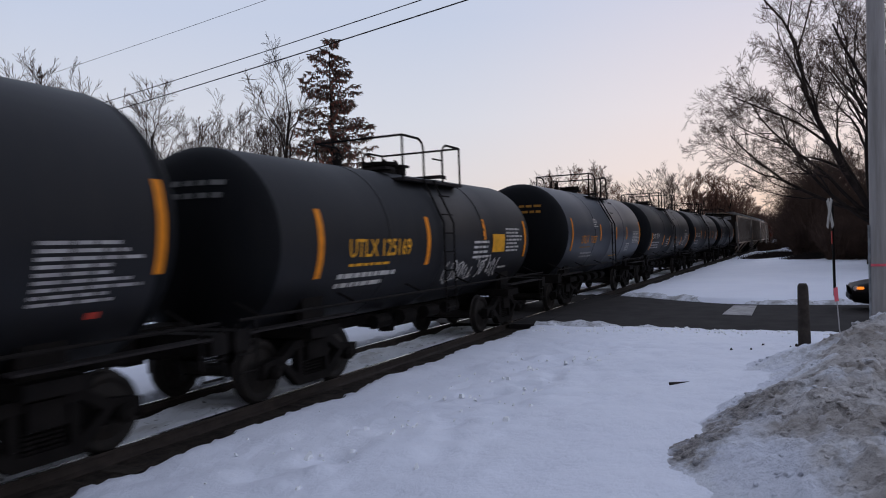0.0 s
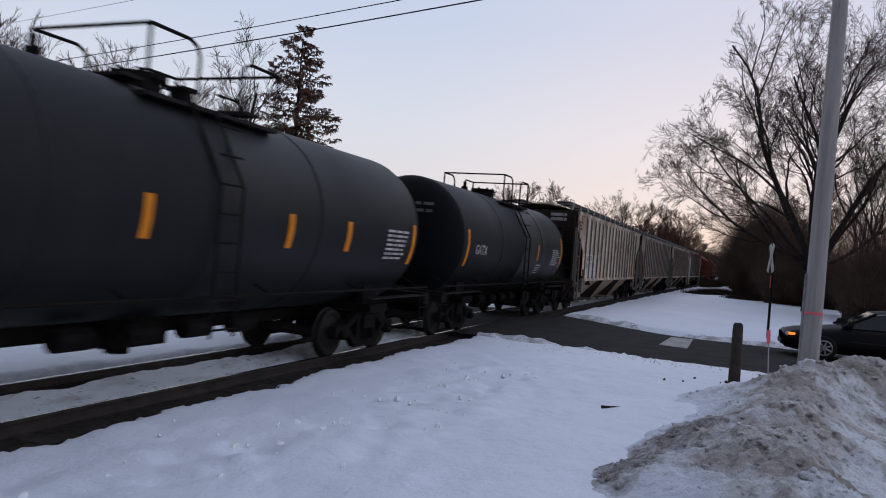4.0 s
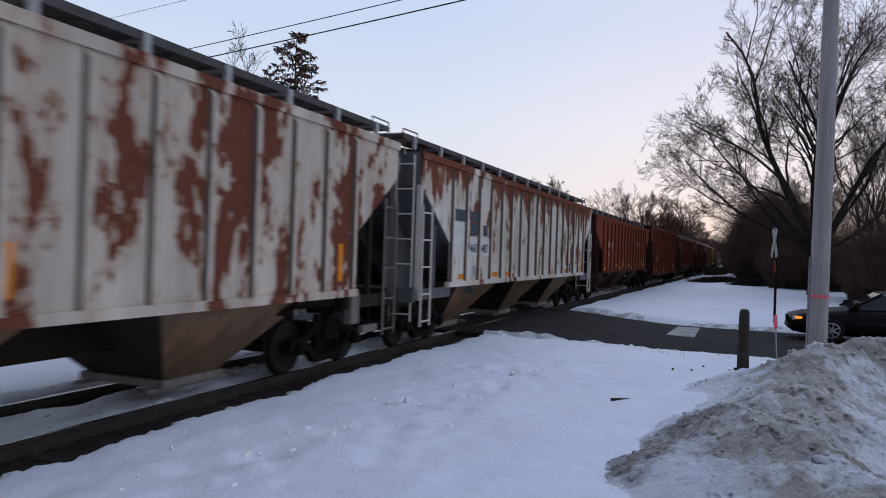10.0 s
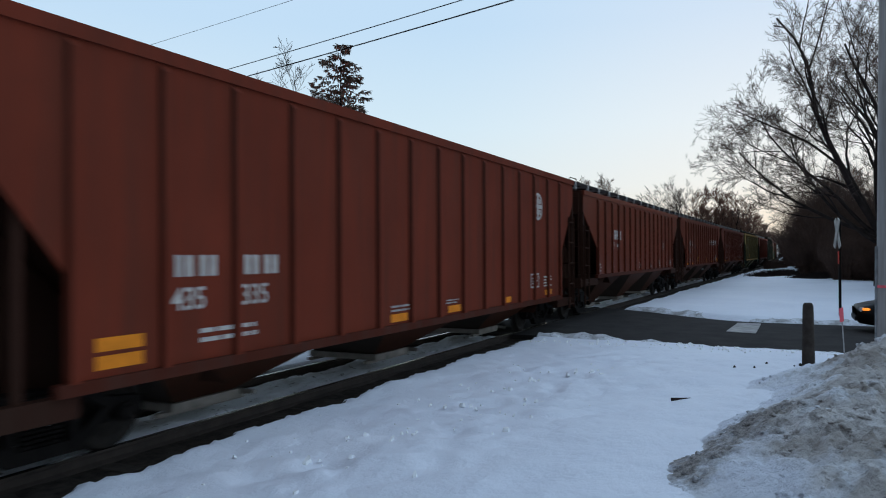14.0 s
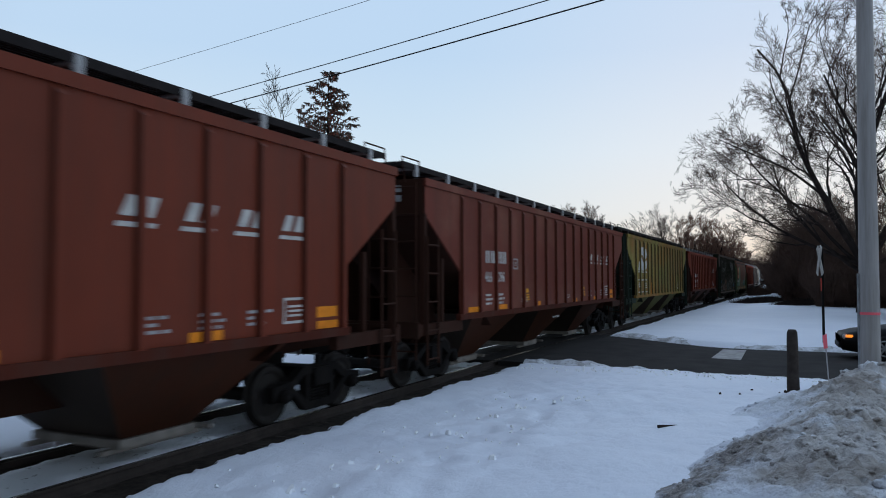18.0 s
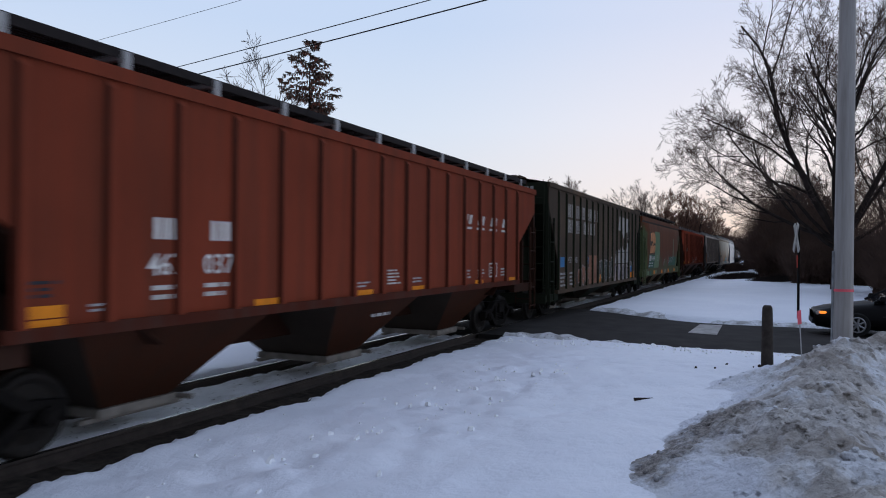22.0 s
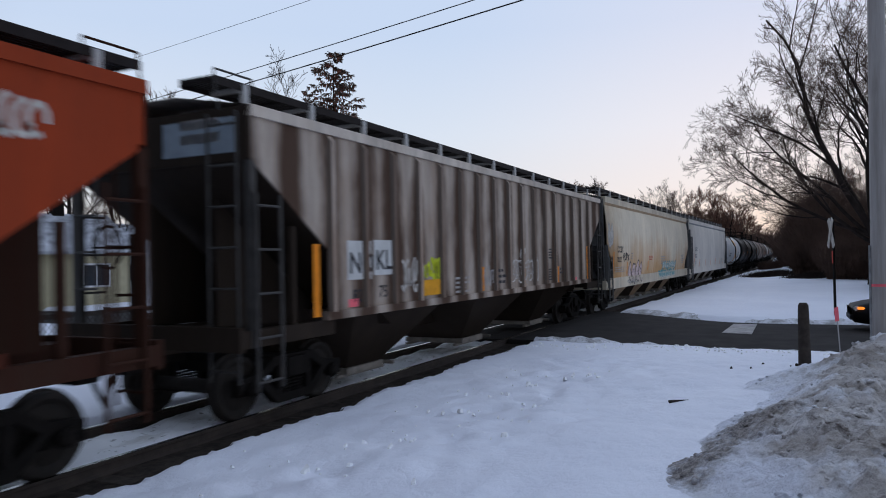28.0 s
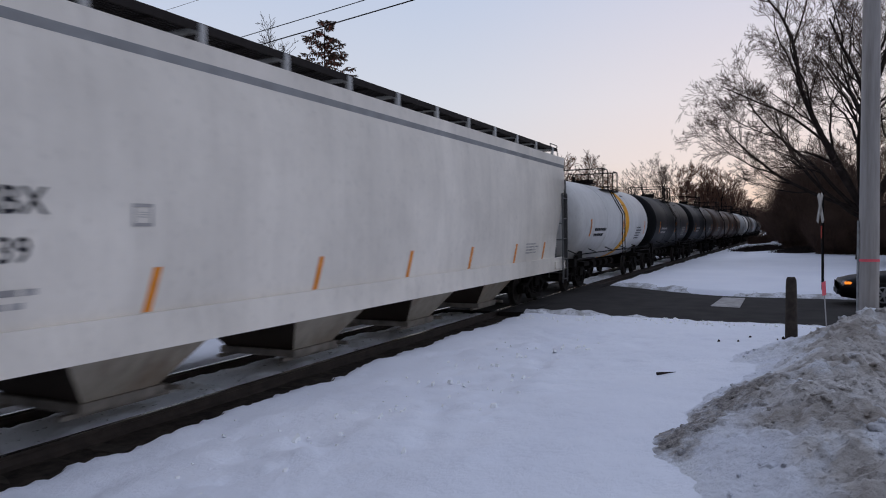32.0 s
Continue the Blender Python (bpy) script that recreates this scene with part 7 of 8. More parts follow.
# bearing, distance, elevation of the top in degrees, kind
spots = [(38.4, 46, 16.6, 0), (54.2, 48, 14.4, 1), (52.1, 50, 12.0, 2), (49.3, 55, 10.8, 0), (46.1, 48, 13.2, 2), (42.8, 52, 12.4, 1), (44.5, 60, 11.0, 1), (40.0, 56, 12.0, 1), (36.4, 60, 11.0, 1), (47.5, 62, 11.0, 2), (57.0, 50, 13.0, 2), (60, 52, 12, 1),
         (17.4, 130, 5.4, 1), (15.8, 135, 6.0, 2), (13.4, 130, 6.3, 0), (10.2, 140, 4.3, 1), (12.0, 150, 5.2, 2), (20.5, 140, 3.8, 2), (7.6, 118, 5.9, 0), (8.4, 122, 5.4, 2), (6.9, 125, 5.6, 1),
         (16.5, 132, 5.6, 3), (14.6, 130, 6.1, 3), (13.0, 134, 6.1, 3), (5.4, 122, 5.2, 3), (4.7, 128, 5.0, 3), (6.0, 130, 4.9, 3), (4.0, 140, 4.2, 3), (3.2, 160, 3.4, 3), (2.6, 190, 2.6, 3), (11.4, 140, 4.6, 3),
         (-2.9, 80, 5.4, 3), (-4.0, 76, 6.2, 3), (-5.2, 72, 6.6, 2), (-6.8, 74, 7.4, 3), (-2.2, 105, 4.0, 3), (-1.5, 150, 2.8, 3), (-2.6, 92, 4.4, 3), (-1.1, 122, 3.0, 3), (-1.7, 112, 3.9, 3), (-0.7, 160, 2.2, 3), (3.6, 138, 4.7, 3), (3.0, 152, 4.3, 3), (2.4, 172, 3.8, 3), (1.9, 215, 3.0, 3), (1.45, 290, 2.2, 3), (4.3, 132, 4.8, 3), (-2.6, 88, 4.6, 2), (-2.0, 80, 5.5, 1), (-3.2, 66, 7.0, 0), (-4.6, 80, 7.0, 2), (-8.2, 60, 10.0, 1), (-9.0, 75, 9.0, 2),
         (-10.6, 52, 11.0, 1), (-11.6, 66, 10.5, 1), (-12.6, 60, 11.0, 0), (-14.5, 50, 11.0, 1), (-13.4, 70, 10.0, 2), (-17.0, 62, 10.0, 2), (-20, 58, 11.0, 1), (-15.6, 64, 10.0, 1), (-18.4, 55, 9.0, 1)]
rng = random.Random(8)
firsts = {}
for az, d, el, k in spots:
    x, y = polar(az, d)
    g = (EYE + d * math.tan(radians(el))) / TALL[k]
    m = pose(x, y, 0, 0, 0, rng.uniform(0, 360)) @ Matrix.Scale(g, 4)
    if k in firsts:
        copy_thing(kinds[k], m)
    else:
        firsts[k] = m
for k, m in firsts.items():
    kinds[k].matrix_basis = m


def spruce():
    rng = random.Random(4)
    tree = thing("spruce_tree", "tall dark spruce with red-brown cones near its top", "tree")
    H = 14.7
    bm = B()
    tube(bm, (0, 0, -0.3), (0, 0, H * 0.97), 0.22, 0.02, 8)
    part("trunk", bm, BARK, tree)
    v, f, cv, cf = [], [], [], []

    def card(vs, fs, c, d, up, ln, wd):
        b = len(vs)
        s = d.cross(up).normalized() * wd
        vs += [c - s * 0.5, c + s * 0.5, c + d * ln + s * 0.35, c + d * ln - s * 0.35, c + d * ln * 0.5 + up * wd * 0.45]
        fs += [(b, b + 1, b + 4), (b + 1, b + 2, b + 4), (b + 2, b + 3, b + 4), (b + 3, b, b + 4)]
    z = 1.0
    while z < H:
        u = 1 - z / H
        reach = 0.45 + 3.3 * u ** 0.58
        n = int(5 + 5 * u)
        for k in range(n):
            a = rng.uniform(0, 6.283)
            L = reach * rng.uniform(0.6, 1.15)
            out = Vector((math.cos(a), math.sin(a), 0))
            m = max(2, int(L / 0.16))
            for i in range(m):
                w = (i + 0.6) / m
                droop = 0.06 * L * w + 0.04 * L * w * w + rng.uniform(-0.16, 0.12)
                c = out * L * w + Vector((0, 0, z + droop))
                for q in range(5 + (4 if w > 0.75 else 0)):
                    d = (out * rng.uniform(0.2, 1.0) + Vector((rng.gauss(0, 0.6), rng.gauss(0, 0.6), rng.uniform(-0.75, 0.15)))).normalized()
                    up = Vector((rng.gauss(0, 0.3), rng.gauss(0, 0.3), 1)).normalized()
                    if rng.random() < (0.22 if z > H * 0.45 else 0.08):
                        card(cv, cf, c, Vector((d.x * 0.3, d.y * 0.3, -1)).normalized(), out, rng.uniform(0.14, 0.24), 0.09)
                    card(v, f, c, d, up, rng.uniform(0.14, 0.32), rng.uniform(0.055, 0.10))
        z += rng.uniform(0.26, 0.46)
    tagged(obj("needles", v, f, NEEDLE, tree), kind="stuff")
    tagged(obj("cones", cv, cf, CONE, tree, "red-brown hanging cones"), kind="stuff")
    return tree


place_tree(spruce(), *polar(33.6, 44), z=0)


# thickets of leafless brush
def brush(name, label, runs, seed):
    rng = random.Random(seed)
    v, f = [], []
    for (az0, az1), (d0, d1), (h0, h1), n in runs:
        for _ in range(n):
            az, d = rng.uniform(az0, az1), rng.uniform(d0, d1)
            x, y = polar(az, d)
            h = rng.uniform(h0, h1) * (0.75 + 0.25 * math.sin(az * 1.7) + 0.12 * math.sin(az * 4.1))
            p = Vector((x, y, 0.0))
            dr = Vector((rng.gauss(0, 0.25), rng.gauss(0, 0.25), 1)).normalized()
            for k in range(3):
                q = p + dr * h / 3
                r = 0.022 * (1 - k / 3.6) * rng.uniform(0.7, 1.4) * d / 50
                s = dr.orthogonal().normalized() * r
                w = dr.cross(s)
                b = len(v)
                v += [p + s, p - 0.5 * s + 0.87 * w, p - 0.5 * s - 0.87 * w, q]
                f += [(b, b + 1, b + 3), (b + 1, b + 2, b + 3), (b + 2, b, b + 3)]
                for _b in range(3):
                    e = q + (dr + Vector((rng.gauss(0, 0.7), rng.gauss(0, 0.7), rng.gauss(0.1, 0.4)))).normalized() * h * 0.28
                    b = len(v)
                    v += [q + s * 0.6, q - s * 0.6, e]
                    f.append((b, b + 1, b + 2))
                p = q
                dr = (dr + Vector((rng.gauss(0, 0.22), rng.gauss(0, 0.22), 0.0))).normalized()
    return tagged(obj(name, v, f, BRUSH), label, "brush", kind="stuff")


brush("thicket", "dense leafless brown brush along the line", [((-4.5, -0.9), (62, 76), (4.2, 7.0), 5000), ((-3.2, -0.7), (84, 102), (5.5, 9.0), 3400), ((-26, -8.0), (40, 46), (3.4, 4.8), 8500), ((-10, -3), (52, 58), (2.4, 4.0), 4200), ((-24, -2.0), (60, 76), (5.0, 8.5), 3200), ((-0.9, 0.05), (104, 112), (2.4, 5.0), 1000), ((0.0, 1.5), (95, 101), (0.5, 1.1), 900), ((-1.4, -0.2), (130, 170), (5.0, 9.0), 1400)], 31)
brush("far_thicket", "distant leafless scrub behind the line", [((3.9, 7.0), (115, 140), (3.0, 5.5), 1500), ((2.0, 4.6), (165, 200), (6.0, 11.0), 2600), ((1.2, 2.2), (290, 340), (7.0, 11.0), 900), ((-2.0, 4.0), (450, 520), (9.0, 15.0), 2200), ((4, 24), (150, 180), (3.0, 7.0), 2600), ((24, 62), (70, 95), (2.5, 4.5), 2600)], 32)


def low_bush(x, y, seed, size, label):
    rng = random.Random(seed)
    v, f = [], []
    for _ in range(1600):
        a, t = rng.uniform(0, 6.283), rng.uniform(0.1, 1.25)
        d = Vector((math.cos(a) * math.sin(t), math.sin(a) * math.sin(t), math.cos(t)))
        p = Vector((rng.gauss(0, 0.45 * size), rng.gauss(0, 0.8 * size), 0))
        q = p + d * size * rng.uniform(0.25, 0.75)
        s = d.orthogonal().normalized() * 0.032
        b = len(v)
        v += [p + s, p - s, q]
        f.append((b, b + 1, b + 2))
    ob = tagged(obj("bush", v, f, BARK), label, "bush", "low bushes in the snow field")
    ob.location = (x, y, height_at(x, y))
    return ob


for i, (bx, by, sz) in enumerate(((61.0, 1.1, 0.8), (63.5, 0.1, 0.75), (55.5, -1.4, 0.55), (56.5, -2.4, 0.75))):
    low_bush(bx, by, i, sz, "low dark leafless bush in the snow")


# ---------------------------------------------------------------- utility pole and wires
PX, PY = polar(-6.1, 12.6)
pole = thing("utility_pole", "weathered grey wooden utility pole with a pink band", "utility pole")
bm = B()
prof = [(-0.4, 0.148), (0.6, 0.143), (3.0, 0.13), (6.0, 0.115), (9.6, 0.10)]
lathe(bm, prof, 20, "z")
part("pole_shaft", bm, POLEWOOD, pole, smooth=True)
bm = B()
lathe(bm, [(1.28, 0.136), (1.28, 0.143), (1.32, 0.143), (1.32, 0.136)], 20, "z")
part("paint_band", bm, PINK, pole, "sprayed pink band")
bm = B()
tube(bm, (-0.03, 0.142, -0.3), (-0.03, 0.142, 1.9), 0.022, sides=8)
part("conduit", bm, BAR, pole, "thin grey conduit")
for z in (7.35, 7.6, 8.75):
    bm = B()
    tube(bm, (0, 0.1, z), (0, 0.24, z), 0.05, sides=10)
    part("insulator", bm, IRON, pole)
pole.matrix_basis = pose(PX, PY, height_at(PX, PY), 0.6, 0.8, 0)


def wire(h0, az, far, h1, sag, r, label):
    """A cable from the pole over the line to the next pole far along the road."""
    dx, dy = math.cos(radians(az)), math.sin(radians(az))
    bm = B()
    last = None
    for side in (1, -1):
        last = None
        reach = far if side > 0 else 26
        for k in range(41):
            u = k / 40
            p = (PX + side * dx * reach * u, PY + side * dy * reach * u, h0 + (h1 - h0) * (u if side > 0 else 0) - 4 * sag * u * (1 - u) * (1 if side > 0 else 0.3))
            if last:
                tube(bm, last, p, r, sides=5, cap=False)
            last = p
    return tagged(part("overhead_wire", bm, IRON, None), label, "wire", "overhead wires")


wire(7.47, 75.7, 60, 8.2, 0.5, 0.016, "thick black overhead cable across the track")
wire(7.76, 76.5, 60, 8.4, 0.5, 0.012, "black overhead cable across the track")
wire(8.75, 79.1, 60, 9.6, 0.5, 0.006, "thin overhead wire across the track")
far_pole = thing("far_utility_pole", "wooden utility pole standing across the track", "utility pole")
bm = B()
lathe(bm, [(-0.4, 0.17), (9.4, 0.12)], 14, "z")
part("pole_shaft", bm, POLEWOOD, far_pole, smooth=True)
far_pole.matrix_basis = pose(PX + 60 * math.cos(radians(76.3)), PY + 60 * math.sin(radians(76.3)), 0)


# ---------------------------------------------------------------- crossing sign, posts, markers
CX, CY = polar(-3.35, 26.0)
sign = thing("crossing_sign", "white railway crossbuck on a post with a red strip", "road sign")
bm = B()
box(bm, -0.03, 0.03, -0.04, 0.04, -0.2, 3.2)
part("post", bm, IRON, sign)
bm = B()
box(bm, -0.045, -0.033, -0.045, 0.045, 1.75, 2.15)
part("reflective_strip", bm, RED, sign, "red reflective strip")
for ang in (62, -62):
    bm = B()
    box(bm, -0.012, 0.012, -0.5, 0.5, -0.095, 0.095)
    bmesh.ops.transform(bm, matrix=pose(-0.06 if ang > 0 else -0.085, 0, 2.72, ang, 0, 0), verts=bm.verts)
    part("blade", bm, WHITE, sign)
sign.matrix_basis = pose(CX, CY, height_at(CX, CY) - 0.1, 0, 0, -77)

BX, BY = polar(-1.35, 13.2)
bollard = thing("wooden_post", "dark weathered round wooden post in the snow", "post")
bm = B()
lathe(bm, [(-0.2, 0.10), (0.0, 0.10), (0.9, 0.085), (1.0, 0.08), (1.045, 0.055)], 14, "z")
part("post_shaft", bm, TIE, bollard, smooth=True)
bollard.matrix_basis = pose(BX, BY, height_at(BX, BY), 0, 1.5, 0)

FX, FY = polar(-3.6, 15.2)
flag = thing("survey_flag", "thin stake with a pink survey ribbon", "survey stake")
bm = B()
tube(bm, (0, 0, -0.1), (0, 0, 0.95), 0.012, sides=6)
part("stake", bm, POLEWOOD, flag)
bm = B()
prism(bm, [(-0.03, 0.70), (0.035, 0.68), (0.04, 0.93), (-0.03, 0.96)], -0.012, 0.012)
part("ribbon", bm, PINK, flag, "bright pink ribbon")
flag.matrix_basis = pose(FX, FY, height_at(FX, FY), 0, 3, 90)

stick = B()
SX, SY = polar(8.0, 9.4)
for k in range(4):
    tube(stick, (k * 0.03, -k * 0.055, 0.03 + 0.004 * k), ((k + 1) * 0.03, -(k + 1) * 0.055, 0.034 + 0.004 * k), 0.022 - k * 0.005, 0.017 - k * 0.005, 6)
st = tagged(part("stick", stick, BARK, None), "short dark stick poking out of the snow", "stick")
st.location = (SX, SY, height_at(SX, SY))
rng = random.Random(12)
for k in range(7):
    x, y = polar(rng.uniform(-1.0, 4.0), rng.uniform(12.3, 14.0))
    bm = B()
    r = rng.uniform(0.012, 0.032)
    bmesh.ops.create_icosphere(bm, subdivisions=1, radius=r)
    for vtx in bm.verts:
        vtx.co *= rng.uniform(0.7, 1.3)
    cl = tagged(part("dirt_clod", bm, BALLAST, None), "small dark clod of dirt on the snow", "dirt clod", "clods on the snow")
    cl.location = (x, y, height_at(x, y) + r * 0.3)

# bright crumbs of icy crust on the trodden snow and along the road
rng = random.Random(31)
cv, cf = [], []
for k in range(360):
    if k < 110:
        x = rng.uniform(3.6, 12.5)
        y = 4.2 - 0.10 * (x - 4) + rng.gauss(0, 0.7)
        if y > 5.35:
            continue
    else:
        x, y = rng.gauss(16.1, 0.3), rng.uniform(-1.5, 5.4)
    r = rng.uniform(0.016, 0.045) * (1.7 if rng.random() < 0.15 else 1.0)
    z = height_at(x, y) + r * 0.25
    turn, tilt = rng.uniform(0, 6.28), rng.uniform(-0.5, 0.5)
    b0 = len(cv)
    n = rng.randint(5, 7)
    for q in range(n):
        an = turn + q * 6.283 / n
        rr = r * rng.uniform(0.7, 1.35)
        px, py = rr * math.cos(an), rr * 0.6 * math.sin(an)
        cv.append((x + px, y + py, z - r * 0.6 + tilt * px))
        cv.append((x + px * 0.7, y + py * 0.7, z + r * rng.uniform(0.05, 0.25) + tilt * px))
    cf.append([b0 + 2 * q + 1 for q in range(n)])
    for q in range(n):
        p = (q + 1) % n
        cf.append([b0 + 2 * q, b0 + 2 * p, b0 + 2 * p + 1, b0 + 2 * q + 1])
ICE = plain("icy_crust", (0.93, 0.94, 0.97), 0.35, 0, 0.08, 6.0)
tagged(obj("snow_crumbs", cv, cf, ICE), "bright crumbs of icy crust on the snow", "snow crumbs", kind="stuff")

# stop line
bm = B()
v = [bm.verts.new((x, y, float(road_z(np.array(y))) + 0.024)) for x, y in ((20.9, 1.5), (20.7, 0.75), (23.6, 0.7), (23.6, 1.35))]
bm.faces.new(v)
u = bmesh.ops.extrude_face_region(bm, geom=bm.faces[:])
for g in u["geom"]:
    if isinstance(g, bmesh.types.BMVert):
        g.co.z += 0.006
tagged(part("stop_line", bm, GREYMARK, None), "worn white stop line on the asphalt", "road marking", kind="structure")


# ---------------------------------------------------------------- waiting sedan
CARPAINT = plain("black_car_paint", (0.006, 0.005, 0.006), 0.45, 0.0, 0.1, 1.0)
CARPAINT.node_tree.nodes["Principled BSDF"].inputs["Specular IOR Level"].default_value = 0.18
GLASS = bpy.data.materials.new("tinted_glass")
GLASS.use_nodes = True
_b = GLASS.node_tree.nodes["Principled BSDF"]
_b.inputs["Base Color"].default_value = (0.012, 0.014, 0.017, 1)
_b.inputs["Roughness"].default_value = 0.05
_b.inputs["Specular IOR Level"].default_value = 0.6
RUBBER = plain("tyre_rubber", (0.02, 0.02, 0.02), 0.9, 0, 0.2, 8.0)
ALLOY = plain("alloy_rim", (0.34, 0.34, 0.36), 0.4, 0.6, 0.1, 8.0)
SIGNAL = plain("lit_signal_lens", (0.8, 0.25, 0.03), 0.3, 0, 0.05, 5.0, glow=((1.0, 0.30, 0.03), 1.0))
LAMPGLASS = plain("headlight_lens", (0.5, 0.5, 0.5), 0.15, 0.2, 0.1, 5.0)


def loft(bm, sections):
    """Joins rings of equal length and closes both ends."""
    rings = [[bm.verts.new(p) for p in ring] for ring in sections]
    n = len(rings[0])
    for A, C in zip(rings, rings[1:]):
        for i in range(n):
            j = (i + 1) % n
            bm.faces.new((A[i], A[j], C[j], C[i]))
    bm.faces.new(rings[0][::-1])
    bm.faces.new(rings[-1])
    bmesh.ops.recalc_face_normals(bm, faces=bm.faces)
    return bm


def body_ring(x, w, z0, z1):
    """A rounded cross-section of the lower body at x."""
    return [(x, -w * 0.86, z0), (x, w * 0.86, z0), (x, w * 0.97, z0 + 0.12), (x, w, z0 + 0.3), (x, w * 0.985, z1 - 0.16), (x, w * 0.92, z1 - 0.04), (x, w * 0.75, z1), (x, 0, z1 + 0.025),
            (x, -w * 0.75, z1), (x, -w * 0.92, z1 - 0.04), (x, -w * 0.985, z1 - 0.16), (x, -w, z0 + 0.3), (x, -w * 0.97, z0 + 0.12)]


def sedan():
    car = thing("sedan", "dark sedan with a lit orange signal waiting at the crossing", "car")
    bm = loft(B(), [body_ring(*r) for r in ((2.48, 0.62, 0.34, 0.60), (2.40, 0.78, 0.24, 0.68), (2.1, 0.88, 0.2, 0.76), (1.4, 0.92, 0.18, 0.86), (0.9, 0.93, 0.18, 0.93),
                                            (0.0, 0.93, 0.18, 0.95), (-1.3, 0.93, 0.18, 0.98), (-1.9, 0.91, 0.2, 1.0), (-2.35, 0.84, 0.28, 0.97), (-2.46, 0.7, 0.4, 0.85))])
    body = part("body", bm, CARPAINT, car, smooth=True)
    cab = [(1.05, 0.80, 0.93, 0.93), (0.25, 0.70, 1.37, 0.95), (-0.2, 0.69, 1.43, 0.96), (-0.9, 0.68, 1.41, 0.97), (-1.25, 0.69, 1.34, 0.97), (-2.0, 0.76, 1.0, 1.0)]
    rings = []
    for x, w, zt, zb in cab:
        wb = 0.86
        rings.append([(x, -wb, zb - 0.02), (x, -w, zt - 0.05), (x, -w * 0.8, zt), (x, w * 0.8, zt), (x, w, zt - 0.05), (x, wb, zb - 0.02)])
    part("cabin_glass", loft(B(), rings), GLASS, car, smooth=False)
    bm = B()
    for (x0, w0, t0, _), (x1, w1, t1, _) in zip(cab[1:4], cab[2:5]):
        q = [bm.verts.new(p) for p in ((x0, -w0 - 0.01, t0 - 0.06), (x0, -w0 * 0.8, t0 + 0.012), (x0, w0 * 0.8, t0 + 0.012), (x0, w0 + 0.01, t0 - 0.06),
                                       (x1, -w1 - 0.01, t1 - 0.06), (x1, -w1 * 0.8, t1 + 0.012), (x1, w1 * 0.8, t1 + 0.012), (x1, w1 + 0.01, t1 - 0.06))]
        for i in range(3):
            bm.faces.new((q[i], q[i + 1], q[i + 5], q[i + 4]))
    part("roof", bm, CARPAINT, car, smooth=True)
    for s in (-1, 1):
        for p, q, r in (((1.05, 0.86, 0.93), (0.25, 0.71, 1.36), 0.035), ((-0.32, 0.87, 0.95), (-0.28, 0.70, 1.4), 0.04), ((-1.25, 0.70, 1.33), (-2.0, 0.80, 1.0), 0.06), ((-1.3, 0.87, 0.96), (-1.15, 0.70, 1.34), 0.03)):
            bm = B()
            tube(bm, (p[0], s * p[1], p[2]), (q[0], s * q[1], q[2]), r, sides=6)
            part("pillar", bm, CARPAINT, car)
        bm = B()
        box(bm, 0.78, 0.95, s * 0.95 - 0.08, s * 0.95 + 0.08, 0.97, 1.1)
        bmesh.ops.bevel(bm, geom=bm.edges[:], offset=0.03, segments=2, affect="EDGES")
        part("mirror", bm, CARPAINT, car)
        for x0, x1 in ((0.85, -0.3), (-0.34, -1.3)):
            bm = B()
            box(bm, x1, x0, s * 0.932 - 0.004, s * 0.932 + 0.006, 0.55, 0.575)
            part("door_trim", bm, DARKMARK, body)
            bm = B()
            tube(bm, (x1 + 0.1, s * 0.935, 0.80), (x1 + 0.28, s * 0.935, 0.80), 0.016, sides=6)
            part("door_handle", bm, CARPAINT, car)
        bm = B()
        box(bm, 2.28, 2.42, min(s * 0.5, s * 0.8), max(s * 0.5, s * 0.8), 0.55, 0.68)
        bmesh.ops.bevel(bm, geom=bm.edges[:], offset=0.03, segments=2, affect="EDGES")
        part("headlight", bm, LAMPGLASS, car)
        bm = B()
        box(bm, 2.16, 2.34, min(s * 0.78, s * 0.85), max(s * 0.78, s * 0.85), 0.59, 0.66)
        bmesh.ops.bevel(bm, geom=bm.edges[:], offset=0.02, segments=2, affect="EDGES")
        part("signal_light", bm, SIGNAL, car, "glowing orange signal light")
        bm = B()
        box(bm, -2.5, -2.36, min(s * 0.45, s * 0.8), max(s * 0.45, s * 0.8), 0.72, 0.88)
        part("tail_light", bm, RED, car)
        for x in (1.45, -1.38):
            bm = B()
            lathe(bm, [(-0.11, 0.2), (-0.11, 0.29), (-0.08, 0.325), (0.08, 0.325), (0.11, 0.29), (0.11, 0.2)], 24, "y")
            wheel = part("wheel", bm, RUBBER, car, smooth=False)
            wheel.matrix_basis = pose(x, s * 0.84, 0.325)
            bm = B()
            for k in range(20):
                a, b = 2 * math.pi * k / 20, 2 * math.pi * (k + 1) / 20
                tube(bm, (0.195 * math.cos(a), 0, 0.195 * math.sin(a)), (0.195 * math.cos(b), 0, 0.195 * math.sin(b)), 0.02, sides=5)
            for k in range(7):
                a = 2 * math.pi * k / 7
                tube(bm, (0, 0, 0), (0.19 * math.cos(a), 0, 0.19 * math.sin(a)), 0.03, 0.022, sides=5)
            tube(bm, (0, -0.03, 0), (0, 0.03, 0), 0.045, sides=10)
            rim = part("rim", bm, ALLOY, wheel, "silver alloy rim")
            rim.matrix_basis = pose(0, s * 0.125, 0)
            bm = B()
            tube(bm, (0, -0.04, 0), (0, 0.04, 0), 0.205, sides=20)
            part("brake_disc", bm, RUBBER, wheel)
    bm = B()
    box(bm, 2.36, 2.5, -0.6, 0.6, 0.3, 0.42)
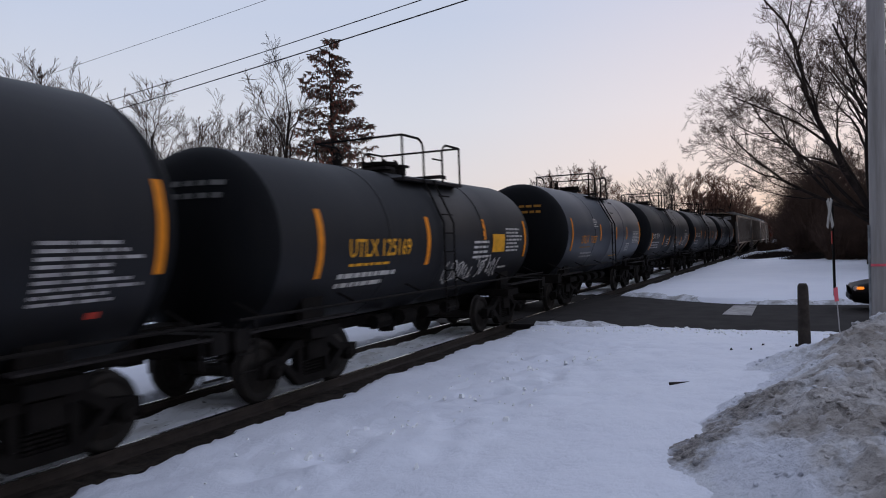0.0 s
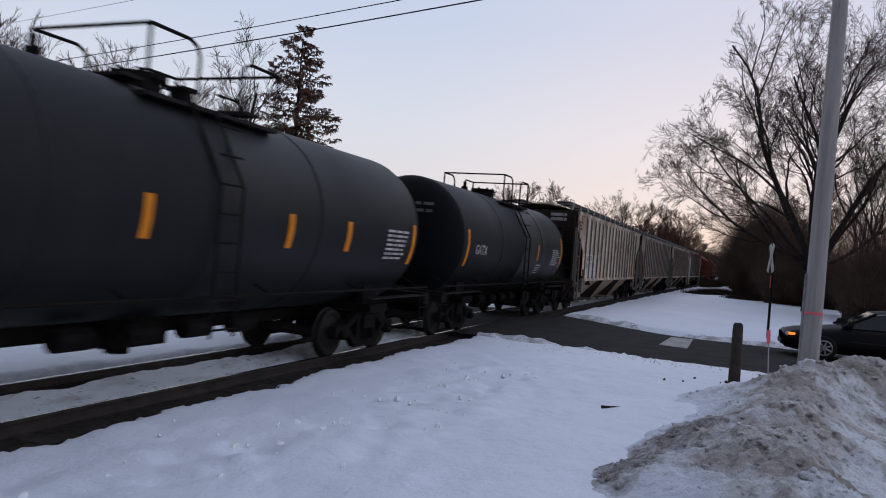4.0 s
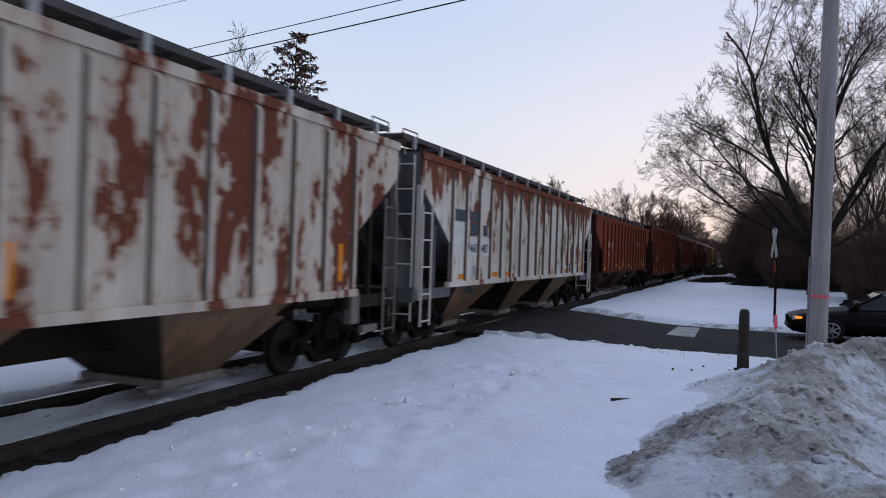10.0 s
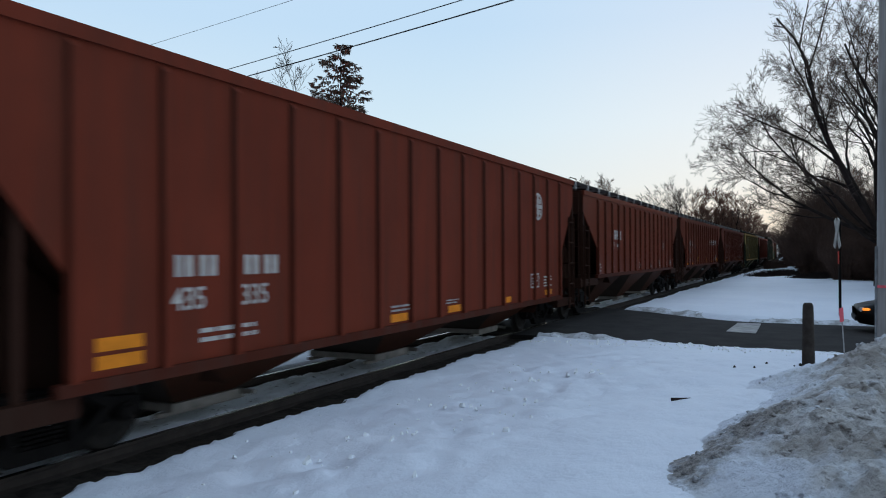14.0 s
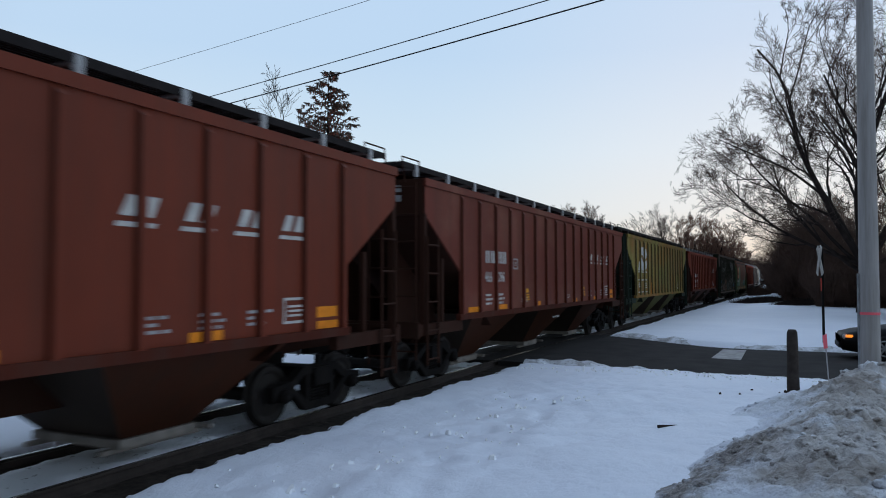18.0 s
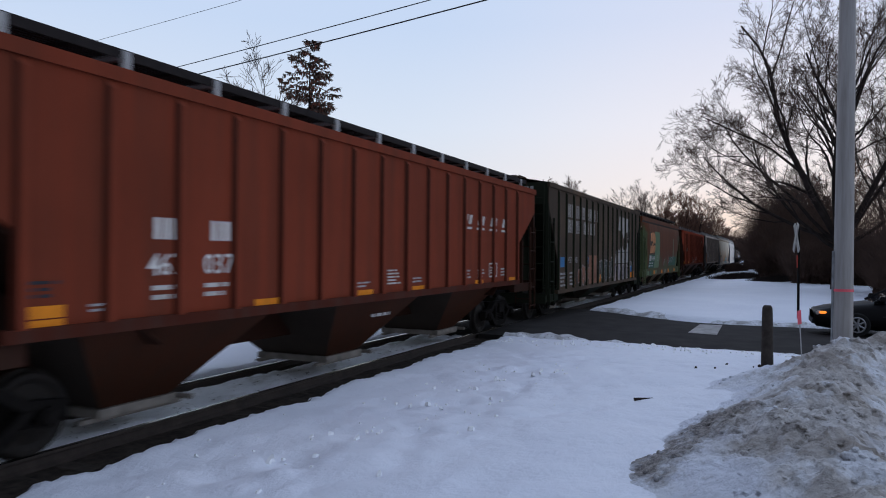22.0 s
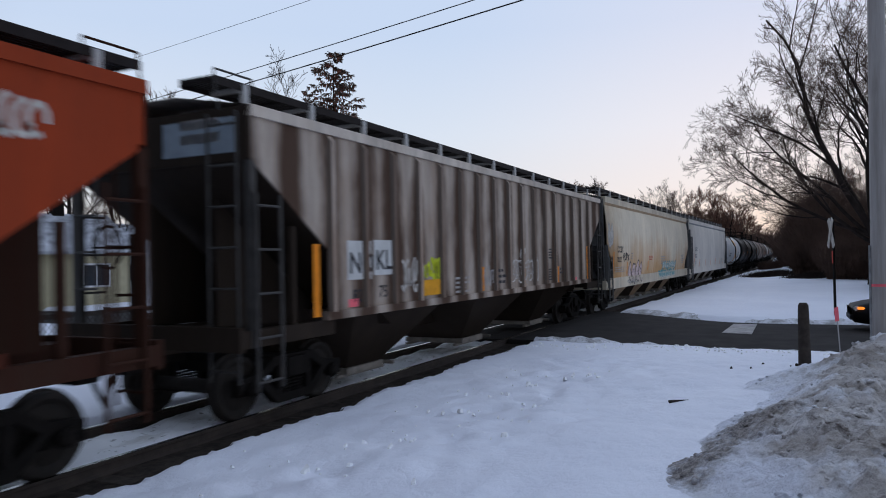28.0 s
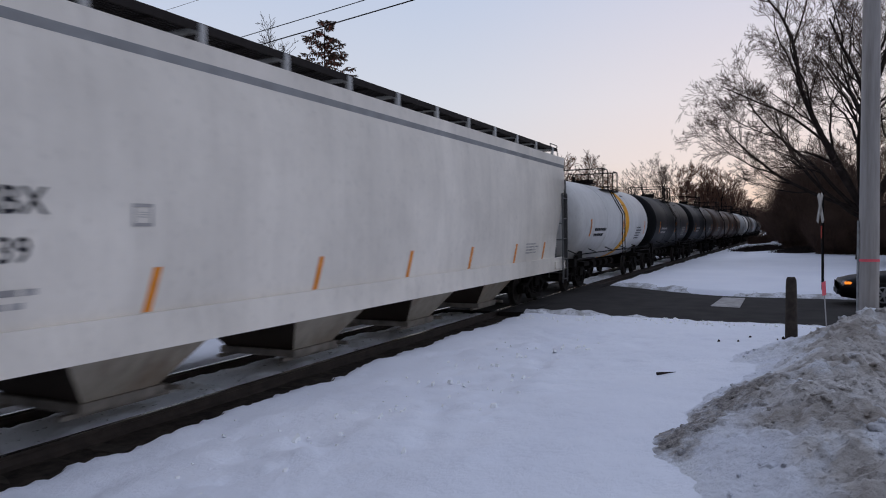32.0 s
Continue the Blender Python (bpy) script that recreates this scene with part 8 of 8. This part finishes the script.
    part("bumper", bm, DARKMARK, car)
    return car


sedan().matrix_basis = pose(22.9, -4.15, float(road_z(np.array(-4.0))) + 0.015, 0, 0, 90)



# ---------------------------------------------------------------- across the track, seen between the cars
SIDING = plain("pale_yellow_siding", (0.45, 0.40, 0.26), 0.7, 0, 0.1, 3.0)
WHITETRIM = plain("white_trim", (0.75, 0.75, 0.75), 0.6, 0, 0.1, 3.0)
WINDOWDARK = plain("dark_window", (0.03, 0.035, 0.045), 0.1, 0, 0.1, 3.0)
SHINGLE = plain("snowy_shingles", (0.45, 0.46, 0.5), 0.9, 0, 0.4, 2.0)


def house(x, y, turn, w, d, wall_mat, label):
    """A small house: walls, gable roof, windows with frames, a door."""
    h = thing("house", label, "house")
    bm = B()
    box(bm, -w / 2, w / 2, -d / 2, d / 2, -0.2, 2.9)
    part("wall", bm, wall_mat, h)
    bm = B()
    for s in (-1, 1):
        v = [bm.verts.new(p) for p in ((-w / 2 - 0.4, s * (d / 2 + 0.4), 2.75), (w / 2 + 0.4, s * (d / 2 + 0.4), 2.75), (w / 2 + 0.4, 0, 5.0), (-w / 2 - 0.4, 0, 5.0))]
        u = [bm.verts.new(p.co + Vector((0, 0, 0.16))) for p in v]
        bm.faces.new(v)
        bm.faces.new(u[::-1])
        for k in range(4):
            bm.faces.new((v[k], v[(k + 1) % 4], u[(k + 1) % 4], u[k]))
    bmesh.ops.recalc_face_normals(bm, faces=bm.faces)
    part("roof", bm, SHINGLE, h)
    bm = B()
    for s in (-1, 1):
        v = [bm.verts.new(p) for p in ((s * w / 2, -d / 2, 2.9), (s * w / 2, d / 2, 2.9), (s * w / 2, 0, 4.9))]
        bm.faces.new(v)
    part("gable", bm, wall_mat, h)
    for k in range(3):
        x0 = -w / 2 + w * (k + 0.5) / 3
        if k == 1:
            bm = B()
            box(bm, x0 - 0.5, x0 + 0.5, -d / 2 - 0.05, -d / 2 + 0.02, 0.1, 2.2)
            part("door", bm, WHITETRIM, h)
            continue
        bm = B()
        box(bm, x0 - 0.75, x0 + 0.75, -d / 2 - 0.06, -d / 2 + 0.02, 0.95, 2.25)
        fr = part("window", bm, WHITETRIM, h)
        for dx in (-0.34, 0.34):
            bm = B()
            box(bm, x0 + dx - 0.3, x0 + dx + 0.3, -d / 2 - 0.075, -d / 2 - 0.055, 1.05, 2.15)
            part("pane", bm, WINDOWDARK, fr)
    bm = B()
    box(bm, w * 0.25, w * 0.25 + 0.6, -0.3, 0.3, 4.2, 5.8)
    part("chimney", bm, IRON, h)
    h.matrix_basis = pose(x, y, 0, 0, 0, turn)
    return h


house(*polar(57, 46), -18, 11, 8, SIDING, "small pale yellow house with a snowy roof")
house(*polar(47, 58), -25, 10, 8, WHITETRIM, "small white house with a snowy roof")
house(*polar(66, 52), -10, 11, 8, WHITETRIM, "white house with dark windows across the track")

fence = thing("fence", "dark wooden rail fence with wire netting along the track", "fence")
FENCE_Y = 13.6
bm = B()
box(bm, -0.05, 0.05, -0.05, 0.05, -0.2, 1.15)
post0 = None
for k in range(18):
    x = -2 + k * 1.9
    if x > 16:
        break
    if post0 is None:
        post0 = part("post", bm, TIE, fence)
        post0.matrix_basis = pose(x, FENCE_Y, 0)
    else:
        again(post0, fence, pose(x, FENCE_Y, 0))
for z in (0.25, 1.05):
    bm = B()
    box(bm, -2.4, 16.0, FENCE_Y - 0.09, FENCE_Y - 0.05, z - 0.05, z + 0.05)
    part("rail", bm, TIE, fence)
v, f = [], []
for k in range(-8, 150):
    for s in (-1, 1):
        x0 = -2.4 + k * 0.13
        b = len(v)
        v += [(x0, FENCE_Y, 0.2), (x0 + 0.012, FENCE_Y, 0.2), (x0 + 0.012 + s * 0.8, FENCE_Y, 1.05), (x0 + s * 0.8, FENCE_Y, 1.05)]
        f.append((b, b + 1, b + 2, b + 3))
obj("netting", v, f, IRON, fence)

bank_bm = B()
for cx_, cy_, r_, hgt in ((5.0, 16.5, 3.2, 0.9), (10.5, 17.0, 3.6, 0.8), (1.0, 17.5, 3.0, 0.8)):
    bmesh.ops.create_icosphere(bank_bm, subdivisions=4, radius=1.0, matrix=pose(cx_, cy_, -0.1) @ Matrix.Diagonal((r_, r_ * 0.6, hgt, 1)))
for vtx in bank_bm.verts:
    vtx.co.z += 0.12 * noise.fractal(vtx.co * 1.3, 1.0, 2.0, 4)
tagged(part("snow_bank", bank_bm, SNOW, None, smooth=True), "heaped snow banks behind the fence", "snow bank", kind="stuff")



# ---------------------------------------------------------------- what moves
def motions():
    for car, s16 in ROLLING:
        rows = []
        for k in range(17):
            t = 2.0 * k
            x, y, th = on_track(s16 - travelled(t))
            rows.append((t, pose(x, y, 0, 0, 0, math.degrees(th))))
        walk(car, rows)
    middle = {car: s for car, s in ROLLING}
    for wheelset, car, dx in SPINNING:
        times, t = [0.0], 0.0
        while t < 32.0:
            near = -12 < middle[car] - travelled(t) < 26
            t = min(32.0, t + (1 / 30 if near else 0.5))
            times.append(t)
        rows, ang, was = [], 0.0, 0.0
        last = None
        for t in times:
            near = -12 < middle[car] - travelled(t) < 26
            if last is not None and near:
                ang -= (travelled(t) - travelled(last)) / 0.42
                if t - last > 0.1:
                    ang = 0.0
            if near or last is None or t >= 32.0 or was:
                rows.append((t, pose(dx, 0, 0.42, 0, math.degrees(ang), 0)))
            was, last = near, t
        walk(wheelset, rows)


motions()
